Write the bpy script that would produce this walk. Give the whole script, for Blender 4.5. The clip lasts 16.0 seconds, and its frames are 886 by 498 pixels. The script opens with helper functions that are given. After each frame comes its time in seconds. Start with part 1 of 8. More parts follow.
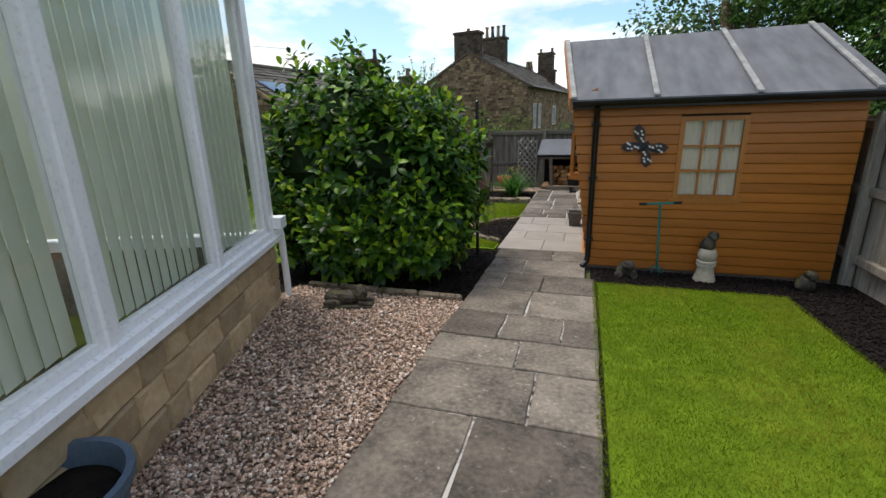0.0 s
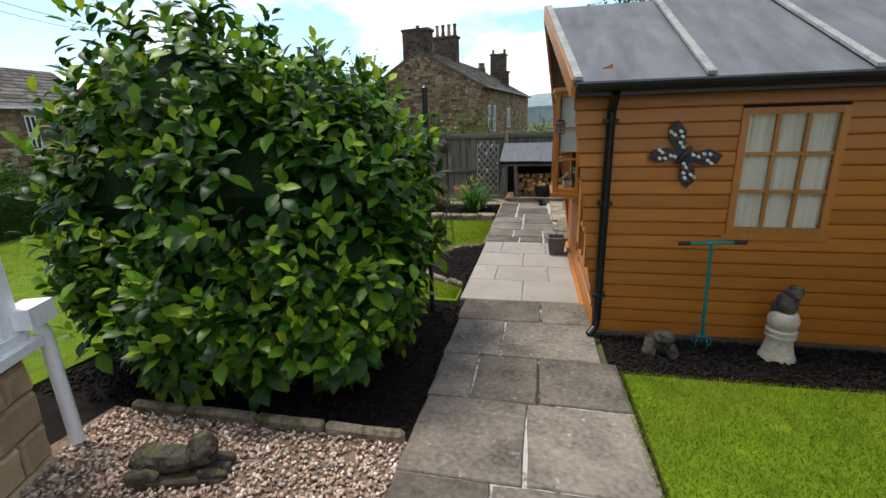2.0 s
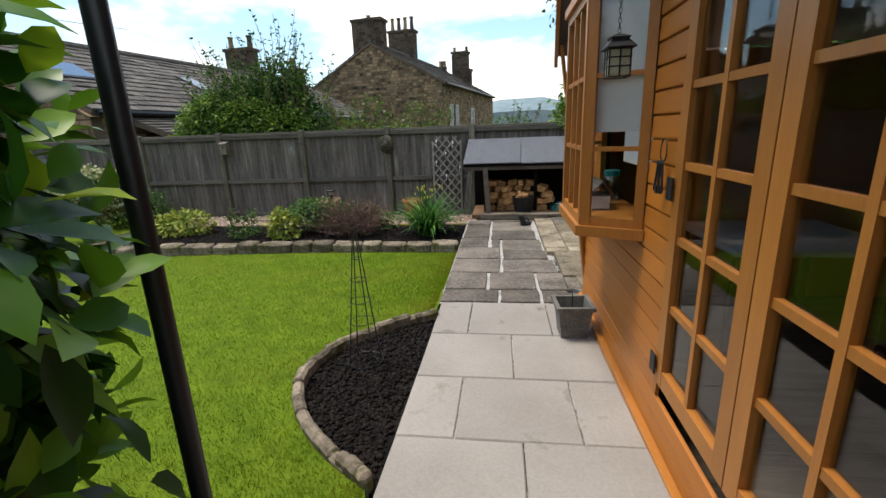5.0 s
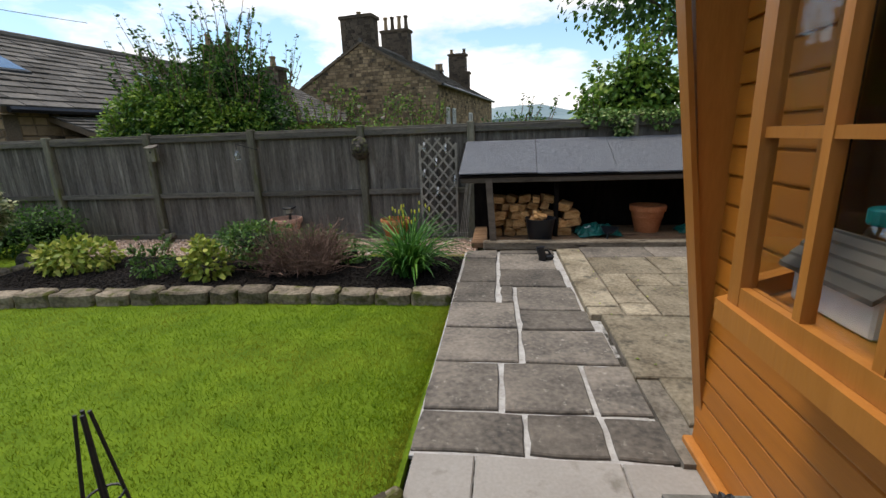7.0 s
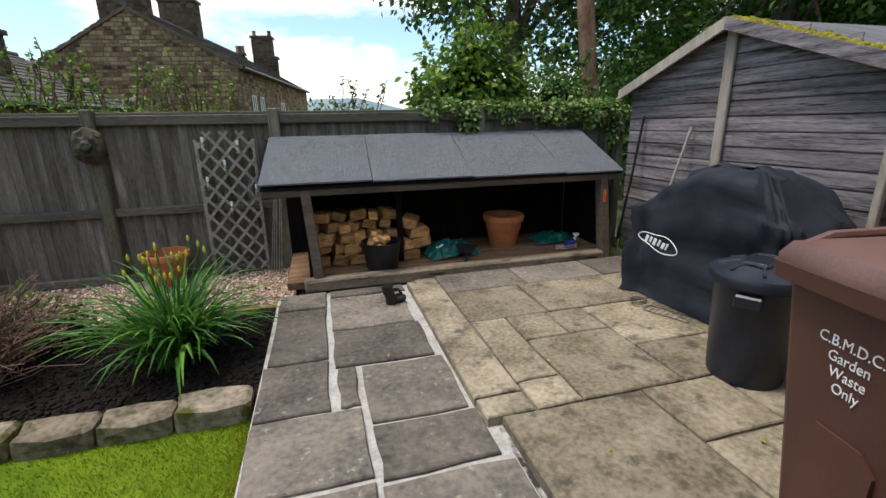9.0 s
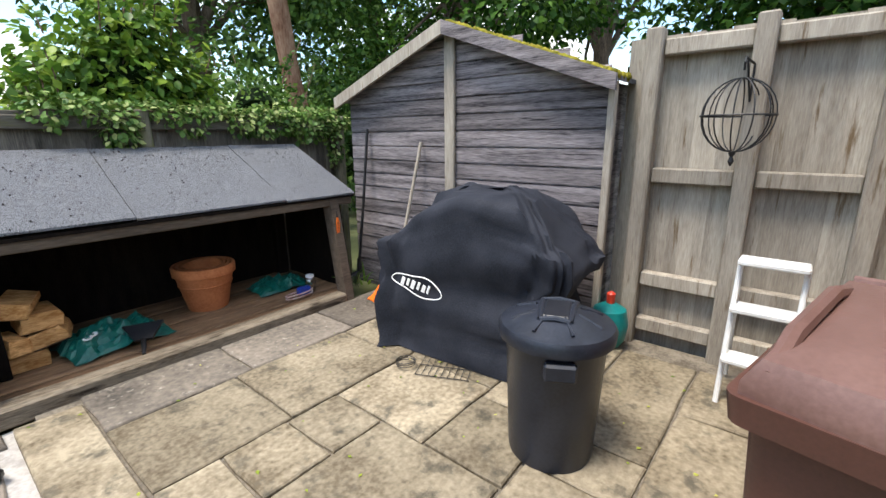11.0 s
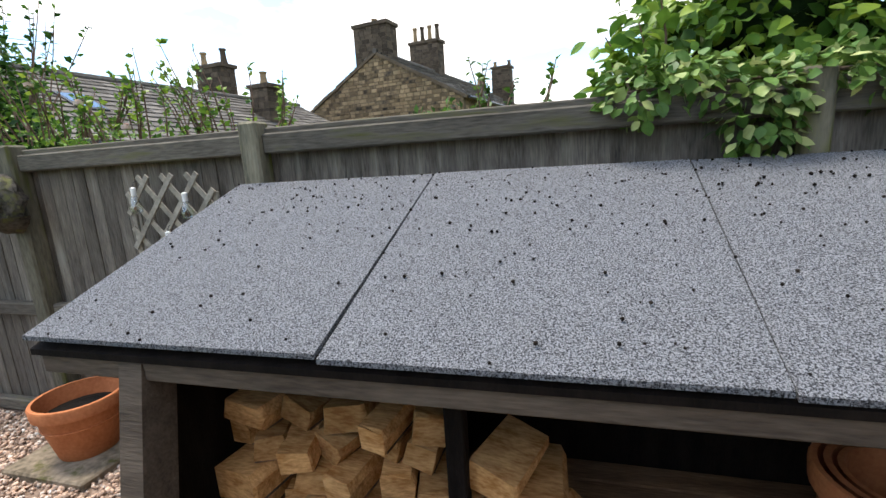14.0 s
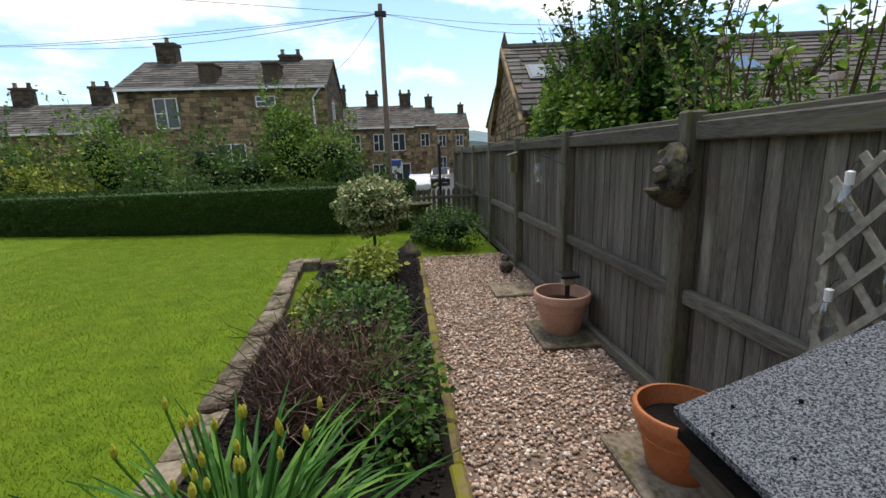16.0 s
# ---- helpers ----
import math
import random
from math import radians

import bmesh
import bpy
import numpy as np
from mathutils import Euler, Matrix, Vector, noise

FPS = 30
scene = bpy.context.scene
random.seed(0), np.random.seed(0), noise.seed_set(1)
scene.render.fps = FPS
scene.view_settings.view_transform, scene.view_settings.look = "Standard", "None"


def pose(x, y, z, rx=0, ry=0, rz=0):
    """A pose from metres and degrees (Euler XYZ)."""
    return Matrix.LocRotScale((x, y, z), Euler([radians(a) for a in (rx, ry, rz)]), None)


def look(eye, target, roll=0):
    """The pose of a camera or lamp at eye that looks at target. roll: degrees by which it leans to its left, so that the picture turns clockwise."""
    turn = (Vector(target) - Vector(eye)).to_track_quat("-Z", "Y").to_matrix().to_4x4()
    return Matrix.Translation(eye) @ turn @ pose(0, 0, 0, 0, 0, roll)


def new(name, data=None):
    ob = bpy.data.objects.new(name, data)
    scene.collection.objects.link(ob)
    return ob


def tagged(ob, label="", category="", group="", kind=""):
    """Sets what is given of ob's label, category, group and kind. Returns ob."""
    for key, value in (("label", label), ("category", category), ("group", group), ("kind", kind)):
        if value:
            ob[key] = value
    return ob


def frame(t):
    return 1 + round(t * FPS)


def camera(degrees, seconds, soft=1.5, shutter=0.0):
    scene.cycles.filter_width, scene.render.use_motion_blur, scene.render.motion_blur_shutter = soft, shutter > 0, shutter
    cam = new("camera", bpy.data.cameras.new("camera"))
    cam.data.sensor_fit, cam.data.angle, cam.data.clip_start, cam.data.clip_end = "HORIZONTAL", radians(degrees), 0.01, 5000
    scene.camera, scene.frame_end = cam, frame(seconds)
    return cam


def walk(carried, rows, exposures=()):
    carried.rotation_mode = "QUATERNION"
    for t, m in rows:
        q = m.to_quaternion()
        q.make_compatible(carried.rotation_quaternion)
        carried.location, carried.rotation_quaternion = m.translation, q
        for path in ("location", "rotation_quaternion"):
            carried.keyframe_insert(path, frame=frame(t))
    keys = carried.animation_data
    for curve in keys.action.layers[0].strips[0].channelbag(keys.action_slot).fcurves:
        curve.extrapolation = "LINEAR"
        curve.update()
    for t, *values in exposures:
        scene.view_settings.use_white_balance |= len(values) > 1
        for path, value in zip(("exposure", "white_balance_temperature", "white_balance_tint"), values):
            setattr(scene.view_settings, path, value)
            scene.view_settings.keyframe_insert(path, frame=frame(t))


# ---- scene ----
cam = camera(90.2, 16.0)
METRES, EYE, TILT, LEAN, TURN = 14.0, 2.0, 0.0, 0.0, 17.9
ROWS = [
    (0.0, 0.0, 0.0, 0.0, -0.43, -16.15, 1.49),
    (0.5, -0.001, 0.0387, 0.0004, -0.67, -16.2, 1.66),
    (1.0, 0.0042, 0.0782, 0.0003, -1.56, -16.0, 1.66),
    (1.5, 0.0084, 0.1172, -0.0019, -3.66, -15.79, 1.62),
    (2.0, 0.0155, 0.1545, -0.005, -6.29, -15.85, 1.6),
    (2.5, 0.0265, 0.1937, -0.0097, -7.7, -15.63, 1.75),
    (3.0, 0.0345, 0.2334, -0.0157, -9.04, -15.43, 1.8),
    (5.5, 0.082, 0.4194, -0.0301, -10.8, -15.14, 2.03),
    (6.0, 0.0912, 0.456, -0.0317, -10.94, -14.82, 2.0),
    (6.5, 0.1011, 0.4935, -0.0344, -10.98, -14.38, 2.03),
    (7.0, 0.1085, 0.5297, -0.0371, -10.96, -14.41, 2.01),
    (7.5, 0.116, 0.5652, -0.0392, -10.89, -14.55, 1.95),
    (8.0, 0.1226, 0.598, -0.039, -10.93, -14.96, 1.89),
    (8.5, 0.1312, 0.6237, -0.0386, -19.3, -15.35, 1.02),
    (9.0, 0.1468, 0.6399, -0.0377, -33.23, -15.73, 1.07),
    (9.5, 0.1613, 0.6507, -0.0349, -46.82, -15.76, 0.6),
    (12.0, 0.251, 0.7376, -0.0407, -71.36, -13.97, 0.75),
    (12.5, 0.2741, 0.7627, -0.0392, -54.05, -13.22, 2.77),
    (13.0, 0.2856, 0.7886, -0.039, -34.56, -12.4, 3.31),
    (13.5, 0.2896, 0.8163, -0.039, -18.95, -11.68, 3.49),
    (14.0, 0.2915, 0.8433, -0.0405, -2.86, -11.3, 3.47),
    (14.5, 0.2855, 0.8645, -0.0398, 13.89, -11.14, 2.96),
    (15.0, 0.269, 0.8807, -0.0383, 31.3, -11.48, 2.5),
    (15.5, 0.2541, 0.8856, -0.0368, 48.7, -11.81, 2.3),
    (16.0, 0.2413, 0.8878, -0.0363, 66.84, -12.06, 1.94),
]
E0 = [(0.0, 0.15), (1.5, 0.15), (2.3, 0.65), (3.0, 1.3), (4.2, 0.75), (5.5, 0.27), (8.0, 0.15), (9.5, 0.47), (11.0, 1.05), (12.0, 1.3), (12.5, 1.3), (13.0, 1.2), (14.0, 1.05), (14.5, 0.8), (15.0, 0.4), (16.0, 0.2)]
walk(cam, [(t, pose(0, 0, EYE, TILT, LEAN, TURN) @ pose(METRES * x, METRES * y, METRES * z, 90 + pitch, roll, yaw)) for t, x, y, z, yaw, pitch, roll in ROWS], E0)

# ---- world and sun: bright broken cloud ----
SUN_EL, SUN_AZ = 70.0, 285.0      # degrees; azimuth from +y towards +x
world = bpy.data.worlds.new("sky")
scene.world = world
world.use_nodes = True
wn, wl = world.node_tree.nodes, world.node_tree.links
wn.clear()
w_out, w_bg = wn.new("ShaderNodeOutputWorld"), wn.new("ShaderNodeBackground")
w_sky = wn.new("ShaderNodeTexSky")
w_sky.sky_type, w_sky.sun_disc = "NISHITA", False
w_sky.sun_elevation, w_sky.sun_rotation = radians(SUN_EL), radians(SUN_AZ)
w_sky.air_density, w_sky.dust_density, w_sky.ozone_density = 1.2, 1.0, 2.5
w_co = wn.new("ShaderNodeTexCoord")
w_map = wn.new("ShaderNodeMapping")
w_map.inputs["Scale"].default_value = (1.0, 1.0, 2.6)
w_map.inputs["Location"].default_value = (3.1, 0.4, 0.0)
w_n = wn.new("ShaderNodeTexNoise")
w_n.inputs["Scale"].default_value, w_n.inputs["Detail"].default_value, w_n.inputs["Roughness"].default_value = 2.6, 9.0, 0.55
w_r = wn.new("ShaderNodeValToRGB")
w_r.color_ramp.elements[0].position, w_r.color_ramp.elements[1].position = 0.48, 0.59
w_n2 = wn.new("ShaderNodeTexNoise")
w_n2.inputs["Scale"].default_value, w_n2.inputs["Detail"].default_value = 4.0, 6.0
w_r2 = wn.new("ShaderNodeValToRGB")
w_r2.color_ramp.elements[0].position, w_r2.color_ramp.elements[1].position = 0.3, 0.62
w_r2.color_ramp.elements[0].color, w_r2.color_ramp.elements[1].color = (12.9, 12.7, 12.6, 1), (19.3, 18.7, 18.1, 1)
w_blue = wn.new("ShaderNodeMix")
w_blue.data_type, w_blue.blend_type = "RGBA", "MULTIPLY"
w_blue.inputs[0].default_value = 1.0
w_blue.inputs[7].default_value = (2.2, 2.4, 2.45, 1)
w_mix = wn.new("ShaderNodeMix")
w_mix.data_type = "RGBA"
wl.new(w_co.outputs["Generated"], w_map.inputs[0])
wl.new(w_map.outputs[0], w_n.inputs["Vector"])
wl.new(w_map.outputs[0], w_n2.inputs["Vector"])
wl.new(w_n.outputs["Fac"], w_r.inputs[0])
wl.new(w_n2.outputs["Fac"], w_r2.inputs[0])
wl.new(w_sky.outputs[0], w_blue.inputs[6])
wl.new(w_r.outputs[0], w_mix.inputs[0])
wl.new(w_blue.outputs[2], w_mix.inputs[6])
wl.new(w_r2.outputs[0], w_mix.inputs[7])
wl.new(w_mix.outputs[2], w_bg.inputs[0])
wl.new(w_bg.outputs[0], w_out.inputs[0])
w_bg.inputs[1].default_value = 0.074
sun_data = bpy.data.lights.new("sun", "SUN")
sun_data.energy, sun_data.angle, sun_data.color = 2.8, radians(18), (1.0, 0.92, 0.82)
sun = new("sun", sun_data)
_d = Vector((math.sin(radians(SUN_AZ)) * math.cos(radians(SUN_EL)), math.cos(radians(SUN_AZ)) * math.cos(radians(SUN_EL)), math.sin(radians(SUN_EL))))
sun.matrix_basis = look(_d * 60, (0, 0, 0))

# ---- materials ----
def mat(name, c1, c2, scale=6.0, stretch=(1, 1, 1), rough=0.8, bump=0.3, bscale=40.0, vary=0.0, island=0.0, spot=None, metal=0.0, spec=0.4, soft=0.25, turn=(0, 0, 0), trans=0.0):
    """A worn surface: two colours in two scales of noise, spots, fine relief, change from piece to piece."""
    m = bpy.data.materials.new(name)
    m.use_nodes = True
    n, l = m.node_tree.nodes, m.node_tree.links
    b = n["Principled BSDF"]
    b.inputs["Metallic"].default_value = metal
    b.inputs["Specular IOR Level"].default_value = spec if rough < 0.7 else spec * 0.3
    geo, mp = n.new("ShaderNodeNewGeometry"), n.new("ShaderNodeMapping")
    mp.inputs["Scale"].default_value, mp.inputs["Rotation"].default_value = stretch, turn
    l.new(geo.outputs["Position"], mp.inputs[0])
    vec = mp.outputs[0]
    info = n.new("ShaderNodeObjectInfo")
    if vary or island:
        add = n.new("ShaderNodeVectorMath")
        add.operation = "MULTIPLY_ADD"
        l.new(info.outputs["Random"] if vary else geo.outputs["Random Per Island"], add.inputs[0])
        add.inputs[1].default_value = (7.0, 5.0, 3.0)
        l.new(vec, add.inputs[2])
        vec = add.outputs[0]
    big, fine = n.new("ShaderNodeTexNoise"), n.new("ShaderNodeTexNoise")
    big.inputs["Scale"].default_value, big.inputs["Detail"].default_value = scale, 5.0
    fine.inputs["Scale"].default_value, fine.inputs["Detail"].default_value = bscale, 4.0
    l.new(vec, big.inputs["Vector"])
    l.new(vec, fine.inputs["Vector"])
    blend = n.new("ShaderNodeMath")
    blend.operation = "MULTIPLY_ADD"
    blend.inputs[1].default_value = 0.45
    l.new(fine.outputs["Fac"], blend.inputs[0])
    half = n.new("ShaderNodeMath")
    half.operation = "MULTIPLY"
    half.inputs[1].default_value = 0.55
    l.new(big.outputs["Fac"], half.inputs[0])
    l.new(half.outputs[0], blend.inputs[2])
    ramp = n.new("ShaderNodeValToRGB")
    ramp.color_ramp.elements[0].position, ramp.color_ramp.elements[1].position = 0.5 - soft / 2, 0.5 + soft / 2
    ramp.color_ramp.elements[0].color, ramp.color_ramp.elements[1].color = (*c1, 1), (*c2, 1)
    l.new(blend.outputs[0], ramp.inputs[0])
    col = ramp.outputs[0]
    if spot:
        sc, ss, lo, hi = spot
        sn, sr, sm = n.new("ShaderNodeTexNoise"), n.new("ShaderNodeValToRGB"), n.new("ShaderNodeMix")
        sn.inputs["Scale"].default_value, sn.inputs["Detail"].default_value = ss, 6.0
        sn.inputs["Roughness"].default_value = 0.62
        sr.color_ramp.elements[0].position, sr.color_ramp.elements[1].position = lo, hi
        sm.data_type = "RGBA"
        sm.inputs[7].default_value = (*sc, 1)
        l.new(vec, sn.inputs["Vector"])
        l.new(sn.outputs["Fac"], sr.inputs[0])
        l.new(sr.outputs[0], sm.inputs[0])
        l.new(col, sm.inputs[6])
        col = sm.outputs[2]
    if vary or island:
        hsv, mr = n.new("ShaderNodeHueSaturation"), n.new("ShaderNodeMapRange")
        amount = vary or island
        mr.inputs["To Min"].default_value, mr.inputs["To Max"].default_value = 1 - amount, 1 + amount
        l.new(info.outputs["Random"] if vary else geo.outputs["Random Per Island"], mr.inputs["Value"])
        l.new(mr.outputs[0], hsv.inputs["Value"])
        l.new(col, hsv.inputs["Color"])
        col = hsv.outputs[0]
    l.new(col, b.inputs["Base Color"])
    rr = n.new("ShaderNodeMapRange")
    rr.inputs["To Min"].default_value, rr.inputs["To Max"].default_value = max(0.03, rough - 0.12), min(1, rough + 0.12)
    l.new(fine.outputs["Fac"], rr.inputs["Value"])
    l.new(rr.outputs[0], b.inputs["Roughness"])
    if bump:
        bp = n.new("ShaderNodeBump")
        bp.inputs["Strength"].default_value, bp.inputs["Distance"].default_value = bump, 0.01
        l.new(blend.outputs[0], bp.inputs["Height"])
        l.new(bp.outputs[0], b.inputs["Normal"])
    if trans:
        b.inputs["Transmission Weight"].default_value = 0.0
        tr, mx, out = n.new("ShaderNodeBsdfTranslucent"), n.new("ShaderNodeMixShader"), n["Material Output"]
        mx.inputs[0].default_value = trans
        l.new(col, tr.inputs[0])
        l.new(b.outputs[0], mx.inputs[1])
        l.new(tr.outputs[0], mx.inputs[2])
        l.new(mx.outputs[0], out.inputs[0])
    return m


def leafy(name, c_old, c_mid, c_new, gloss=0.45, trans=0.25, spec=0.22, patch=None):
    """Foliage: each leaf has its own green; patch gives a second colour in tufts and in wide dry patches."""
    m = bpy.data.materials.new(name)
    m.use_nodes = True
    n, l = m.node_tree.nodes, m.node_tree.links
    b = n["Principled BSDF"]
    geo, ramp = n.new("ShaderNodeNewGeometry"), n.new("ShaderNodeValToRGB")
    ramp.color_ramp.elements[0].color, ramp.color_ramp.elements[1].color = (*c_old, 1), (*c_new, 1)
    e = ramp.color_ramp.elements.new(0.6)
    e.color = (*c_mid, 1)
    l.new(geo.outputs["Random Per Island"], ramp.inputs[0])
    ns, mx = n.new("ShaderNodeTexNoise"), n.new("ShaderNodeMix")
    ns.inputs["Scale"].default_value = 30.0
    mx.data_type, mx.blend_type = "RGBA", "OVERLAY"
    mx.inputs[0].default_value = 0.35
    l.new(ramp.outputs[0], mx.inputs[6])
    l.new(ns.outputs["Fac"], mx.inputs[7])
    col = mx.outputs[2]
    if patch:
        geo_p = geo.outputs["Position"]
        for sc, lo, hi, amount, c in ((1.1, 0.46, 0.68, 0.75, patch), (16.0, 0.42, 0.62, 0.5, tuple(0.45 * k for k in c_mid))):
            pn, pr, pm = n.new("ShaderNodeTexNoise"), n.new("ShaderNodeMapRange"), n.new("ShaderNodeMix")
            pn.inputs["Scale"].default_value, pn.inputs["Detail"].default_value = sc, 5.0
            l.new(geo_p, pn.inputs["Vector"])
            pr.inputs["From Min"].default_value, pr.inputs["From Max"].default_value, pr.inputs["To Max"].default_value = lo, hi, amount
            l.new(pn.outputs["Fac"], pr.inputs["Value"])
            pm.data_type = "RGBA"
            pm.inputs[7].default_value = (*c, 1)
            l.new(pr.outputs[0], pm.inputs[0])
            l.new(col, pm.inputs[6])
            col = pm.outputs[2]
    l.new(col, b.inputs["Base Color"])
    b.inputs["Roughness"].default_value = gloss
    b.inputs["Specular IOR Level"].default_value = spec
    tr, sh = n.new("ShaderNodeBsdfTranslucent"), n.new("ShaderNodeMixShader")
    l.new(col, tr.inputs[0])
    sh.inputs[0].default_value = trans
    l.new(b.outputs[0], sh.inputs[1])
    l.new(tr.outputs[0], sh.inputs[2])
    l.new(sh.outputs[0], n["Material Output"].inputs[0])
    return m


def glassy(name, tint=(0.97, 0.975, 0.965), mix=0.96):
    """A thin window pane: mostly clear, with a mirror's share of reflection."""
    m = bpy.data.materials.new(name)
    m.use_nodes = True
    n, l = m.node_tree.nodes, m.node_tree.links
    n.remove(n["Principled BSDF"])
    tp, gl, fr, sh = n.new("ShaderNodeBsdfTransparent"), n.new("ShaderNodeBsdfGlossy"), n.new("ShaderNodeLayerWeight"), n.new("ShaderNodeMixShader")
    tp.inputs[0].default_value = (*tint, 1)
    gl.inputs["Roughness"].default_value = 0.02
    fr.inputs[0].default_value = 0.5
    pw = n.new("ShaderNodeMath")
    pw.operation, pw.inputs[1].default_value = "POWER", 5.0
    l.new(fr.outputs["Facing"], pw.inputs[0])
    ad = n.new("ShaderNodeMath")
    ad.operation = "MULTIPLY_ADD"
    ad.inputs[1].default_value, ad.inputs[2].default_value = 0.9, 1 - mix
    l.new(pw.outputs[0], ad.inputs[0])
    l.new(ad.outputs[0], sh.inputs[0])
    l.new(tp.outputs[0], sh.inputs[1])
    l.new(gl.outputs[0], sh.inputs[2])
    l.new(sh.outputs[0], n["Material Output"].inputs[0])
    return m


M_grass = leafy("grass", (0.105, 0.185, 0.005), (0.19, 0.29, 0.008), (0.30, 0.385, 0.016), 0.7, 0.35, 0.08, patch=(0.37, 0.33, 0.04))
M_turf = mat("turf", (0.05, 0.095, 0.004), (0.15, 0.22, 0.012), 5, bump=1.0, bscale=70, rough=0.95, soft=0.4)
M_earth = mat("earth", (0.06, 0.07, 0.03), (0.10, 0.11, 0.05), 0.4, rough=1, bscale=6)
M_soil = mat("soil", (0.004, 0.0035, 0.003), (0.017, 0.013, 0.010), 6, bump=1.0, bscale=45, rough=0.95)
M_chip = mat("bark_chip", (0.0045, 0.0038, 0.0034), (0.021, 0.016, 0.013), 12, bump=0.3, island=0.5, rough=0.85)
M_gravel_bed = mat("gravel_bed", (0.10, 0.068, 0.05), (0.26, 0.19, 0.145), 30, bump=1, bscale=90, rough=0.95)
M_pebble = mat("pebble", (0.27, 0.172, 0.122), (0.54, 0.405, 0.31), 9, bump=0.3, bscale=60, island=0.55, rough=0.78, spot=((0.60, 0.55, 0.49), 8, 0.54, 0.62))
M_flag = mat("flagstone", (0.065, 0.058, 0.05), (0.225, 0.192, 0.155), 3.0, bump=0.7, bscale=30, vary=0.3, rough=0.85, soft=0.34, spot=((0.33, 0.30, 0.25), 20, 0.61, 0.74))
M_york = mat("york_stone", (0.115, 0.09, 0.058), (0.36, 0.305, 0.215), 3.2, bump=0.6, bscale=36, vary=0.24, rough=0.88, soft=0.3, spot=((0.10, 0.088, 0.065), 7, 0.55, 0.68))
M_conc = mat("concrete_flag", (0.25, 0.225, 0.195), (0.38, 0.35, 0.31), 2.0, bump=0.35, bscale=60, vary=0.1, rough=0.9, soft=0.5, spot=((0.2, 0.18, 0.15), 4, 0.6, 0.72))
M_mortar = mat("mortar", (0.30, 0.28, 0.255), (0.47, 0.45, 0.42), 8, bump=0.6, bscale=50, rough=0.95)
M_joint = mat("patched_mortar", (0.045, 0.04, 0.032), (0.44, 0.42, 0.385), 1.6, bump=0.7, bscale=18, rough=0.95, soft=0.12)
M_mortar_old = mat("old_mortar", (0.10, 0.085, 0.065), (0.22, 0.19, 0.15), 8, bump=0.8, bscale=50, rough=0.95)
M_kerb = mat("kerb_stone", (0.075, 0.062, 0.042), (0.26, 0.212, 0.155), 5, bump=0.9, bscale=30, vary=0.35, rough=0.9, spot=((0.07, 0.07, 0.02), 7, 0.54, 0.64))
M_moss_kerb = mat("mossy_kerb", (0.10, 0.075, 0.045), (0.22, 0.16, 0.09), 6, bump=0.9, bscale=30, vary=0.3, rough=0.95, spot=((0.16, 0.15, 0.02), 6, 0.46, 0.58))
M_shed = mat("stained_cedar", (0.33, 0.105, 0.010), (0.46, 0.16, 0.018), 3, stretch=(1, 1, 9), bump=0.15, bscale=20, vary=0.13, rough=0.42, soft=0.6, spec=0.45)
M_shed_trim = mat("stained_trim", (0.32, 0.115, 0.018), (0.45, 0.18, 0.035), 4, stretch=(6, 6, 1), bump=0.12, bscale=20, vary=0.1, rough=0.4, soft=0.6)
M_felt = mat("roof_felt", (0.085, 0.088, 0.095), (0.20, 0.205, 0.215), 1.6, stretch=(4, 1, 1), bump=0.4, bscale=120, rough=0.9, soft=0.4)
M_grit = mat("mineral_felt", (0.022, 0.023, 0.027), (0.27, 0.28, 0.30), 230, bump=1.0, bscale=480, rough=0.9, soft=0.14)
M_felt_strip = mat("felt_batten", (0.2, 0.2, 0.19), (0.36, 0.36, 0.34), 6, bump=0.2, rough=0.8)
M_black = mat("black_plastic", (0.006, 0.006, 0.007), (0.013, 0.013, 0.015), 5, bump=0.05, bscale=80, rough=0.35)
M_iron = mat("black_iron", (0.008, 0.008, 0.009), (0.02, 0.02, 0.021), 12, bump=0.2, bscale=80, rough=0.5)
M_fence = mat("weathered_fence", (0.052, 0.045, 0.038), (0.215, 0.19, 0.157), 3, stretch=(5, 5, 0.5), bump=0.5, bscale=30, vary=0.22, rough=0.9, soft=0.36, spot=((0.27, 0.25, 0.21), 3, 0.6, 0.74))
M_fence_rail = mat("fence_rail", (0.06, 0.054, 0.044), (0.18, 0.16, 0.13), 3, stretch=(0.6, 5, 5), bump=0.5, bscale=24, vary=0.25, rough=0.9, soft=0.34, spot=((0.10, 0.10, 0.035), 3, 0.55, 0.7))
M_post = mat("mossy_post", (0.10, 0.094, 0.068), (0.22, 0.20, 0.145), 4, stretch=(4, 4, 0.7), bump=0.5, bscale=24, vary=0.25, rough=0.9, spot=((0.11, 0.12, 0.03), 3, 0.54, 0.7))
M_pale_fence = mat("grey_larch", (0.21, 0.18, 0.145), (0.42, 0.38, 0.315), 3, stretch=(5, 5, 0.5), bump=0.5, bscale=30, vary=0.2, rough=0.9, soft=0.34, spot=((0.14, 0.10, 0.06), 5, 0.6, 0.7))
M_black_shed = mat("weathered_shed", (0.035, 0.031, 0.034), (0.30, 0.268, 0.27), 2.4, stretch=(1, 0.5, 9), bump=0.6, bscale=26, vary=0.3, rough=0.88, soft=0.3, spot=((0.022, 0.02, 0.022), 6, 0.58, 0.68))
M_old_beam = mat("old_beam", (0.05, 0.038, 0.029), (0.15, 0.118, 0.09), 3, stretch=(0.7, 5, 5), bump=0.8, bscale=22, vary=0.2, rough=0.9, soft=0.4)
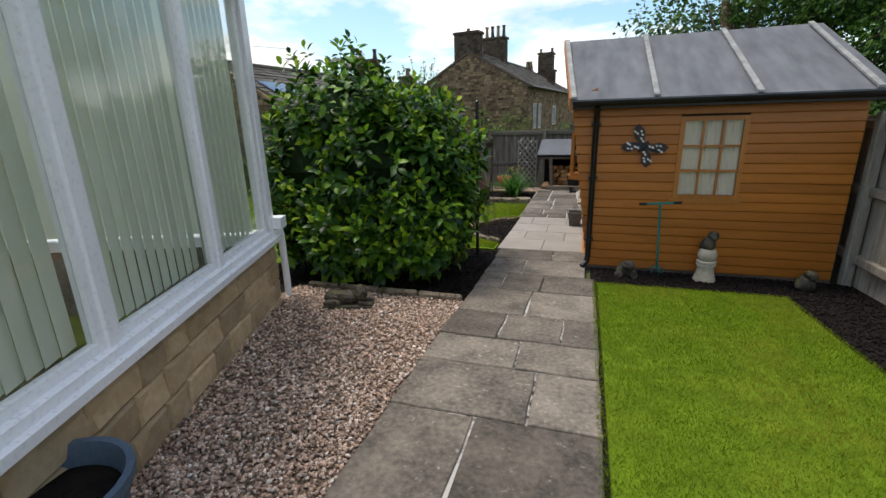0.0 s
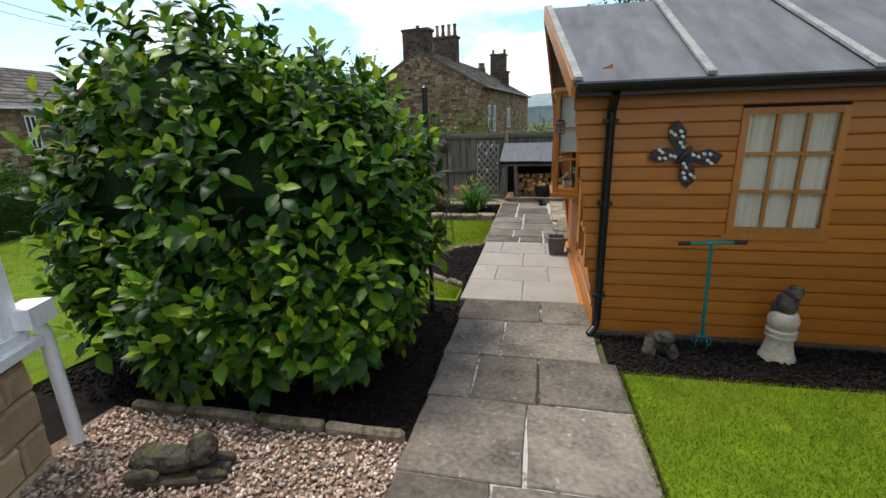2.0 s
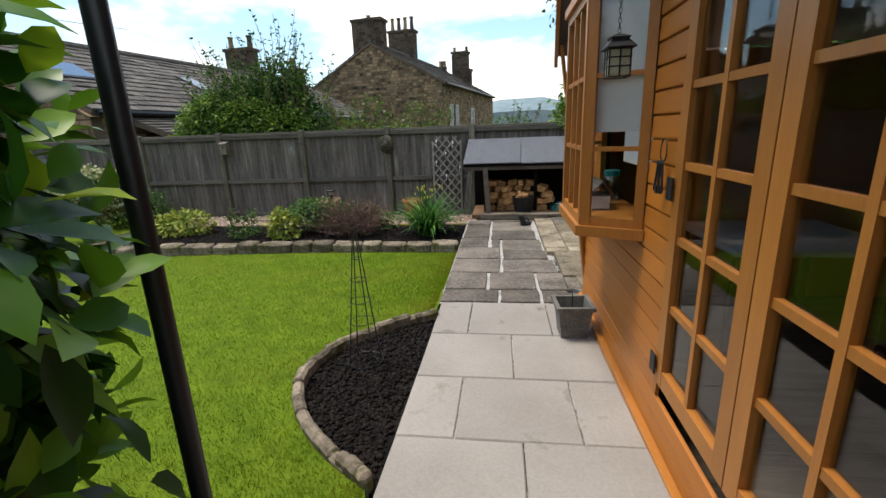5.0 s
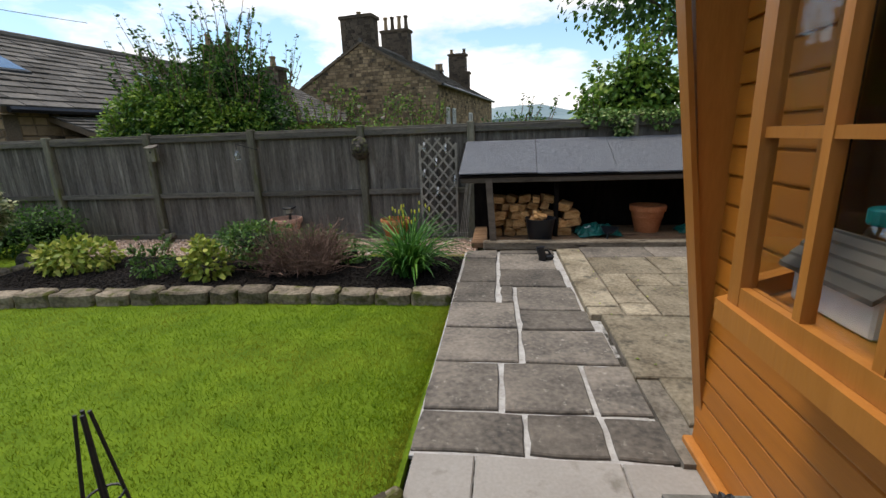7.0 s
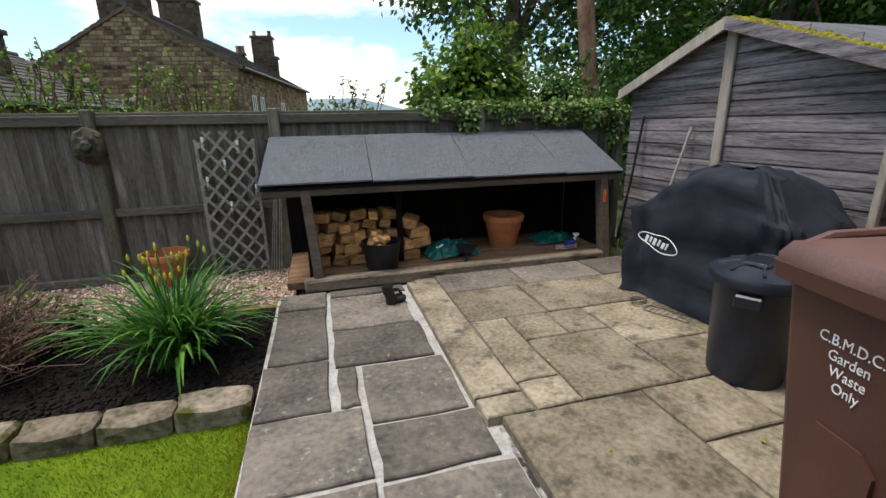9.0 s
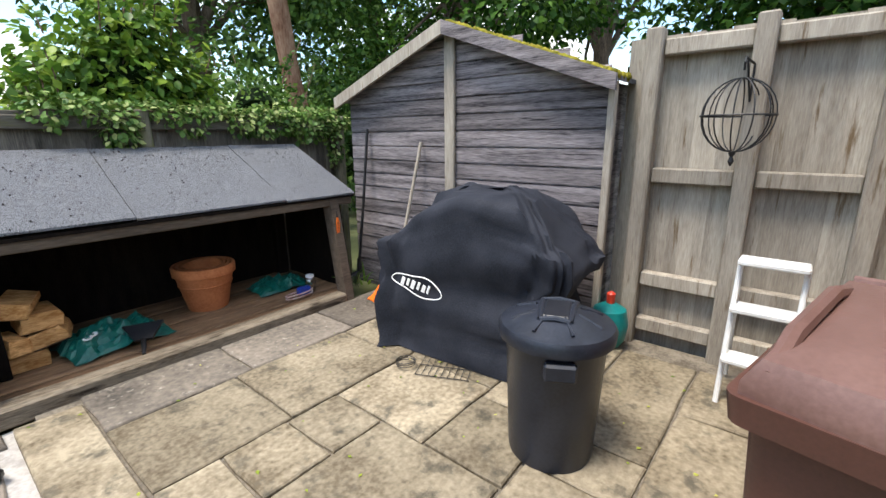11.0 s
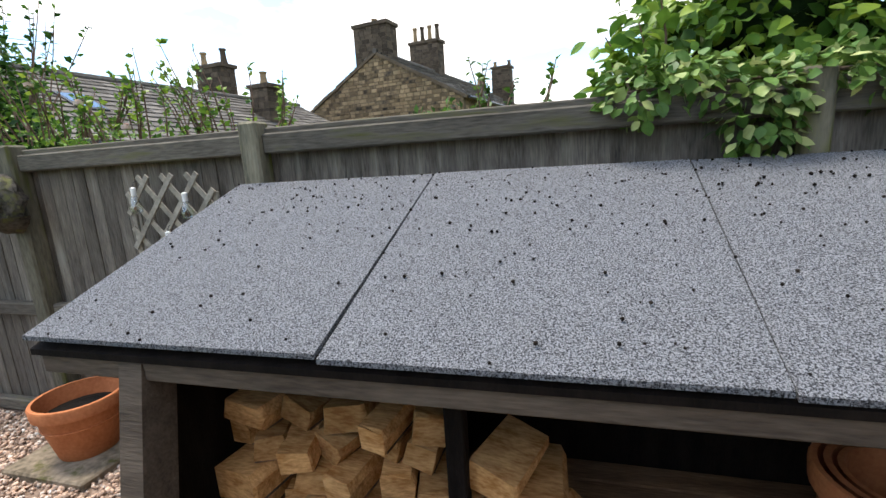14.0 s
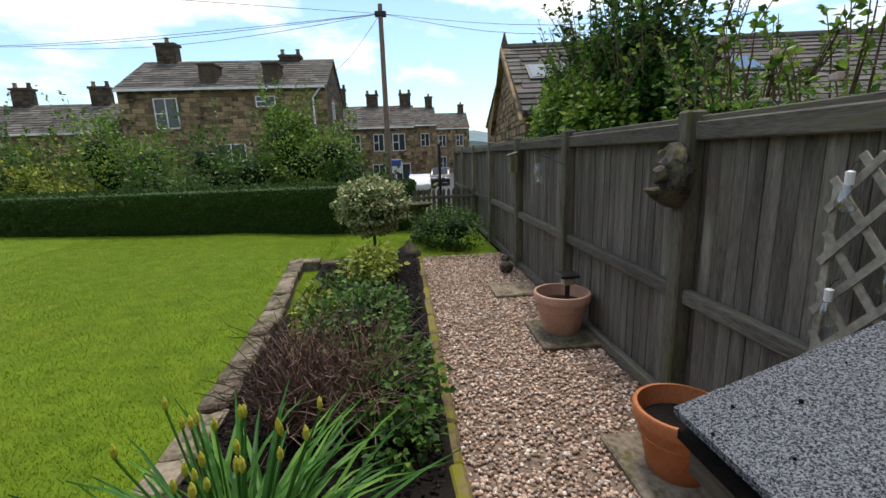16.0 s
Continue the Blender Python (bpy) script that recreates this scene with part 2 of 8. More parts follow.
# dark wood, cut to near-black so its colour holds the log store's inner shade
M_dark_shade_wood = mat("dark_shade_wood", (0.004, 0.003, 0.0025), (0.014, 0.010, 0.008), 4, stretch=(4, 4, 1), bump=0.4, vary=0.2, rough=0.9)
M_upvc = mat("white_upvc", (0.80, 0.81, 0.83), (0.86, 0.87, 0.89), 3, bump=0.02, rough=0.3, spec=0.5)
M_blind = mat("vertical_blind", (0.70, 0.76, 0.62), (0.79, 0.83, 0.71), 4, bump=0.1, bscale=150, rough=0.8, vary=0.1, trans=0.08)
M_stone = mat("pitched_stone", (0.38, 0.27, 0.15), (0.56, 0.44, 0.28), 5, bump=1.0, bscale=22, vary=0.25, rough=0.9, soft=0.4)
M_far_stone = mat("house_stone", (0.15, 0.10, 0.055), (0.36, 0.265, 0.155), 1.2, bump=0.5, bscale=8, island=0.45, rough=0.95, soft=0.5, spot=((0.05, 0.04, 0.03), 1.1, 0.5, 0.66))
M_far_dark = mat("soot_stone", (0.035, 0.028, 0.022), (0.13, 0.10, 0.07), 1.0, bump=0.5, bscale=8, island=0.4, rough=0.95, soft=0.5)
M_far_mortar = mat("house_mortar", (0.10, 0.075, 0.05), (0.17, 0.13, 0.09), 2, rough=0.95)
M_slate = mat("stone_slate", (0.055, 0.05, 0.045), (0.17, 0.155, 0.135), 1.4, bump=0.5, bscale=10, island=0.35, rough=0.9, soft=0.5)
M_white = mat("white_paint", (0.62, 0.62, 0.6), (0.76, 0.76, 0.74), 4, bump=0.05, rough=0.5)
# near-black colour standing in for the shade of unlit insides
M_dark = mat("interior_shade", (0.01, 0.01, 0.01), (0.025, 0.022, 0.02), 3, rough=0.9)
M_bark = mat("bark", (0.06, 0.045, 0.035), (0.15, 0.115, 0.085), 5, stretch=(3, 3, 0.6), bump=1, bscale=20, rough=0.95)
M_glass = glassy("window_glass")
M_far_glass = mat("far_window_glass", (0.015, 0.02, 0.025), (0.04, 0.05, 0.06), 1, bump=0, rough=0.08, spec=0.6)

# ---- building blocks ----
class Batch:
    """Many pieces in one mesh, put together fast."""
    def __init__(self):
        self.v, self.f, self.n = [], [], 0

    def add(self, v, f):
        v = np.asarray(v, float)
        self.v.append(v)
        self.f.extend([tuple(i + self.n for i in q) for q in f])
        self.n += len(v)

    def mesh(self, name):
        me = bpy.data.meshes.new(name)
        me.from_pydata(np.concatenate(self.v).tolist() if self.v else [], [], self.f)
        return me


def box(x0, x1, y0, y1, z0, z1):
    v = [(x, y, z) for z in (z0, z1) for x, y in ((x0, y0), (x1, y0), (x1, y1), (x0, y1))]
    return v, [(3, 2, 1, 0), (4, 5, 6, 7), (0, 1, 5, 4), (1, 2, 6, 5), (2, 3, 7, 6), (3, 0, 4, 7)]


def cbox(x0, x1, y0, y1, z0, z1, c=0.006):
    """A box with all its edges eased."""
    bm = bmesh.new()
    vs = [bm.verts.new(p) for p in box(x0, x1, y0, y1, z0, z1)[0]]
    for q in box(0, 1, 0, 1, 0, 1)[1]:
        bm.faces.new([vs[i] for i in q])
    c = min(c, abs(x1 - x0) * 0.3, abs(y1 - y0) * 0.3, abs(z1 - z0) * 0.3)
    if c > 0:
        bmesh.ops.bevel(bm, geom=bm.edges[:], offset=c, segments=1, affect="EDGES")
    return bm


def ring_solid(rings, closed=True, cap=True):
    """A skin over rings of points, each with as many points."""
    k = len(rings[0])
    v = [p for r in rings for p in r]
    f = []
    for i in range(len(rings) - 1):
        for j in range(k if closed else k - 1):
            a, b = i * k + j, i * k + (j + 1) % k
            f.append((a, b, b + k, a + k))
    if cap:
        f += [tuple(reversed(range(k))), tuple(range(len(v) - k, len(v)))]
    return v, f


def lathe(profile, k=24, at=(0, 0), cap=True):
    """profile: radius and height, from the bottom up."""
    return ring_solid([[(at[0] + r * math.cos(2 * math.pi * j / k), at[1] + r * math.sin(2 * math.pi * j / k), z) for j in range(k)] for r, z in profile], cap=cap)


def tube(points, radius, k=8):
    """A round bar along points; radius is a number or one for each point."""
    pts = [Vector(p) for p in points]
    rings, side = [], None
    for i, p in enumerate(pts):
        d = (pts[min(i + 1, len(pts) - 1)] - pts[max(i - 1, 0)]).normalized()
        if side is None:
            side = d.cross(Vector((0, 0, 1)) if abs(d.z) < 0.9 else Vector((1, 0, 0))).normalized()
        side = (side - d * side.dot(d)).normalized()
        up = d.cross(side)
        r = radius[i] if isinstance(radius, (list, tuple)) else radius
        rings.append([tuple(p + (side * math.cos(2 * math.pi * j / k) + up * math.sin(2 * math.pi * j / k)) * r) for j in range(k)])
    return ring_solid(rings)


def prism(poly, axis, lo, hi):
    """A flat outline pushed along an axis: 'x' takes (y, z), 'y' takes (x, z), 'z' takes (x, y)."""
    def at(p, h):
        return (h, p[0], p[1]) if axis == "x" else (p[0], h, p[1]) if axis == "y" else (p[0], p[1], h)
    return ring_solid([[at(p, lo) for p in poly], [at(p, hi) for p in poly]])


def moved(geo, m):
    v, f = geo
    return [tuple(m @ Vector(p)) for p in v], f


WORLD = {}


def thing(name, label, category, m=None, group="", kind=""):
    ob = new(name)
    ob.empty_display_size = 0.1
    ob.matrix_basis = m or Matrix()
    WORLD[ob] = m.copy() if m else Matrix()
    return tagged(ob, label, category, group, kind)


def part(name, geo, material, parent=None, label="", local=False, smooth=False):
    """One mesh object from a bmesh, a Batch, a mesh or (points, faces); its points are in the world unless local."""
    if isinstance(geo, bpy.types.Mesh):
        me = geo
    elif isinstance(geo, Batch):
        me = geo.mesh(name)
    elif isinstance(geo, bmesh.types.BMesh):
        me = bpy.data.meshes.new(name)
        bmesh.ops.recalc_face_normals(geo, faces=geo.faces[:])
        geo.to_mesh(me)
        geo.free()
    else:
        me = bpy.data.meshes.new(name)
        me.from_pydata([tuple(p) for p in geo[0]], [], geo[1])
        bm = bmesh.new()
        bm.from_mesh(me)
        bmesh.ops.recalc_face_normals(bm, faces=bm.faces[:])
        bm.to_mesh(me)
        bm.free()
    if not me.materials:
        me.materials.append(material)
    if smooth:
        me.shade_smooth()
        me.set_sharp_from_angle(angle=radians(40))
    ob = new(name, me)
    if parent:
        ob.parent = parent
        if not local:
            ob.matrix_parent_inverse = WORLD[parent].inverted()
    WORLD[ob] = (WORLD[parent].copy() if parent and local else Matrix())
    if label:
        tagged(ob, label)
    return ob


def structure(name, geo, material, label="", smooth=False):
    return tagged(part(name, geo, material, smooth=smooth), label, "", "", "structure")


def gz(y):
    """The height of the ground, which falls from the house to the patio."""
    return float(np.interp(y, [-20, 0, 3.4, 4.2, 5.9, 7.3, 8.5], [0.3, 0.25, 0.21, 0.165, 0.09, 0.03, 0.0]))


def lz(y):
    """The height of the lawn side, which falls below the path."""
    t = min(1.0, max(0.0, (y - 9.0) / 2.5))
    return gz(y) - 0.13 * t * t * (3 - 2 * t)


def gh(x, y):
    s = min(1, max(0, (-11 - x) / 22))
    s2 = min(1, max(0, (y - 15) / 30))
    return lz(y) - 1.35 * s * s * (3 - 2 * s) - 0.6 * s2


def sheet(poly_rows, lift, thick=0.0, level=gz):
    """A strip of ground: rows of (y, x0, x1) with the ground's own fall."""
    v, f = [], []
    for y, x0, x1 in poly_rows:
        for k in range(9):
            x = x0 + (x1 - x0) * k / 8
            v.append((x, y, level(y) + lift))
    for i in range(len(poly_rows) - 1):
        for k in range(8):
            a = i * 9 + k
            f.append((a, a + 1, a + 10, a + 9))
    if thick:
        n = len(v)
        v += [(x, y, z - thick) for x, y, z in v]
        f += [tuple(i + n for i in reversed(q)) for q in f]
        m = len(poly_rows)
        rim = [i * 9 for i in range(m)] + [(m - 1) * 9 + k for k in range(1, 9)] + [i * 9 + 8 for i in reversed(range(m - 1))] + [k for k in reversed(range(1, 8))]
        f += [(rim[i], rim[(i + 1) % len(rim)], rim[(i + 1) % len(rim)] + n, rim[i] + n) for i in range(len(rim))]
    return v, f


def strip(y0, y1, left, right, lift, step=0.25, thick=0.05, level=gz):
    n = max(2, int((y1 - y0) / step) + 1)
    ys = np.linspace(y0, y1, n)
    fl = left if callable(left) else (lambda y: left)
    fr = right if callable(right) else (lambda y: right)
    return sheet([(float(y), fl(y), fr(y)) for y in ys], lift, thick, level)

# ---- ground ----
xs = [-500, -200, -90, -60, -45, -33, -28, -22, -16, -11, -8, -4, 0, 4, 8, 15, 30, 60, 150, 500]
ys = [-400, -150, -60, -30, -15, -6, 0, 3.4, 4.2, 5.9, 7.3, 8.5, 12, 15, 20, 25, 32, 45, 70, 150, 300, 700]
gv = [(x, y, gh(x, y) - 0.07) for y in ys for x in xs]
gf = [(j * len(xs) + i, j * len(xs) + i + 1, (j + 1) * len(xs) + i + 1, (j + 1) * len(xs) + i) for j in range(len(ys) - 1) for i in range(len(xs) - 1)]
structure("ground", (gv, gf), M_earth, "rough earth and grass reaching into the distance")

PATH_L, PATH_R = -1.2, 0.1


def bush_edge(y):
    return -3.1 + (y - 3.8) * 0.0


def lawn_left(y):
    return -10.3


def crescent(y):
    """The lawn's edge round the crescent bed beside the path."""
    if 7.02 < y < 9.0:
        return -1.27 - 0.76 * math.sin(math.pi * (y - 7.02) / 1.98) ** 0.75
    return -1.27


structure("lawn_main", strip(6.55, 11.62, lawn_left, crescent, 0.0, 0.12, level=lz), M_turf, "mown green lawn turf")
structure("lawn_side", strip(-3.0, 6.55, -10.3, -4.05, 0.0), M_turf, "mown green lawn turf beside the shrub bed")
structure("lawn_end", strip(11.62, 14.4, -10.3, -7.25, 0.0, level=lz), M_turf, "mown green lawn turf by the hedge")
structure("lawn_front", strip(-3.0, 5.2, 0.22, lambda y: 2.1, 0.0), M_turf, "mown green front lawn turf")
structure("soil_front", strip(-3.0, 5.95, 0.15, 3.0, -0.03), M_soil, "dark bare soil border")
structure("soil_shrub", strip(3.6, 6.6, -4.1, -1.15, -0.03), M_soil, "dark soil under the big shrub")
structure("soil_crescent", strip(7.0, 9.05, -2.15, -1.2, -0.035), M_soil, "dark bark soil in the crescent bed")
structure("soil_bed", strip(11.63, 13.05, lambda y: -7.2, -1.2, 0.085, thick=0.12, level=lz), M_soil, "dark soil of the raised bed")
structure("gravel_front", strip(-1.0, 4.2, -3.2, -1.0, -0.01), M_gravel_bed, "pinkish gravel bed")
structure("gravel_back", strip(13.05, 14.5, -7.6, -1.15, 0.0, thick=0.1, level=lz), M_gravel_bed, "pinkish gravel walk along the fence")

# ---- the paved path ----
path = structure("path", strip(-3.0, 13.15, lambda y: -1.13 if y < 6.6 else -1.25, lambda y: 0.185 if y < 5.2 else 0.08, -0.014, 0.25, 0.03), M_joint, "path of old flagstones")
path_b = structure("path_mortar", strip(9.3, 13.1, -1.27, -0.05, -0.008, 0.5, 0.02), M_mortar, "pale mortar bed of the path")
patio = structure("patio", box(-0.02, 2.9, 9.3, 13.2, -0.08, 0.028), M_mortar_old, "patio of old york stone flags")

# ---- back fence ----
FY, FTOP = 14.5, 1.62
fence = thing("back_fence", "weathered dark close-boarded timber fence with posts and rails", "fence", pose(-4, FY, 0), kind="structure")
post_x = [3.1, 1.12, -1.25, -2.97, -4.8, -6.65, -8.55, -10.4, -12.2, -14.0]
for px in post_x:
    part("post", cbox(px - 0.055, px + 0.055, FY - 0.1, FY + 0.01, -0.35, FTOP + 0.06, 0.012), M_post, fence)
for a, b in zip(post_x[1:], post_x[:-1]):
    for z in (-0.12, 0.6, FTOP - 0.1):
        part("rail", cbox(a + 0.057, b - 0.057, FY - 0.065, FY - 0.003, z, z + (0.1 if z > 1 else 0.085), 0.008), M_fence_rail, fence)
board_meshes = []
for k in range(5):
    w = 0.118 + 0.003 * k
    me = bpy.data.meshes.new("board")
    v, f = ring_solid([[(0, 0.022, z), (0, 0.004, z), (w * 0.8, 0, z), (w * 0.8, 0.012, z)] for z in (-0.2, FTOP - 0.012 * (k % 3))])
    me.from_pydata(v, [], f)
    me.materials.append(M_fence)
    board_meshes.append(me)
x, i = -14.0, 0
while x < 3.1:
    ob = part("board", board_meshes[random.randrange(5)], M_fence, fence)
    ob.location = (x, FY + 0.002 + random.uniform(0, 0.004), random.uniform(-0.02, 0.0))
    x += 0.095
capb = part("cap_rail", cbox(-14, 3.1, FY - 0.03, FY + 0.045, FTOP - 0.005, FTOP + 0.03, 0.006), M_fence_rail, fence)

# ---- side fences ----
def side_fence(name, label, x, y0, y1, top, bottom, bays, material, rail, sill):
    th = thing(name, label, "fence", pose(x, (y0 + y1) / 2, 0), kind="structure")
    n = max(1, round((y1 - y0) / bays))
    for i in range(n + 1):
        y = y0 + (y1 - y0) * i / n
        part("post", cbox(x - 0.12, x - 0.02, y - 0.05, y + 0.05, bottom, top + 0.03, 0.01), rail, th)
    for i in range(n):
        a, b = y0 + (y1 - y0) * i / n + 0.052, y0 + (y1 - y0) * (i + 1) / n - 0.052
        for z in sill:
            part("rail", cbox(x - 0.075, x - 0.003, a, b, z, z + 0.095, 0.008), rail, th)
    me = bpy.data.meshes.new("board")
    v, f = ring_solid([[(0.0, 0, z), (0.02, 0, z), (0.015, 0.142, z), (0.003, 0.142, z)] for z in (bottom, top)])
    me.from_pydata(v, [], f)
    me.materials.append(material)
    y = y0 - (0.25 if y0 > 9 else 0)
    y1 = y1 + (0.22 if y0 > 9 else 0)
    while y < y1 - 0.06:
        ob = part("board", me, material, th)
        ob.location = (x + random.uniform(0.002, 0.005), y, random.uniform(-0.015, 0))
        y += 0.14
    return th


side_fence("front_side_fence", "weathered grey-brown boarded fence beside the front lawn", 3.0, -3.0, 9.5, 1.95, -0.1, 1.8, M_pale_fence, M_pale_fence, (0.35, 1.1, 1.8))
side_fence("tall_fence", "tall pale weathered larch fence beside the patio", 2.95, 9.88, 11.0, 2.05, -0.1, 0.56, M_pale_fence, M_pale_fence, (0.12, 0.45, 1.15, 1.92))

# ---- summerhouse ----
SX, SY0, SY1, SR, SE, SP = 0.068, 5.95, 9.47, 2.8, 2.12, 3.1
SM = (SY0 + SY1) / 2 + 0.02
sh = thing("summerhouse", "orange-brown stained timber summerhouse with felt roof, glazed doors and bay window", "summerhouse", pose(SX, SY0, 0))


def clad(name, a, b, z0, z1, place, material, parent, pitch=0.112, top=None):
    """Lapped boards along a to b; place(u, out, z) gives the point; top(z) cuts the ends."""
    z = z0
    while z < z1 - 0.01:
        zt = min(z + pitch, z1)
        lo, hi = (a, b) if top is None else top(z, zt)
        for s, e in ([(lo, hi)] if not isinstance(lo, (list, tuple)) else zip(lo, hi)):
            if e - s > 0.03:
                v = [place(u, o, h) for u in (s, e) for o, h in ((0.0, z), (0.016, z + 0.002), (0.018, z + 0.01), (0.014, zt - 0.011), (0.004, zt - 0.006), (0.0, zt))]
                f = [(0, 1, 7, 6), (1, 2, 8, 7), (2, 3, 9, 8), (3, 4, 10, 9), (4, 5, 11, 10), (5, 0, 6, 11), (5, 4, 3, 2, 1, 0), (6, 7, 8, 9, 10, 11)]
                part(name, (v, f), material, parent)
        z = zt


# front wall, with the window from x 1.04 to 1.74
FW = (1.04, 1.74, 1.02, 1.98)
# backing walls, near-black to give the room its shade
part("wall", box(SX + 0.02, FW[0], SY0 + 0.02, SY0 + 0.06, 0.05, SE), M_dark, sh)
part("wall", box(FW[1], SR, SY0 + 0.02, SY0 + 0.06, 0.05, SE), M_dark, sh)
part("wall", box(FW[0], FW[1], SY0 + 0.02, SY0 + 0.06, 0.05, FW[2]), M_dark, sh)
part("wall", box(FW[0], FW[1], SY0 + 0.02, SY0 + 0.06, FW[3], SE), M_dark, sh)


def front_cut(z, zt):
    if zt > FW[2] + 0.02 and z < FW[3] - 0.02:
        return (SX + 0.03 - 0.137 * z, FW[1]), (FW[0], SR)
    return (SX + 0.03 - 0.137 * z,), (SR,)


clad("board", 0, 0, 0.1, SE, lambda u, o, h: (u, SY0 + 0.02 - o, h), M_shed, sh, top=front_cut)
part("base_beam", cbox(SX + 0.01, SR, SY0 - 0.01, SY0 + 0.05, 0.0, 0.098), M_old_beam, sh)
# back and east walls
part("wall", box(SX + 0.02, SR, SY1 - 0.05, SY1, 0.03, SE), M_shed, sh)
part("wall", prism([(SY0 + 0.06, 0.03), (SY1 - 0.05, 0.03), (SY1 - 0.05, SE), (SM, SP - 0.1), (SY0 + 0.06, SE)], "x", SR - 0.04, SR), M_shed, sh)
# gable wall facing the path: doors from y 6.05 to 7.4, bay window above 1.0 from 8.05 to 9.35
DY0, DY1, DZ, DB = 6.06, 7.45, 2.14, 0.36
BY0, BY1, BZ0, BZ1 = 7.84, 8.88, 1.01, 2.26


def gable_top(y):
    return SE + (SP - 0.06 - SE) * (1 - abs(y - SM) / (SM - SY0))


def gable_cut(z, zt):
    lo = SY0 + 0.02 + max(0, (zt - SE)) / (SP - 0.06 - SE) * (SM - SY0)
    hi = SY1 - 0.02 - max(0, (zt - SE)) / (SP - 0.06 - SE) * (SM - SY0)
    a, b = [lo], [hi]
    if z < DZ - 0.02 and zt > DB + 0.02:
        a, b = [lo, DY1], [DY0, hi]
    if zt > BZ0 + 0.02 and z < BZ1 - 0.02:
        if z < DZ - 0.02 and zt > DB + 0.02:
            a, b = [lo, DY1, BY1], [DY0, BY0, hi]
        else:
            a, b = [lo, BY1], [BY0, hi]
    return a, b


clad("board", 0, 0, 0.06, SP - 0.1, lambda u, o, h: (SX + 0.02 - o, u, h), M_shed, sh, top=gable_cut)
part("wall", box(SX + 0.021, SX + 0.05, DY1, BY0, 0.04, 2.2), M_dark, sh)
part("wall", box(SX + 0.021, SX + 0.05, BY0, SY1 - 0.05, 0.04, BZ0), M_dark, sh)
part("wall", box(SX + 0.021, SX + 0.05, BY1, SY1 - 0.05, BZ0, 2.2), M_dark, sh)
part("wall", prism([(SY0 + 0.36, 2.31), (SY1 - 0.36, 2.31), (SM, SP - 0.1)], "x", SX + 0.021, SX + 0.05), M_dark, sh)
part("plinth", cbox(SX - 0.035, SX + 0.02, SY0 + 0.05, SY1, 0.0, 0.058), M_shed_trim, sh)
part("floor_panel", box(SX + 0.05, SR - 0.05, SY0 + 0.06, SY1 - 0.06, 0.04, 0.07), M_old_beam, sh)
# roof: two slopes with felt, overhanging the gable
GX, GR = -0.20, -0.40      # the roof's gable edge at the eaves and at the ridge


def slope(y_eave, y_ridge, name, z_e=SE + 0.08, z_r=SP + 0.03, x0=GX, x1=SR + 0.12, t=0.03):
    v = [(x0, y_eave, z_e), (x1, y_eave, z_e), (x1, y_ridge, z_r), (GR, y_ridge, z_r)]
    return v + [(x, y, z - t) for x, y, z in v], [(0, 1, 2, 3), (7, 6, 5, 4), (0, 4, 5, 1), (1, 5, 6, 2), (2, 6, 7, 3), (3, 7, 4, 0)]


roof_s = part("roof", slope(SY0 - 0.2, SM, "r"), M_felt, sh, "weathered grey roofing felt")
roof_n = part("roof", slope(SY1 + 0.2, SM, "r"), M_felt, sh, "weathered grey roofing felt")
for bx in (GX + 0.03, 0.73, 1.735, 2.76):
    e, r = (SY0 - 0.215, SE + 0.09), (SM - 0.05, SP + 0.03)
    v = [(bx + dx * 0.03 + (GR - GX if bx < 0 and y > SY0 else 0), y, z + dz) for y, z in (e, r) for dx, dz in ((-1, 0), (1, 0), (1, 0.025), (-1, 0.025))]
    part("batten", (v, [(0, 1, 2, 3), (7, 6, 5, 4), (0, 4, 5, 1), (1, 5, 6, 2), (2, 6, 7, 3), (3, 7, 4, 0)]), M_felt_strip, roof_s)
for ye, s in ((SY0 - 0.2, 1), (SY1 + 0.2, -1)):
    v = [((GR if y == SM else GX) - 0.02 + dx, y, z + dz) for y, z in ((ye, SE + 0.1), (SM, SP + 0.06)) for dx, dz in ((0, -0.14), (0.03, -0.14), (0.03, 0), (0, 0))]
    part("bargeboard", (v, [(0, 1, 2, 3), (7, 6, 5, 4), (0, 4, 5, 1), (1, 5, 6, 2), (2, 6, 7, 3), (3, 7, 4, 0)]), M_shed_trim, sh)
part("gutter", ring_solid([[(x, SY0 - 0.21 + 0.055 * math.cos(a) - 0.03, SE + 0.06 + 0.055 * math.sin(a)) for a in np.linspace(math.pi, 2 * math.pi, 9)] + [(x, SY0 - 0.21 + 0.05 * math.cos(a) - 0.03, SE + 0.062 + 0.05 * math.sin(a)) for a in np.linspace(2 * math.pi, math.pi, 9)] for x in (GX + 0.02, SR + 0.14)]), M_black, sh)
part("fascia", cbox(GX + 0.02, SR + 0.1, SY0 - 0.18, SY0 - 0.15, SE - 0.03, SE + 0.07), M_black, sh)
# flared fins under the overhang
for y0, y1 in ((SY0 + 0.021, SY0 + 0.06), (SY1 - 0.05, SY1 - 0.005)):
    part("fin", prism([(SX + 0.05, 0.02), (SX + 0.04, 0.02), (GX + 0.05, SE + 0.12), (SX + 0.03, SE + 0.22)], "y", y0, y1), M_shed_trim, sh)
part("fin_trim", ring_solid([[(SX + 0.055 - dx - o, y, z) for y, o in ((SY1 - 0.07, 0), (SY1 + 0.015, 0), (SY1 + 0.015, 0.022), (SY1 - 0.07, 0.022))] for dx, z in ((0, 0.02), (0.3, SE + 0.1))]), M_shed_trim, sh)
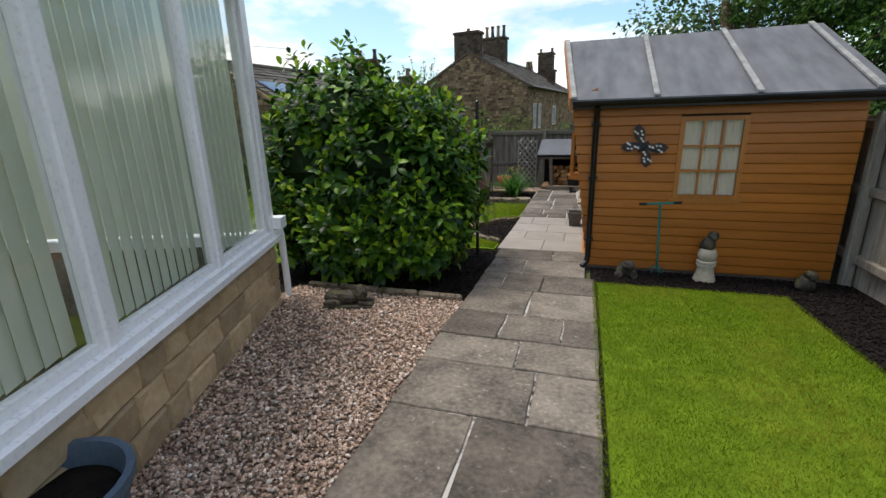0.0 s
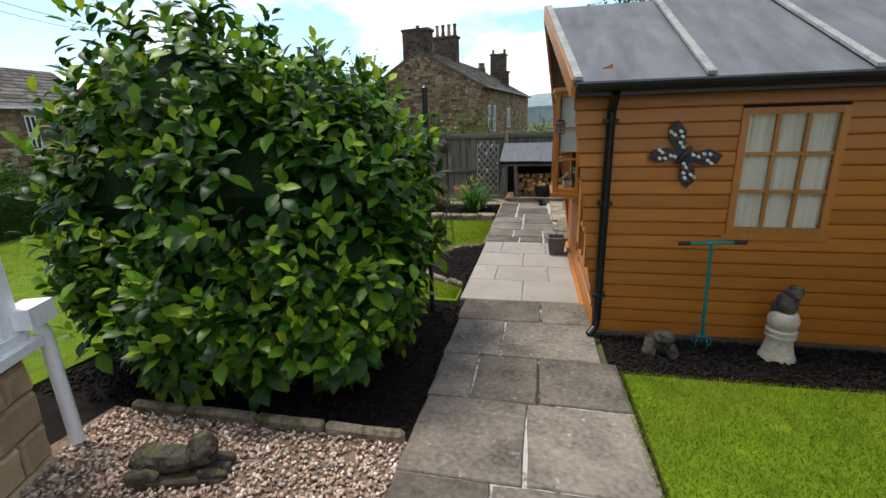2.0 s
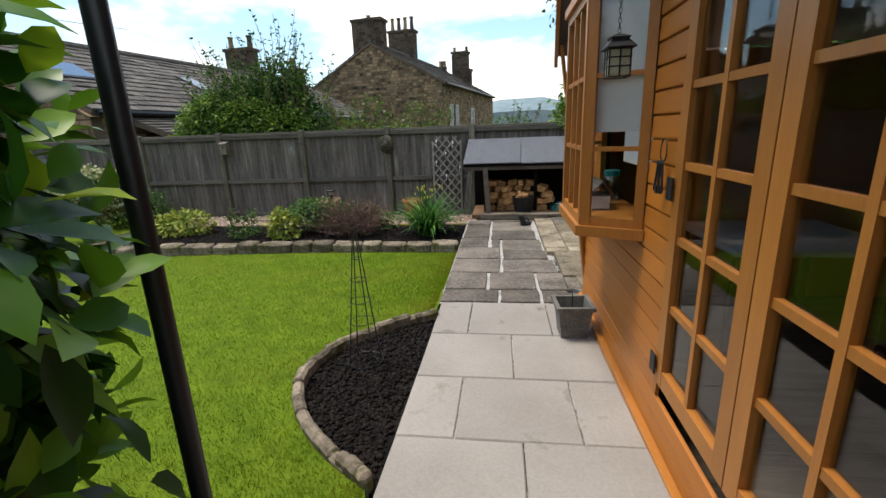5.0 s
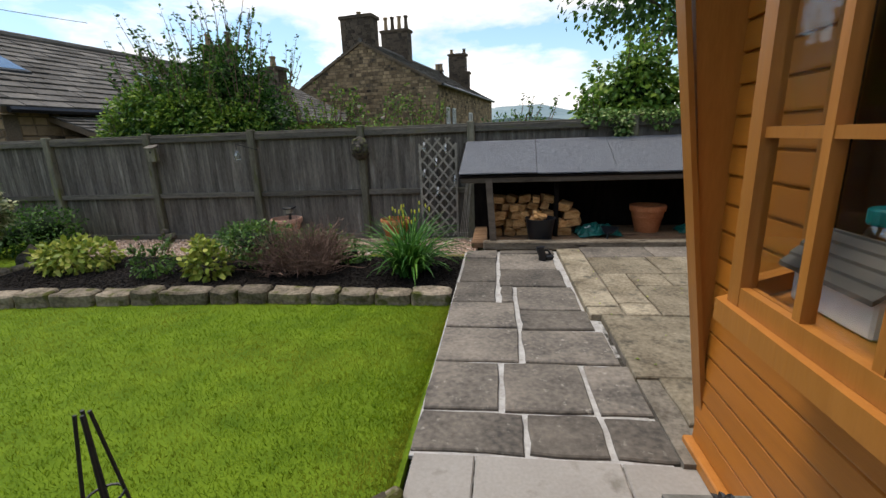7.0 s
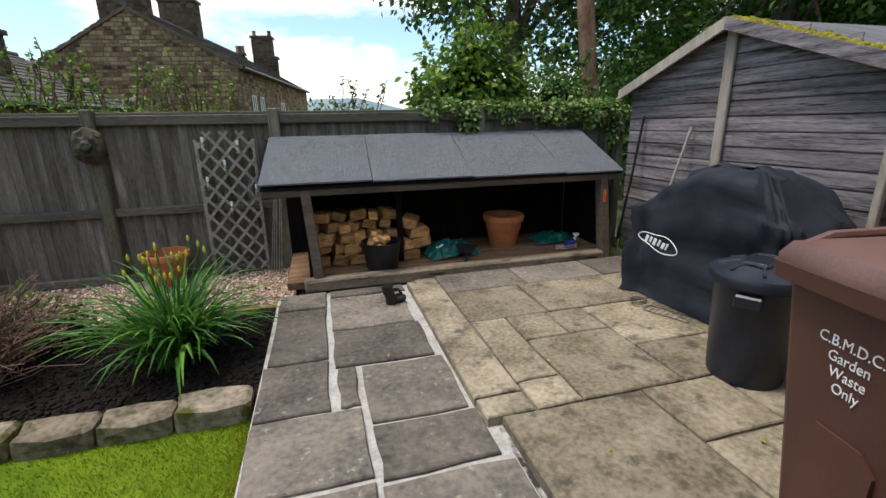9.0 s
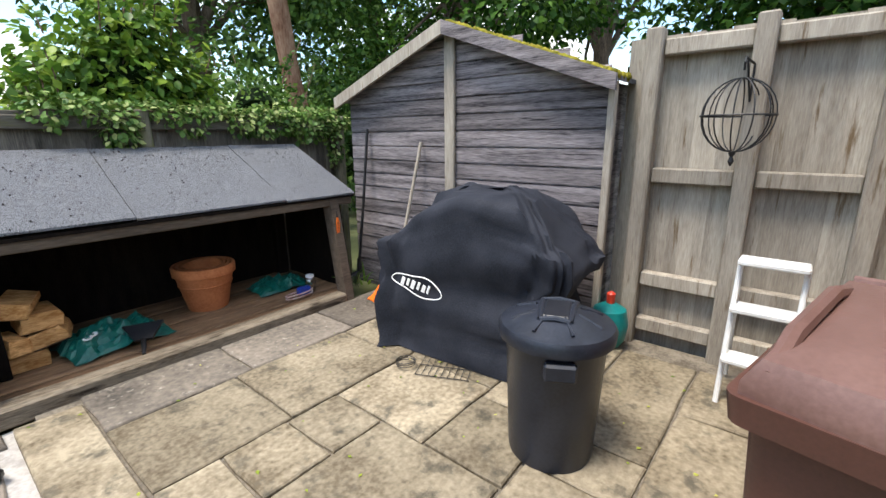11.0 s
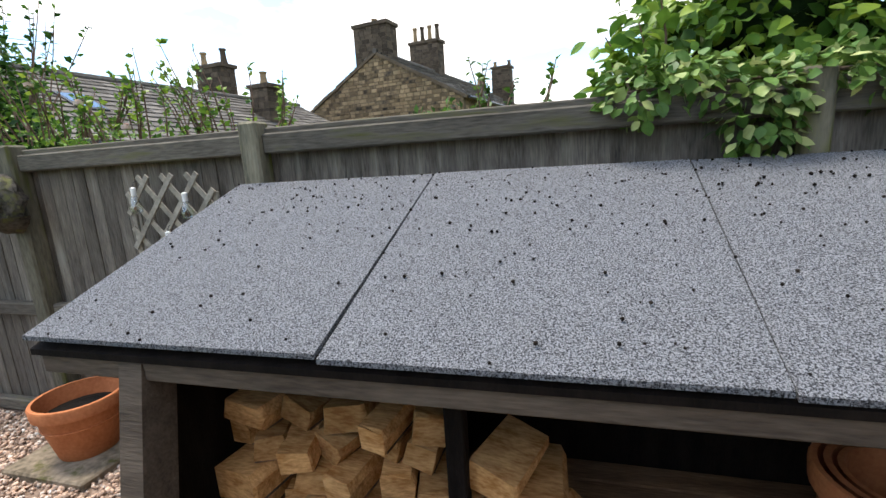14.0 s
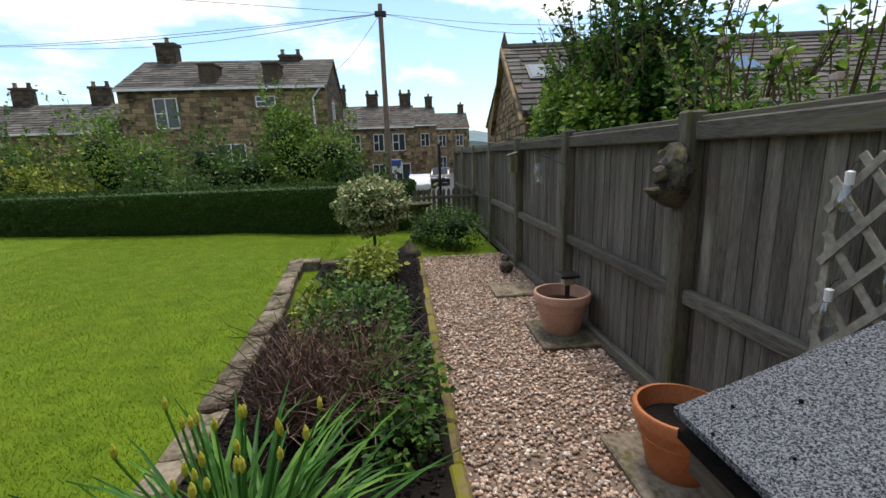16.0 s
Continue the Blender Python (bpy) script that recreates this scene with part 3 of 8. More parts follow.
# drainpipe at the corner
dp = part("drainpipe", tube([(SX + 0.035, SY0 - 0.2, SE + 0.0), (SX + 0.035, SY0 - 0.14, SE - 0.06), (SX + 0.035, SY0 - 0.06, SE - 0.14), (SX + 0.035, SY0 - 0.05, 0.25), (SX + 0.025, SY0 - 0.06, 0.16), (SX - 0.03, SY0 - 0.12, 0.11)], 0.034, 12), M_black, sh, smooth=True)
for z in (0.45, 1.25, 1.9):
    part("bracket", cbox(SX - 0.02, SX + 0.09, SY0 - 0.085, SY0 - 0.002, z, z + 0.03, 0.004), M_black, dp)


def glazed(parent, place, u0, u1, z0, z1, cols, rows, rail=0.045, bar=0.022, name="window", thick=0.04, back=None, pane_label=""):
    """A glazed frame with glazing bars: place(u, out, z) gives the point in the world."""
    def bit(nm, a, b, c, d, o0, o1, m, par, lab=""):
        v = [place(u, o, h) for h in (c, d) for u, o in ((a, o0), (b, o0), (b, o1), (a, o1))]
        return part(nm, (v, box(0, 1, 0, 1, 0, 1)[1]), m, par, lab)
    fr = bit("frame", u0, u0 + rail, z0, z1, 0, thick, M_shed_trim, parent)
    bit("frame", u1 - rail, u1, z0, z1, 0, thick, M_shed_trim, parent)
    bit("frame", u0 + rail, u1 - rail, z0, z0 + rail, 0, thick - 0.002, M_shed_trim, parent)
    bit("frame", u0 + rail, u1 - rail, z1 - rail, z1, 0, thick - 0.002, M_shed_trim, parent)
    a, b, c, d = u0 + rail, u1 - rail, z0 + rail, z1 - rail
    for i in range(1, cols):
        u = a + (b - a) * i / cols
        bit("glazing_bar", u - bar / 2, u + bar / 2, c, d, 0.004, thick - 0.006, M_shed_trim, parent)
    for j in range(1, rows):
        h = c + (d - c) * j / rows
        bit("glazing_bar", a, b, h - bar / 2, h + bar / 2, 0.006, thick - 0.009, M_shed_trim, parent)
    for i in range(cols):
        for j in range(rows):
            g = bit("pane", a + (b - a) * i / cols, a + (b - a) * (i + 1) / cols, c + (d - c) * j / rows, c + (d - c) * (j + 1) / rows, 0.012, 0.016, M_glass, parent)
            g.visible_shadow = False
    return fr


M_curtain = mat("net_curtain", (0.70, 0.63, 0.50), (0.80, 0.73, 0.60), 3, stretch=(8, 1, 0.5), bump=0.2, bscale=30, rough=0.9, trans=0.1)
M_roller = mat("roller_cloth", (0.70, 0.70, 0.69), (0.78, 0.78, 0.77), 2, bump=0.1, bscale=80, rough=0.9, trans=0.15)
win = part("window", box(FW[0] - 0.03, FW[1] + 0.03, SY0 - 0.008, SY0 + 0.02, FW[2] - 0.05, FW[2]), M_shed_trim, sh)
glazed(win, lambda u, o, h: (u, SY0 + 0.03 - o, h), FW[0], FW[1], FW[2], FW[3], 3, 3, 0.05, 0.025)
nv = [(FW[0] + (FW[1] - FW[0]) * i / 40, SY0 + 0.04 + 0.006 * math.sin(i * 1.7), z) for z in (FW[2], FW[3]) for i in range(41)]
part("curtain", (nv, [(i, i + 1, i + 42, i + 41) for i in range(40)]), M_curtain, win, "pale net curtain")
# doors, half open to reveal the dark inside
doors = []
for a, b in ((DY0, (DY0 + DY1) / 2 - 0.004), ((DY0 + DY1) / 2 + 0.004, DY1 - 0.003)):
    d = part("door", box(SX + 0.004, SX + 0.028, a + 0.002, b - 0.002, DB, DB + 0.02), M_shed_trim, sh)
    glazed(d, lambda u, o, h: (SX + 0.03 - o, u, h), a, b, DB + 0.021, DZ - 0.01, 2, 5, 0.08, 0.03)
    doors.append(d)
for z in (0.42, 1.26):
    part("hinge", cbox(SX - 0.026, SX - 0.018, DY1 - 0.03, DY1 + 0.035, z, z + 0.1, 0.003), M_iron, doors[1])
part("door_frame", box(SX - 0.012, SX + 0.02, DY0 + 0.0, DY1 + 0.0, DZ - 0.008, DZ + 0.06), M_shed_trim, sh)
# bay window: a splayed front
BO, BN, BF = 0.30, 0.14, 0.19
bay = part("bay_window", prism([(SX - 0.002, BY0 - 0.03), (SX - BO - 0.03, BY0 + BN - 0.02), (SX - BO - 0.03, BY1 - BF + 0.02), (SX - 0.002, BY1 + 0.03)], "z", BZ0 - 0.03, BZ0 + 0.028), M_shed_trim, sh)
part("head", prism([(SX - 0.002, BY0 - 0.03), (SX - BO - 0.03, BY0 + BN - 0.02), (SX - BO - 0.03, BY1 - BF + 0.02), (SX - 0.002, BY1 + 0.03)], "z", BZ1, BZ1 + 0.05), M_shed_trim, bay)
faces = [((SX, BY0), (SX - BO, BY0 + BN), 1), ((SX - BO, BY0 + BN), (SX - BO, BY1 - BF), 3), ((SX - BO, BY1 - BF), (SX, BY1), 1)]
for (ax, ay), (bx, by), cols in faces:
    d = Vector((bx - ax, by - ay, 0))
    L = d.length
    d.normalize()
    nrm = Vector((-d.y, d.x, 0)) if (-d.y) * 1 < 0 else Vector((d.y, -d.x, 0))
    nrm = nrm if nrm.x < 0.0 or abs(nrm.x) < 1e-6 else -nrm
    glazed(bay, lambda u, o, h, ax=ax, ay=ay, d=d, nrm=nrm: (ax + d.x * u + nrm.x * (o - 0.03), ay + d.y * u + nrm.y * (o - 0.03), h), 0, L, BZ0 + 0.029, BZ1 - 0.001, cols, 3, 0.05, 0.024)

part("blind", prism([(SX + 0.03, BY0 + 0.03), (SX - BO + 0.05, BY0 + BN + 0.03), (SX - BO + 0.06, BY0 + BN + 0.035), (SX + 0.04, BY0 + 0.035)], "z", 1.55, BZ1 - 0.02), M_roller, bay, "pale roller blind half drawn")

# ---- wood store ----
WX0, WX1, WY0, WY1, WZ0, WZ1 = -1.36, 2.42, 13.38, 14.38, 0.985, 1.38
ws = thing("log_store", "low dark timber log store with grey mineral-felt lean-to roof", "log store", pose((WX0 + WX1) / 2, WY0, 0))


def lean(x0, x1, y0, y1, z0, z1, t, shift=0.0):
    v = [(x0, y0, z0), (x1, y0, z0), (x1 + shift, y1, z1), (x0 + shift, y1, z1)]
    return v + [(x, y, z - t) for x, y, z in v], [(0, 1, 2, 3), (7, 6, 5, 4), (0, 4, 5, 1), (1, 5, 6, 2), (2, 6, 7, 3), (3, 7, 4, 0)]


seams = [WX0, -0.34, 0.67, 1.72, WX1]
for i, (a, b) in enumerate(zip(seams[:-1], seams[1:])):
    part("roof_sheet", lean(a + 0.004, b - 0.004, WY0 - 0.004 * (i % 2), WY1, WZ0 - 0.01 * i, WZ1 + 0.003 * (i % 2), 0.014, 0.045), M_grit, ws, "gritty grey mineral felt")
part("roof_deck", lean(WX0 + 0.01, WX1 - 0.01, WY0 + 0.008, WY1 - 0.01, WZ0 - 0.046, WZ1 - 0.026, 0.02), M_dark_shade_wood, ws)
part("fascia", cbox(WX0 + 0.03, WX1 - 0.03, WY0 + 0.02, WY0 + 0.05, WZ0 - 0.13, WZ0 - 0.05), M_old_beam, ws)
LFY = 13.14                      # the store's front edge at the ground
for px, dx in ((WX0 + 0.42, -0.07), (WX1 - 0.33, 0.06)):
    foot = [(px, LFY + 0.02), (px + 0.085, LFY + 0.02), (px + 0.085, LFY + 0.14), (px, LFY + 0.14)]
    part("post", ring_solid([[(x, y, 0.0) for x, y in foot], [(x + dx, y + 0.24, WZ0 - 0.06) for x, y in foot]]), M_old_beam, ws)
    part("post", cbox(px, px + 0.1, WY1 - 0.14, WY1 - 0.04, 0.0, WZ1 - 0.08, 0.012), M_dark_shade_wood, ws)
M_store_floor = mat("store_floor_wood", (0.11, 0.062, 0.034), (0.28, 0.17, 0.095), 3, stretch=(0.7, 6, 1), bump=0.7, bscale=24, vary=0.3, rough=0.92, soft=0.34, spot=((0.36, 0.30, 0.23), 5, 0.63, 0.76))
# side and back walls: the depth of shade in here is in their colour
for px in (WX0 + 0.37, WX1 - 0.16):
    part("side_wall", prism([(LFY + 0.16, 0.0), (WY1 - 0.05, 0.0), (WY1 - 0.05, WZ1 - 0.08), (WY0 + 0.06, WZ0 - 0.08)], "x", px, px + 0.02), M_dark_shade_wood, ws)
part("back_wall", box(WX0 + 0.15, WX1 - 0.17, WY1 - 0.035, WY1 - 0.015, 0.0, WZ1 - 0.07), M_dark_shade_wood, ws)
M_sleeper = mat("worn_sleeper", (0.06, 0.045, 0.03), (0.26, 0.215, 0.16), 2.5, stretch=(0.8, 5, 5), bump=1.0, bscale=24, rough=0.92, soft=0.3, spot=((0.035, 0.026, 0.018), 3, 0.58, 0.66))
part("sleeper", cbox(WX0 + 0.32, WX1 - 0.34, LFY, LFY + 0.13, 0.0, 0.12, 0.018), M_sleeper, ws, "cracked old timber sleeper")
for k in range(7):
    y = LFY + 0.14 + k * 0.155
    part("floor_plank", cbox(WX0 + 0.16, WX1 - 0.18, y, min(y + 0.148, WY1 - 0.04), 0.0, 0.078 + 0.004 * (k % 2), 0.006), M_store_floor, ws)

# ---- old tool shed ----
BX, BSY0, BSY1, BSE, BSA = 2.7, 11.2, 13.72, 1.78, 2.23
bs = thing("tool_shed", "old weathered black-grey lap-boarded tool shed with mossy roof", "shed", pose(BX, BSY0, 0))
BSM = (BSY0 + BSY1) / 2


def bs_cut(z, zt):
    k = max(0, z - BSE) / (BSA - BSE) * (BSM - BSY0)
    return (BSY0 + k,), (BSY1 - k,)


part("wall", prism([(BSY0, -0.05), (BSY1, -0.05), (BSY1, BSE), (BSM, BSA), (BSY0, BSE)], "x", BX + 0.021, BX + 0.05), M_dark_shade_wood, bs)
part("wall", box(BX + 0.05, BX + 2.0, BSY0, BSY0 + 0.03, -0.05, BSE), M_black_shed, bs)
part("wall", box(BX + 0.05, BX + 2.0, BSY1 - 0.03, BSY1, -0.05, BSE), M_black_shed, bs)
clad("board", 0, 0, -0.04, BSA - 0.04, lambda u, o, h: (BX + 0.02 - o, u, h), M_black_shed, bs, pitch=0.128, top=bs_cut)
part("centre_post", cbox(BX - 0.035, BX - 0.002, BSM - 0.05, BSM + 0.05, 0.0, BSA + 0.02, 0.008), M_pale_fence, bs)
for ye in (BSY0 - 0.08, BSY1 + 0.08):
    part("roof", lean(BX - 0.1, BX + 2.1, ye, BSM, BSE + 0.02, BSA + 0.06, 0.03), M_felt, bs)
    v = [(BX - 0.13 + dx, y, z + dz) for y, z in ((ye, BSE + 0.03), (BSM, BSA + 0.07)) for dx, dz in ((0, -0.1), (0.028, -0.1), (0.028, 0), (0, 0))]
    part("bargeboard", (v, [(0, 1, 2, 3), (7, 6, 5, 4), (0, 4, 5, 1), (1, 5, 6, 2), (2, 6, 7, 3), (3, 7, 4, 0)]), M_pale_fence if ye > BSM else M_black_shed, bs)
part("corner_post", cbox(BX - 0.02, BX + 0.03, BSY0 - 0.05, BSY0 - 0.002, -0.05, BSE, 0.006), M_pale_fence, bs)

# ---- conservatory ----
M_poly = mat("polycarbonate", (0.75, 0.78, 0.8), (0.82, 0.85, 0.87), 2, bump=0, rough=0.3, trans=0.75)
CA, CB = Vector((-1.6, -0.25, 0)), Vector((-3.05, 3.68, 0))
cd = (CB - CA).normalized()
cn = Vector((cd.y, -cd.x, 0))
CL = (CB - CA).length
cons = thing("conservatory", "white uPVC conservatory on buff stone wall, vertical blinds closed", "conservatory", pose(CB.x, CB.y, 0.2))


def cp(u, o, h):
    p = CB - cd * u + cn * o
    return (p.x, p.y, h)


def cbit(name, a, b, o0, o1, c, d, m, parent, label=""):
    v = [cp(u, o, h) for h in (c, d) for u, o in ((a, o0), (b, o0), (b, o1), (a, o1))]
    return part(name, (v, box(0, 1, 0, 1, 0, 1)[1]), m, parent, label)


CS = 0.865
cbit("wall", 0.0, CL + 2, -0.25, -0.012, 0.05, CS, M_mortar_old, cons)
cbit("sill", -0.06, CL + 2, -0.12, 0.095, CS, CS + 0.05, M_upvc, cons)
cbit("sill", -0.04, CL + 2, -0.12, 0.05, CS + 0.051, CS + 0.1, M_upvc, cons)
CT = 3.1
for u, w in ((0.0, 0.1), (1.15, 0.07), (2.4, 0.07), (3.65, 0.07), (4.9, 0.1)):
    cbit("mullion", u, u + w, -0.07, 0.02, CS + 0.101, CT, M_upvc, cons)
cbit("head", -0.02, CL + 2, -0.08, 0.03, CT, CT + 0.12, M_upvc, cons)
for a, b in ((0.1, 1.15), (1.22, 2.4), (2.47, 3.65), (3.72, 4.9)):
    for p, q, c, d in ((a, a + 0.045, CS + 0.101, CT), (b - 0.045, b, CS + 0.101, CT), (a + 0.045, b - 0.045, CS + 0.101, CS + 0.15), (a + 0.045, b - 0.045, CT - 0.05, CT)):
        cbit("sash", p, q, -0.055, 0.0, c, d, M_upvc, cons)
    g = cbit("pane", a + 0.045, b - 0.045, -0.03, -0.026, CS + 0.15, CT - 0.05, M_glass, cons)
    g.visible_shadow = False
    n = int((b - a) / 0.098)
    for i in range(n):
        u0 = a + (b - a) * i / n
        w = (b - a) / n * 1.16
        v = [cp(u0 + du, o, h) for h in (CS + 0.12, CT) for du, o in ((0, -0.144), (w * 0.5, -0.135), (w, -0.124), (w, -0.122), (w * 0.5, -0.133), (0, -0.142))]
        part("blind_slat", ring_solid([v[:6], v[6:]]), M_blind, cons)
# the end wall, turned away along the house
cbit("end_wall", -0.0, 0.24, -3.2, -0.25, 0.05, CS, M_mortar_old, cons)
cbit("end_sill", -0.06, 0.2, -3.2, -0.121, CS, CS + 0.1, M_upvc, cons)
for o in (-0.95, -1.8, -2.7):
    cbit("mullion", -0.01, 0.08, o - 0.04, o + 0.04, CS + 0.1, CT, M_upvc, cons)
ge = cbit("pane", 0.03, 0.034, -3.2, -0.07, CS + 0.1, CT, M_glass, cons)
ge.visible_shadow = False
cbit("end_blind", 0.12, 0.13, -3.2, -0.15, CS + 0.12, CT, M_blind, cons)
cbit("inner_wall", 0.3, CL + 2, -3.3, -3.2, 0.05, CT, M_white, cons)
cbit("roof", -0.1, CL + 2, -3.4, 0.1, CT + 0.121, CT + 0.16, M_poly, cons, "translucent polycarbonate roof")

# ---- scattered pieces: leaves, blades, stones ----
rng = np.random.default_rng(7)


def fast_mesh(name, v, f):
    me = bpy.data.meshes.new(name)
    k = f.shape[1]
    me.vertices.add(len(v))
    me.vertices.foreach_set("co", np.ascontiguousarray(v, dtype=np.float32).ravel())
    me.loops.add(f.size)
    me.loops.foreach_set("vertex_index", np.ascontiguousarray(f, dtype=np.int32).ravel())
    me.polygons.add(len(f))
    me.polygons.foreach_set("loop_start", np.arange(0, f.size, k, dtype=np.int32))
    me.update(calc_edges=True)
    return me


def scatter(name, base_v, base_f, pos, rot, size):
    """One mesh of many copies of a base shape; rot: n x 3 x 3, size: n or n x 3."""
    base_v, base_f = np.asarray(base_v, float), np.asarray(base_f)
    size = size[:, None, None] if size.ndim == 1 else size[:, None, :]
    v = np.einsum("nij,nkj->nki", rot, base_v[None] * size) + pos[:, None, :]
    f = base_f[None] + (np.arange(len(pos)) * len(base_v))[:, None, None]
    return fast_mesh(name, v.reshape(-1, 3), f.reshape(-1, base_f.shape[1]))


def frames_of(d, up):
    """Turns whose y axis is d and whose z axis is as near up as it can be."""
    d = d / np.linalg.norm(d, axis=1, keepdims=True)
    x = np.cross(d, up)
    x /= np.linalg.norm(x, axis=1, keepdims=True) + 1e-9
    z = np.cross(x, d)
    return np.stack([x, d, z], axis=2)


def any_turn(n):
    return frames_of(rng.normal(size=(n, 3)), rng.normal(size=(n, 3)))


LEAF_V = [(0, 0, 0), (0.26, 0.3, 0.05), (0.3, 0.55, 0.03), (0.16, 0.82, -0.03), (0, 1, -0.12), (-0.16, 0.82, -0.03), (-0.3, 0.55, 0.03), (-0.26, 0.3, 0.05), (0, 0.5, -0.02)]
LEAF_F = [(0, 1, 8), (1, 2, 8), (2, 3, 8), (3, 4, 8), (4, 5, 8), (5, 6, 8), (6, 7, 8), (7, 0, 8)]
SMALL_V = [(0, 0, 0), (0.32, 0.5, 0.08), (0, 1, -0.08), (-0.32, 0.5, 0.08)]
SMALL_F = [(0, 1, 2), (0, 2, 3)]
_p = (1 + 5 ** 0.5) / 2
ICO_V = np.array([(-1, _p, 0), (1, _p, 0), (-1, -_p, 0), (1, -_p, 0), (0, -1, _p), (0, 1, _p), (0, -1, -_p), (0, 1, -_p), (_p, 0, -1), (_p, 0, 1), (-_p, 0, -1), (-_p, 0, 1)]) / 1.9
ICO_F = [(0, 11, 5), (0, 5, 1), (0, 1, 7), (0, 7, 10), (0, 10, 11), (1, 5, 9), (5, 11, 4), (11, 10, 2), (10, 7, 6), (7, 1, 8), (3, 9, 4), (3, 4, 2), (3, 2, 6), (3, 6, 8), (3, 8, 9), (4, 9, 5), (2, 4, 11), (6, 2, 10), (8, 6, 7), (9, 8, 1)]


def crown(clumps, count, size, leaf="small", droop=0.35, shell=(0.72, 1.06), width=1.0):
    """Leaves over clumps (x, y, z, rx, ry, rz), most of them near the skin."""
    c = np.array(clumps, float)
    area = (c[:, 3] * c[:, 4] + c[:, 4] * c[:, 5] + c[:, 3] * c[:, 5])
    pick = rng.choice(len(c), count, p=area / area.sum())
    d = rng.normal(size=(count, 3))
    d /= np.linalg.norm(d, axis=1, keepdims=True)
    r = rng.uniform(shell[0], shell[1], count) ** 0.8
    bumps = 1 + 0.10 * np.sin(d[:, 0] * 9 + c[pick, 0] * 3) * np.sin(d[:, 1] * 8 + pick) + 0.07 * np.sin(d[:, 2] * 13 + pick * 2)
    pos = c[pick, :3] + d * c[pick, 3:] * (r * bumps)[:, None]
    out = d + rng.normal(size=(count, 3)) * 0.55
    out[:, 2] -= droop
    up = d * 0.8 + rng.normal(size=(count, 3)) * 0.35 + np.array([0, 0, 0.7])
    s = size * rng.uniform(0.6, 1.25, count)
    sz = np.stack([s * width, s, s], axis=1)
    return (LEAF_V, LEAF_F, pos, frames_of(out, up), sz) if leaf == "big" else (SMALL_V, SMALL_F, pos, frames_of(out, up), sz)


def foliage(name, args, material, parent, label="", keep=None):
    bv, bf, pos, rot, s = args
    if keep is not None:
        ok = keep(pos)
        pos, rot, s = pos[ok], rot[ok], s[ok]
    return part(name, scatter(name, bv, bf, pos, rot, s), material, parent, label)


def limbs(parent, base, tips, r0, material=None):
    b = Batch()
    base = Vector(base)
    for tip in tips:
        tip = Vector(tip)
        mid = base.lerp(tip, 0.5) + Vector((random.uniform(-0.1, 0.1), random.uniform(-0.1, 0.1), 0.08)) * (tip - base).length
        pts = [base.lerp(mid, k / 4) if k < 4 else mid.lerp(tip, (k - 4) / 4) for k in range(9)]
        b.add(*tube(pts, [r0 * (1 - 0.1 * k) for k in range(9)], 6))
    br = part("branching", b, material or M_bark, parent)
    br["kind"] = "stuff"
    return br


M_leaf_big = leafy("glossy_shrub_leaf", (0.007, 0.03, 0.003), (0.032, 0.108, 0.006), (0.17, 0.31, 0.015), 0.4, 0.25, 0.28)
M_leaf_young = leafy("young_shrub_leaf", (0.07, 0.18, 0.010), (0.17, 0.31, 0.016), (0.36, 0.44, 0.02), 0.42, 0.35, 0.16)
M_leaf_dark = leafy("dark_leaf", (0.014, 0.045, 0.009), (0.042, 0.11, 0.016), (0.13, 0.25, 0.035), 0.5, 0.3, 0.15)
M_leaf_tree = leafy("tree_leaf", (0.022, 0.055, 0.016), (0.06, 0.13, 0.03), (0.16, 0.27, 0.055), 0.5, 0.35, 0.15)
M_leaf_mid = leafy("mid_leaf", (0.03, 0.075, 0.015), (0.07, 0.15, 0.025), (0.15, 0.25, 0.04), 0.45, 0.3)
M_leaf_bright = leafy("bright_leaf", (0.05, 0.12, 0.02), (0.13, 0.24, 0.03), (0.28, 0.38, 0.05), 0.4, 0.35)
M_leaf_yew = leafy("hedge_leaf", (0.016, 0.04, 0.008), (0.04, 0.085, 0.014), (0.09, 0.15, 0.02), 0.6, 0.15)
M_leaf_var = leafy("variegated_leaf", (0.07, 0.14, 0.03), (0.32, 0.34, 0.14), (0.62, 0.58, 0.36), 0.5, 0.2)
M_leaf_gold = leafy("gold_leaf", (0.10, 0.16, 0.02), (0.27, 0.33, 0.04), (0.46, 0.44, 0.10), 0.5, 0.3)
M_ivy = leafy("ivy_leaf", (0.05, 0.115, 0.025), (0.13, 0.23, 0.045), (0.38, 0.42, 0.17), 0.45, 0.2)
M_twig = mat("dry_twig", (0.09, 0.055, 0.04), (0.23, 0.15, 0.115), 12, island=0.3, rough=0.9)
M_blade = leafy("strap_leaf", (0.035, 0.11, 0.02), (0.07, 0.19, 0.03), (0.16, 0.32, 0.05), 0.4, 0.25)
M_flower_bud = mat("yellow_bud", (0.42, 0.40, 0.03), (0.58, 0.55, 0.06), 10, rough=0.6)

# ---- lawn grass ----
def grass(name, n, place, label, level=gz):
    pos = np.array(place(n))
    pos[:, 2] = [level(y) for y in pos[:, 1]]
    d = np.stack([rng.normal(0, 0.45, len(pos)), rng.normal(0, 0.45, len(pos)), np.ones(len(pos))], 1)
    rot = frames_of(d, rng.normal(size=(len(pos), 3)))
    s = rng.uniform(0.012, 0.030, len(pos))
    me = scatter(name, [(-0.09, 0, 0), (0.09, 0, 0), (0, 1, 0.12)], [(0, 1, 2)], pos, rot, s)
    me.materials.append(M_grass)
    return tagged(new(name, me), label, "grass", "", "stuff")


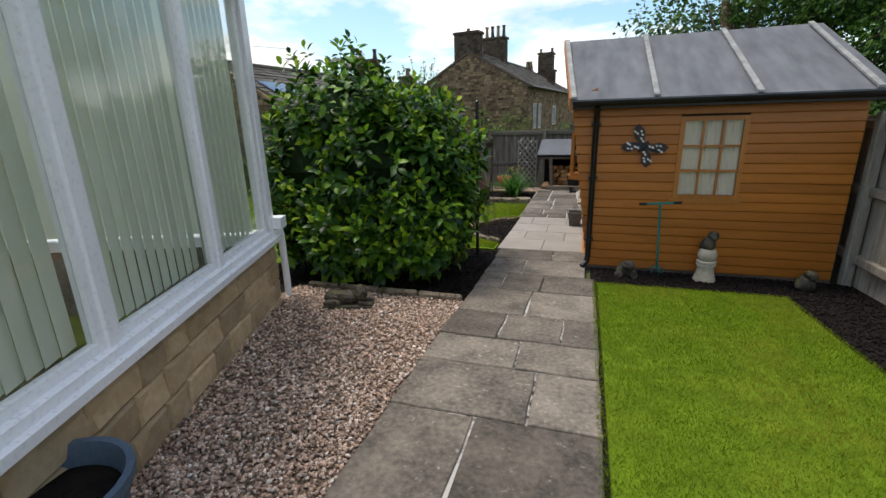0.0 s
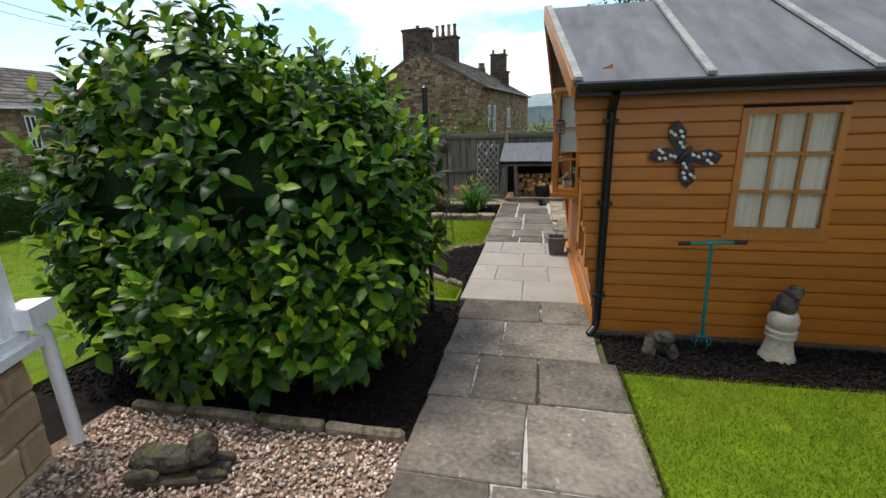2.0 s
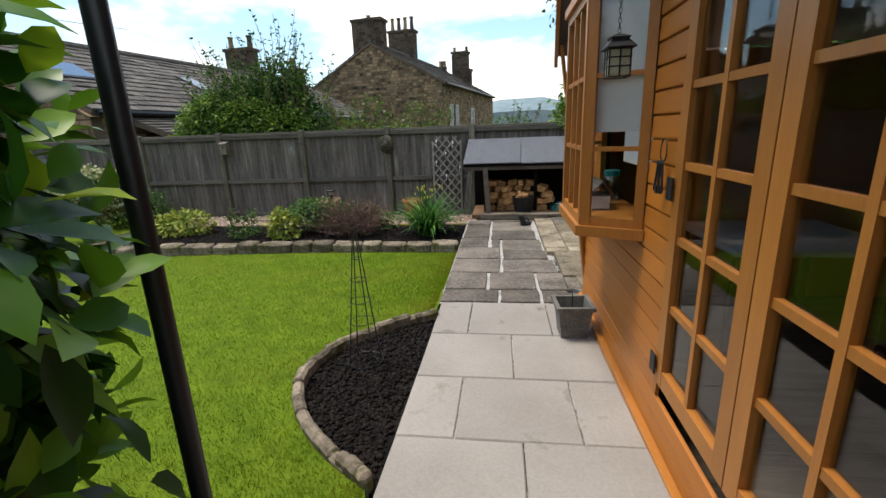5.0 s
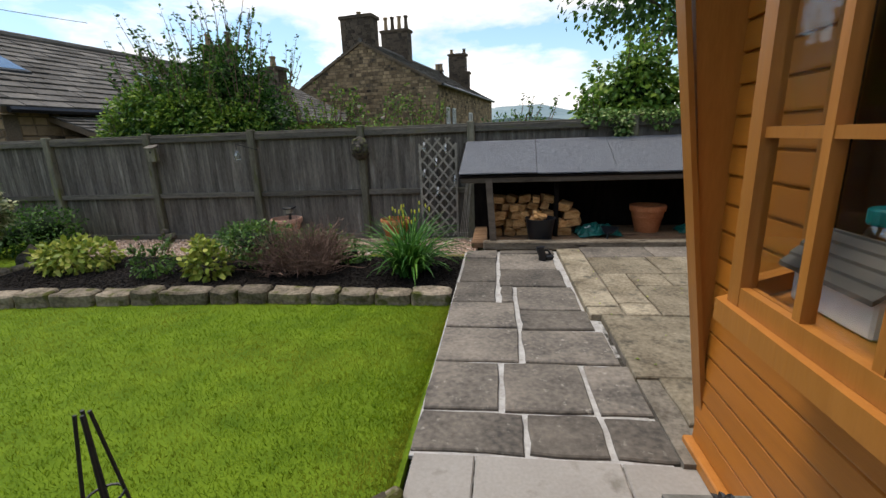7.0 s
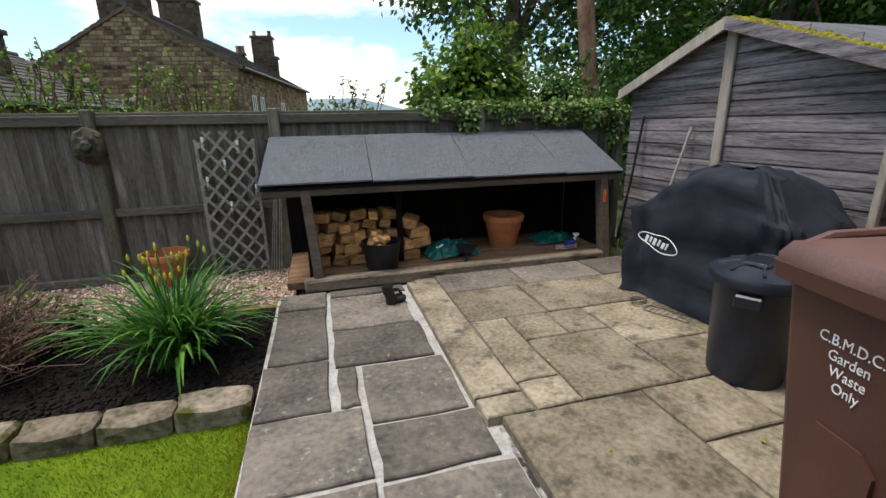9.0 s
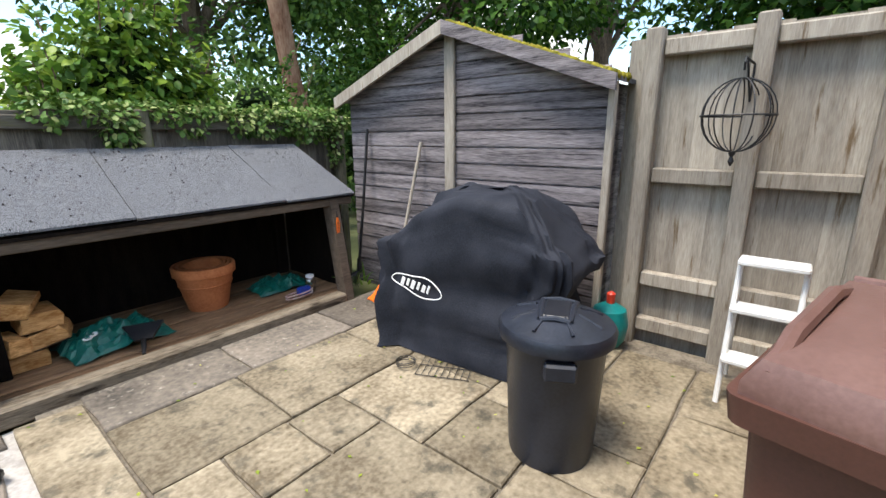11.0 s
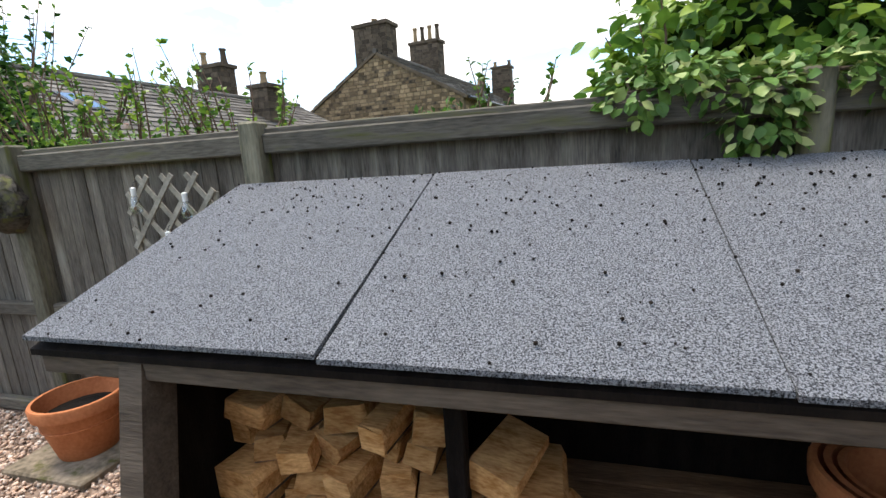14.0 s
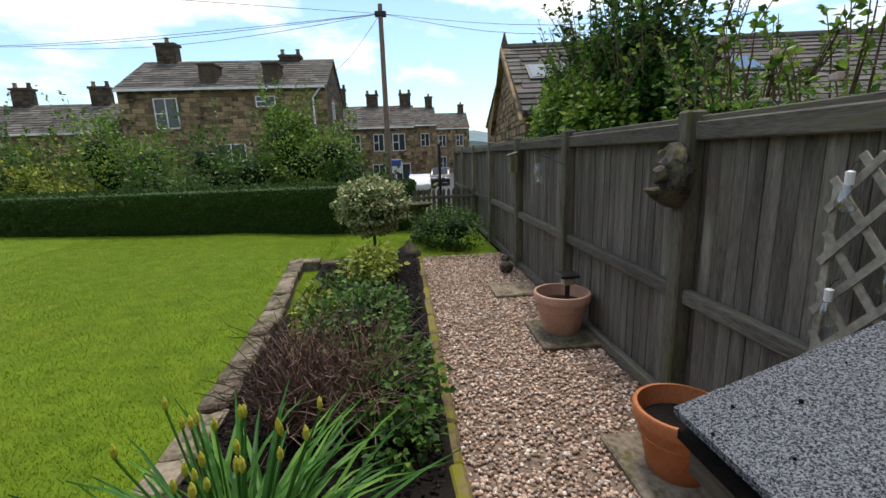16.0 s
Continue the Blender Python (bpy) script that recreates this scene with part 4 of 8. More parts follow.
def lawn_front_spots(n):
    return np.stack([rng.uniform(0.16, 2.13, n), rng.uniform(0.2, 5.23, n), np.zeros(n)], 1)


def lawn_main_spots(n):
    y = rng.uniform(6.6, 11.56, n)
    x = -1.3 - 8.9 * rng.uniform(0, 1, n) ** 1.7
    edge = np.array([crescent(v) for v in y])
    return np.stack([x, y, np.zeros(n)], 1)[x < edge - 0.02]


grass("lawn_grass", 110000, lawn_front_spots, "short mown green lawn grass")
grass("lawn_grass", 190000, lawn_main_spots, "short mown green lawn grass with paler patches", lz)
grass("lawn_grass", 25000, lambda n: np.stack([rng.uniform(-10.2, -4.08, n), rng.uniform(2.5, 6.7, n), np.zeros(n)], 1), "short mown green lawn grass")
grass("lawn_grass", 16000, lambda n: np.stack([rng.uniform(-10.2, -7.3, n), rng.uniform(11.4, 14.0, n), np.zeros(n)], 1), "short mown green lawn grass by the hedge", lz)

# ---- gravel and bark ----
def stones(name, n, place, size, material, label, lift=0.0, flat=0.6, level=gz):
    pos = np.array(place(n))
    pos[:, 2] = [level(y) + lift for y in pos[:, 1]]
    pos[:, 2] += rng.uniform(-0.004, 0.008, len(pos))
    s = size * rng.uniform(0.55, 1.3, len(pos))
    sz = np.stack([s, s * rng.uniform(0.6, 1, len(pos)), s * rng.uniform(0.4, 0.85, len(pos)) * flat / 0.6], 1)
    base = ICO_V * rng.uniform(0.82, 1.18, (12, 1))
    tilt = np.stack([rng.normal(0, 0.4, len(pos)), rng.normal(0, 0.4, len(pos)), np.ones(len(pos))], 1)
    rot = frames_of(rng.normal(size=(len(pos), 3)) * (1, 1, 0.3), tilt)
    me = scatter(name, base, ICO_F, pos, rot, sz)
    me.materials.append(material)
    return tagged(new(name, me), label, "gravel", "", "stuff")


def cons_line(y):
    return CA.x + (CB.x - CA.x) * (y - CA.y) / (CB.y - CA.y)


def front_gravel(n):
    y = 4.18 - 3.7 * rng.uniform(0, 1, n)
    lo = np.maximum([cons_line(v) for v in y], -3.15)
    x = lo + (-1.14 - lo) * rng.uniform(0, 1, n)
    return np.stack([x, y, np.zeros(n)], 1)


stones("gravel", 15000, front_gravel, 0.0135, M_pebble, "loose pinkish-brown gravel stones", 0.002)
stones("gravel", 17000, lambda n: np.stack([-1.15 - 6.45 * rng.uniform(0, 1, n) ** 1.2, rng.uniform(13.1, 14.42, n), np.zeros(n)], 1), 0.0145, M_pebble, "loose pinkish-brown gravel stones", 0.006, level=lz)
stones("bark_chips", 5200, lambda n: np.stack([rng.uniform(-2.05, -1.28, n), rng.uniform(7.05, 8.98, n), np.zeros(n)], 1), 0.017, M_chip, "dark bark chips", -0.03, 0.5)
stones("bark_chips", 6000, lambda n: np.stack([rng.uniform(-4.05, -1.17, n), rng.uniform(4.25, 6.58, n), np.zeros(n)], 1), 0.018, M_chip, "dark bark chips under the shrub", -0.025, 0.5)
stones("bark_chips", 4500, lambda n: np.stack([rng.uniform(0.16, 2.95, n), rng.uniform(5.22, 5.93, n), np.zeros(n)], 1), 0.016, M_chip, "dark soil crumbs by the summerhouse", -0.025, 0.6)
stones("bark_chips", 3000, lambda n: np.stack([rng.uniform(2.12, 2.95, n), rng.uniform(1.0, 5.3, n), np.zeros(n)], 1), 0.016, M_chip, "dark soil crumbs along the fence", -0.025, 0.6)
stones("soil_crumbs", 9000, lambda n: np.stack([rng.uniform(-7.0, -1.3, n), rng.uniform(11.7, 13.0, n), np.zeros(n)], 1), 0.016, M_chip, "dark soil crumbs in the raised bed", 0.085, 0.6, lz)

# ---- kerbs ----
def rough_block(x0, x1, y0, y1, z0, z1, amp=0.02):
    """A hewn stone: eased, uneven block."""
    bm = cbox(x0, x1, y0, y1, z0, z1, 0.02)
    bmesh.ops.subdivide_edges(bm, edges=[e for e in bm.edges if e.calc_length() > 0.12], cuts=1)
    for v in bm.verts:
        v.co += Vector(noise.noise_vector(v.co * 7)) * amp
    return bm


bed_kerb = structure("kerb_bed", box(-7.0, -1.32, 11.7, 11.76, -0.2, -0.05), M_mortar_old, "mortar behind the kerb of hewn stones")
x = -1.3
while x > -7.1:
    w = random.uniform(0.28, 0.55)
    t = max(0, (-2.7 - x) / 4.4)
    yk = 11.52 - 0.42 * t ** 1.5
    bm = rough_block(-w / 2 + 0.006, w / 2 - 0.006, 0, random.uniform(0.17, 0.22), -0.2, random.uniform(-0.01, 0.035), 0.028)
    bm.transform(pose(x - w / 2, yk, 0, 0, 0, 8.0 * min(1, t * 1.3)))
    part("kerb_stone", bm, M_kerb, bed_kerb)
    x -= w
y = 11.2
while y < 12.6:
    part("kerb_stone", rough_block(-7.28, -7.1, y, y + 0.36, -0.2, random.uniform(-0.02, 0.03)), M_kerb, bed_kerb)
    y += 0.37
back_kerb = structure("kerb_gravel", box(-7.4, -1.2, 13.07, 13.1, -0.2, -0.1), M_soil, "earth under the mossy edging")
x = -1.2
while x > -7.4:
    w = random.uniform(0.3, 0.6)
    part("edging_stone", rough_block(x - w + 0.01, x, 13.02, 13.11, -0.2, random.uniform(-0.06, -0.03), 0.012), M_moss_kerb, back_kerb)
    x -= w
front_kerb = structure("kerb_front", box(-3.0, -1.17, 4.2, 4.215, 0.05, 0.17), M_soil, "earth behind the front edging")
x = -1.16
for w in (0.5, 0.46, 0.5, 0.42):
    part("edging_stone", rough_block(x - w + 0.012, x, 4.15, 4.22, 0.05, 0.235, 0.008), M_kerb, front_kerb)
    x -= w
cres_edge = structure("kerb_crescent", box(-1.26, -1.24, 7.05, 7.07, -0.05, 0.0), M_mortar_old, "mortar foot of the curved edging")
n = 19
for i in range(n):
    y = 7.06 + 1.92 * (0.5 - 0.5 * math.cos(math.pi * (i + 0.5) / n))
    dy = 0.06
    a = math.atan2(crescent(min(8.98, y + dy)) - crescent(max(7.04, y - dy)), 2 * dy)
    L = 0.15
    bm = rough_block(-0.035, 0.035, -L * 0.62, L * 0.62, -0.09, random.uniform(0.045, 0.075), 0.006)
    bm.transform(pose(crescent(y) + 0.02, y, gz(y), 0, 0, -math.degrees(a)))
    part("edging_block", bm, M_kerb, cres_edge)

# ---- flagstones ----
def flag(parent, x0, x1, y0, y1, top, material, gap=0.008, rough_edge=0.008, name="flagstone", thick=0.045):
    x0, x1, y0, y1 = x0 + gap, x1 - gap, y0 + gap, y1 - gap
    ring = []
    for (ax, ay), (bx, by) in (((x0, y0), (x1, y0)), ((x1, y0), (x1, y1)), ((x1, y1), (x0, y1)), ((x0, y1), (x0, y0))):
        for k in range(3):
            ring.append((ax + (bx - ax) * k / 3 + random.uniform(-1, 1) * rough_edge, ay + (by - ay) * k / 3 + random.uniform(-1, 1) * rough_edge))
    cx, cy = (x0 + x1) / 2, (y0 + y1) / 2
    tilt = random.uniform(-0.003, 0.003)
    def ins(p, d):
        return (p[0] + (cx - p[0]) * d / max(0.05, abs(x1 - x0)), p[1] + (cy - p[1]) * d / max(0.05, abs(y1 - y0)))
    h = top if callable(top) else (lambda y: top)
    rings = [[(*p, h(p[1]) + tilt - thick) for p in ring], [(*p, h(p[1]) + tilt - 0.008) for p in ring], [(*ins(p, 0.014), h(p[1]) + tilt) for p in ring]]
    return part(name, ring_solid(rings), material, parent)


rows_a = [(-3.0, -1.9, (-0.6,)), (-1.9, -0.9, (-0.4,)), (-0.9, 0.3, (-0.75, -0.2)), (0.3, 1.35, (-0.5,)), (1.35, 2.3, (-0.56,)), (2.3, 2.92, (-0.25,)), (2.92, 3.38, (-0.42,)), (3.38, 3.95, (-0.63, -0.1)), (3.95, 4.7, (-0.47,)), (4.7, 5.34, (-0.86, -0.4)), (5.34, 6.07, (-0.7,)), (6.07, 6.65, (-0.37,))]
for y0, y1, cuts in rows_a:
    lx = -1.15 - 0.05 * max(0, min(1, (y0 - 4.5) / 2)) if y0 > 1 else -1.15 - 0.25 * min(1, (1.5 - y0) / 2)
    rx = 0.2 if y0 < 5.3 else 0.09
    xs_ = (lx, *cuts, rx)
    for a, b in zip(xs_[:-1], xs_[1:]):
        flag(path, a, b, y0, y1, gz, M_flag)
for y0, y1, cuts in [(6.65, 7.38, (-0.57,)), (7.38, 8.0, (-0.93, -0.26)), (8.0, 8.66, (-0.6,)), (8.66, 9.32, (-0.95, -0.28))]:
    xs_ = (-1.25, *cuts, 0.045)
    for a, b in zip(xs_[:-1], xs_[1:]):
        flag(path, a, b, y0, y1, gz, M_conc, 0.003, 0.0015, "concrete_flag")
for x0, x1, y0, y1 in [(-1.28, -0.7, 9.32, 9.66), (-0.7, -0.3, 9.32, 9.66), (-0.3, 0.06, 9.32, 9.66), (-1.28, -0.82, 9.66, 10.2), (-0.82, -0.31, 9.66, 10.2), (-0.31, 0.0, 9.66, 10.2), (-1.28, -0.68, 10.2, 10.75), (-0.68, -0.04, 10.2, 10.72), (-1.28, -0.68, 10.75, 11.29), (-0.67, -0.1, 10.72, 11.11), (-0.68, -0.12, 11.11, 11.71), (-1.28, -0.85, 11.29, 11.86), (-0.83, -0.69, 11.29, 11.73), (-1.26, -0.85, 11.86, 12.75), (-0.84, -0.16, 11.72, 12.27), (-0.84, -0.18, 12.27, 12.95), (-1.26, -0.84, 12.75, 13.12), (-0.84, -0.14, 12.95, 13.12)]:
    flag(path_b, x0, x1, y0, y1, 0.012, M_flag, 0.017, 0.008)
PZ = 0.05
for x0, x1, y0, y1 in [(-0.12, 0.17, 11.12, 13.05), (-0.11, 0.17, 10.94, 11.12), (0.17, 0.83, 12.03, 12.66), (0.83, 1.65, 12.03, 12.66), (0.17, 0.45, 11.2, 12.03), (0.17, 0.45, 10.94, 11.2), (0.45, 0.79, 11.65, 12.03), (0.79, 1.1, 11.65, 12.03), (0.45, 1.1, 10.94, 11.65), (1.1, 1.7, 11.38, 12.03), (1.1, 1.6, 10.94, 11.38), (0.17, 0.95, 12.66, 13.14), (0.95, 1.75, 12.66, 13.14), (1.75, 2.66, 12.66, 13.14), (1.65, 2.66, 12.03, 12.66), (1.7, 2.66, 11.38, 12.03), (1.6, 2.66, 10.94, 11.38), (-0.03, 0.79, 10.0, 10.94), (0.79, 1.3, 10.5, 10.94), (0.79, 1.3, 9.56, 10.5), (1.3, 1.6, 10.5, 10.94), (1.3, 2.1, 9.56, 10.5), (1.6, 2.66, 10.5, 10.94), (2.1, 2.66, 9.56, 10.5), (0.1, 0.79, 9.56, 10.0)]:
    flag(patio, x0, x1, y0, y1, PZ, M_flag if y1 > 13.1 else M_york, 0.008, 0.006, "york_flag", 0.06)

# ---- dwarf wall stones of the conservatory ----
wall_face = part("stone_facing", ([cp(0.0, -0.011, 0.06), cp(CL + 1.5, -0.011, 0.06), cp(CL + 1.5, -0.011, CS - 0.002), cp(0, -0.011, CS - 0.002)], [(0, 1, 2, 3)]), M_mortar_old, cons)


def pitched(u0, u1, z0, z1, side=False):
    pts = []
    for d, o in ((0.0, -0.012), (0.0, 0.012), (0.018, 0.03)):
        for u, z in ((u0 + d, z0 + d), ((u0 + u1) / 2, z0 + d), (u1 - d, z0 + d), (u1 - d, (z0 + z1) / 2), (u1 - d, z1 - d), ((u0 + u1) / 2, z1 - d), (u0 + d, z1 - d), (u0 + d, (z0 + z1) / 2)):
            oo = o + (random.uniform(-0.008, 0.01) if o > 0.02 else 0)
            pts.append(cp(u, oo, z) if not side else cp(-oo, -u, z))
    f = []
    for i in (0, 1):
        for j in range(8):
            a, b = i * 8 + j, i * 8 + (j + 1) % 8
            f.append((a, b, b + 8, a + 8))
    f.append(tuple(range(16, 24)))
    return pts, f


z = 0.1
course = 0
while z < CS - 0.02:
    h = random.choice((0.14, 0.17, 0.2))
    if z + h > CS - 0.05:
        h = CS - 0.004 - z
    u = 0.0 if course % 2 else -0.0
    first = True
    while u < 4.4:
        w = random.uniform(0.22, 0.5)
        if first and course % 2:
            w *= 0.6
        first = False
        part("wall_stone", pitched(u + 0.004, u + w - 0.004, z + 0.003, z + h - 0.003), M_stone, cons)
        u += w
    u = 0.0
    while u < 1.2:
        w = random.uniform(0.22, 0.45)
        part("wall_stone", pitched(u + 0.004, u + w - 0.004, z + 0.003, z + h - 0.003, True), M_stone, cons)
        u += w
    z += h
    course += 1
# white downpipe and hopper at the corner
dpw = part("downpipe", tube([cp(-0.02, 0.05, 1.06), cp(-0.08, 0.055, 1.0), cp(-0.12, 0.06, 0.9), cp(-0.13, 0.06, 0.2)], 0.036, 10), M_upvc, cons, "white square downpipe", smooth=True)
part("hopper", ([cp(u, o, h) for h in (0.98, 1.09) for u, o in ((-0.16, -0.02), (0.02, -0.02), (0.02, 0.12), (-0.16, 0.12))], box(0, 1, 0, 1, 0, 1)[1]), M_upvc, dpw)
cbit("corner_post", -0.03, 0.1, -0.1, 0.035, CS + 0.1, CT, M_upvc, cons)

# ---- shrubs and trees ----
# near-black green for the shrubs' core blobs: shade between leaves, as colour
M_shade_leaf = mat("inner_leaf_shade", (0.006, 0.014, 0.004), (0.014, 0.03, 0.007), 20, bump=1, bscale=40, rough=0.8)
big_bush = thing("shrub", "large dense shrub with glossy broad green leaves", "shrub", pose(-2.5, 5.45, gz(5.4)))
bc = [(-2.6, 5.2, 0.9, 1.25, 1.02, 0.68), (-2.4, 5.3, 1.5, 1.15, 1.02, 0.8), (-2.95, 5.25, 2.05, 0.85, 0.8, 0.68), (-2.05, 5.3, 1.8, 0.58, 0.65, 0.5), (-1.9, 5.05, 0.95, 0.78, 0.75, 0.6), (-3.35, 5.15, 1.45, 0.8, 0.85, 0.85), (-2.5, 5.9, 1.4, 1.05, 0.7, 0.9), (-1.8, 5.6, 1.3, 0.62, 0.7, 0.8), (-3.5, 5.2, 0.95, 0.7, 0.8, 0.6), (-2.75, 4.82, 0.72, 1.0, 0.72, 0.46), (-2.1, 4.75, 0.75, 0.7, 0.6, 0.45)]


def leafy_shoots(clumps, count, seed):
    """Shoots over the clumps' skin, each a spiral of leaves: old ones hanging below, young ones upright at the tip."""
    g = np.random.default_rng(seed)
    c = np.array(clumps, float)
    pick = g.integers(0, len(c), count * 3)
    d = g.normal(size=(count * 3, 3))
    d /= np.linalg.norm(d, axis=1, keepdims=True)
    p = c[pick, :3] + d * c[pick, 3:]
    inside = (np.linalg.norm((p[:, None, :] - c[None, :, :3]) / c[None, :, 3:], axis=2) < 0.82).any(axis=1)
    p, d = p[~inside][:count], d[~inside][:count]
    p = p + d * g.uniform(-0.16, 0.09, (len(p), 1))
    axis = d * 0.75 + np.array([0, 0, 0.75]) + g.normal(size=p.shape) * 0.25
    tall = (p[:, 2] > 1.85) & (g.uniform(0, 1, len(p)) < 0.35)
    p[tall, 2] += g.uniform(0.1, 0.28, tall.sum())
    axis /= np.linalg.norm(axis, axis=1, keepdims=True)
    side = np.cross(axis, g.normal(size=p.shape))
    side /= np.linalg.norm(side, axis=1, keepdims=True)
    other = np.cross(axis, side)
    sets = []
    K = 13
    for k in range(K):
        t = k / (K - 1)
        a = k * 2.4 + g.uniform(-0.3, 0.3, len(p))
        rad = side * np.cos(a)[:, None] + other * np.sin(a)[:, None]
        lift = -0.35 + 1.15 * t ** 1.6
        out = rad * (1 - 0.5 * t) + axis * lift + d * 0.35 * (1 - t) + g.normal(size=p.shape) * 0.18
        out[:, 2] -= 0.45 * (1 - t)
        up = axis * 0.9 + np.array([0, 0, 0.5]) + d * 0.35 + g.normal(size=p.shape) * 0.2
        size = (0.172 - 0.065 * t) * g.uniform(0.7, 1.2, len(p))
        sets.append((p - axis * 0.30 * (1 - t) + rad * 0.012, frames_of(out, up), size, np.full(len(p), t)))
    return [np.concatenate(q) for q in zip(*sets)]


SHOOT_LEAF_V = [(0, 0, 0), (0.17, 0.2, 0.03), (0.27, 0.45, 0.05), (0.2, 0.74, 0.0), (0, 1, -0.16), (-0.2, 0.74, 0.0), (-0.27, 0.45, 0.05), (-0.17, 0.2, 0.03), (0, 0.25, -0.015), (0, 0.5, -0.02), (0, 0.76, -0.06)]
SHOOT_LEAF_F = [(0, 1, 8), (1, 2, 8), (2, 9, 8), (2, 3, 9), (3, 10, 9), (3, 4, 10), (4, 5, 10), (5, 9, 10), (5, 6, 9), (6, 8, 9), (6, 7, 8), (7, 0, 8)]
sp_, sr_, ss_, st_ = leafy_shoots(bc, 1050, 41)
ok_ = (sp_[:, 0] < -1.27) & (sp_[:, 2] > 0.27) & (sp_[:, 1] > 4.12) & ~((sp_[:, 1] < 4.2) & (sp_[:, 0] < -2.9))
young = st_ > 0.8
fresh = young & (rng.uniform(0, 1, len(st_)) < 0.5)
for nm, sel, m_ in (("leaves", ok_ & ~fresh, M_leaf_big), ("new_growth", ok_ & fresh, M_leaf_young)):
    lo_ = part(nm, scatter(nm, SHOOT_LEAF_V, SHOOT_LEAF_F, sp_[sel], sr_[sel], ss_[sel]), m_, big_bush)
    lo_["kind"] = "stuff"
# solid cores added behind the leaves; their colour stands in for deep shade
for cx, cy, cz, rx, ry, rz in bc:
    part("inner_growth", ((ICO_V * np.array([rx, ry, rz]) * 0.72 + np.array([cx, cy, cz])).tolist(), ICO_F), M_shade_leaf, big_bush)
limbs(big_bush, (-2.5, 5.45, 0.0), [(-2.9, 5.4, 1.6), (-2.1, 5.3, 1.7), (-2.5, 5.8, 1.6), (-2.3, 5.0, 1.2), (-3.0, 5.6, 1.1)], 0.035)


def shrub(name, label, clumps, count, size, material, leaf="small", droop=0.2, shell=(0.5, 1.08), stem=None, dark=True, shoots=0, width=1.0, shoot_len=0.5):
    c0 = clumps[0]
    th = thing(name, label, "tree" if "tree" in name else "shrub", pose(c0[0], c0[1], gh(c0[0], c0[1])))
    foliage("leaves", crown(clumps, count, size, leaf, droop, shell, width), material, th)
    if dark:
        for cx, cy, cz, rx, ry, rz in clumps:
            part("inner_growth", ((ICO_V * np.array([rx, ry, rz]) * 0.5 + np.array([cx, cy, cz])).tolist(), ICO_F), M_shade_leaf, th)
    g = gh(c0[0], c0[1]) - 0.08
    limbs(th, (c0[0], c0[1], g), [(c[0], c[1], c[2] + c[5] * 0.4) for c in clumps], stem or 0.03)
    if shoots:
        tb, lp, ld = Batch(), [], []
        for _ in range(shoots):
            c = clumps[random.randrange(len(clumps))]
            a = random.uniform(0, 6.28)
            p = Vector((c[0] + c[3] * 0.7 * math.cos(a), c[1] + c[4] * 0.7 * math.sin(a), c[2] + c[5] * 0.6))
            q = p + Vector((0.35 * math.cos(a) + random.uniform(-0.2, 0.2), 0.35 * math.sin(a) + random.uniform(-0.2, 0.2), 1.0)).normalized() * random.uniform(0.5, 1.3) * shoot_len * 2
            tb.add(*tube([p, p.lerp(q, 0.5) + Vector((0.02, 0, 0.02)), q], [0.008, 0.006, 0.003], 4))
            for k in range(14):
                lp.append(p.lerp(q, random.uniform(0.2, 1)))
                ld.append((random.uniform(-1, 1), random.uniform(-1, 1), random.uniform(-0.2, 0.8)))
        part("shoot_growth", tb, M_twig, th)["kind"] = "stuff"
        ld, lp = np.array(ld), np.array([tuple(p) for p in lp])
        part("shoot_leaves", scatter("shoot_leaves", SMALL_V, SMALL_F, lp, frames_of(ld, rng.normal(size=ld.shape) + (0, 0, 1)), size * rng.uniform(0.7, 1.2, len(lp))), material, th)
    return th


# beyond the back fence
shrub("shrub", "dark green tall shrub with wispy shoots behind the fence", [(-6.2, 15.75, 2.0, 1.25, 0.8, 0.85), (-7.0, 15.8, 1.75, 1.1, 0.8, 0.6), (-5.3, 15.7, 1.8, 0.8, 0.7, 0.6), (-5.8, 15.7, 2.65, 0.75, 0.6, 0.6), (-6.5, 15.6, 1.5, 1.7, 0.8, 0.9), (-6.6, 15.6, 2.3, 0.9, 0.6, 0.6)], 26000, 0.08, M_leaf_dark, shoots=120, shoot_len=0.5)
shrub("shrub", "yellow-green shrub leaning over the fence", [(-7.6, 15.5, 1.9, 0.6, 0.5, 0.55), (-7.2, 15.4, 2.2, 0.5, 0.4, 0.4), (-7.95, 15.4, 1.45, 0.5, 0.5, 0.5), (-6.3, 15.0, 1.95, 0.7, 0.3, 0.45), (-5.4, 15.0, 1.75, 0.6, 0.3, 0.4)], 8500, 0.08, M_leaf_bright, shoots=40, dark=False, shoot_len=0.3)
shrub("rose_shrub", "loose rambling rose with thin shoots behind the fence", [(-3.9, 15.4, 1.55, 0.7, 0.4, 0.4), (-3.0, 15.4, 1.5, 0.6, 0.4, 0.35), (-2.2, 15.5, 1.45, 0.5, 0.4, 0.3)], 2200, 0.06, M_leaf_bright, dark=False, shoots=70, shoot_len=0.28)
shrub("shrub", "low green shrub behind the fence", [(-0.6, 15.9, 1.5, 0.6, 0.4, 0.35), (-0.2, 15.9, 1.45, 0.4, 0.4, 0.3)], 1200, 0.06, M_leaf_mid, shoots=8, shoot_len=0.2)
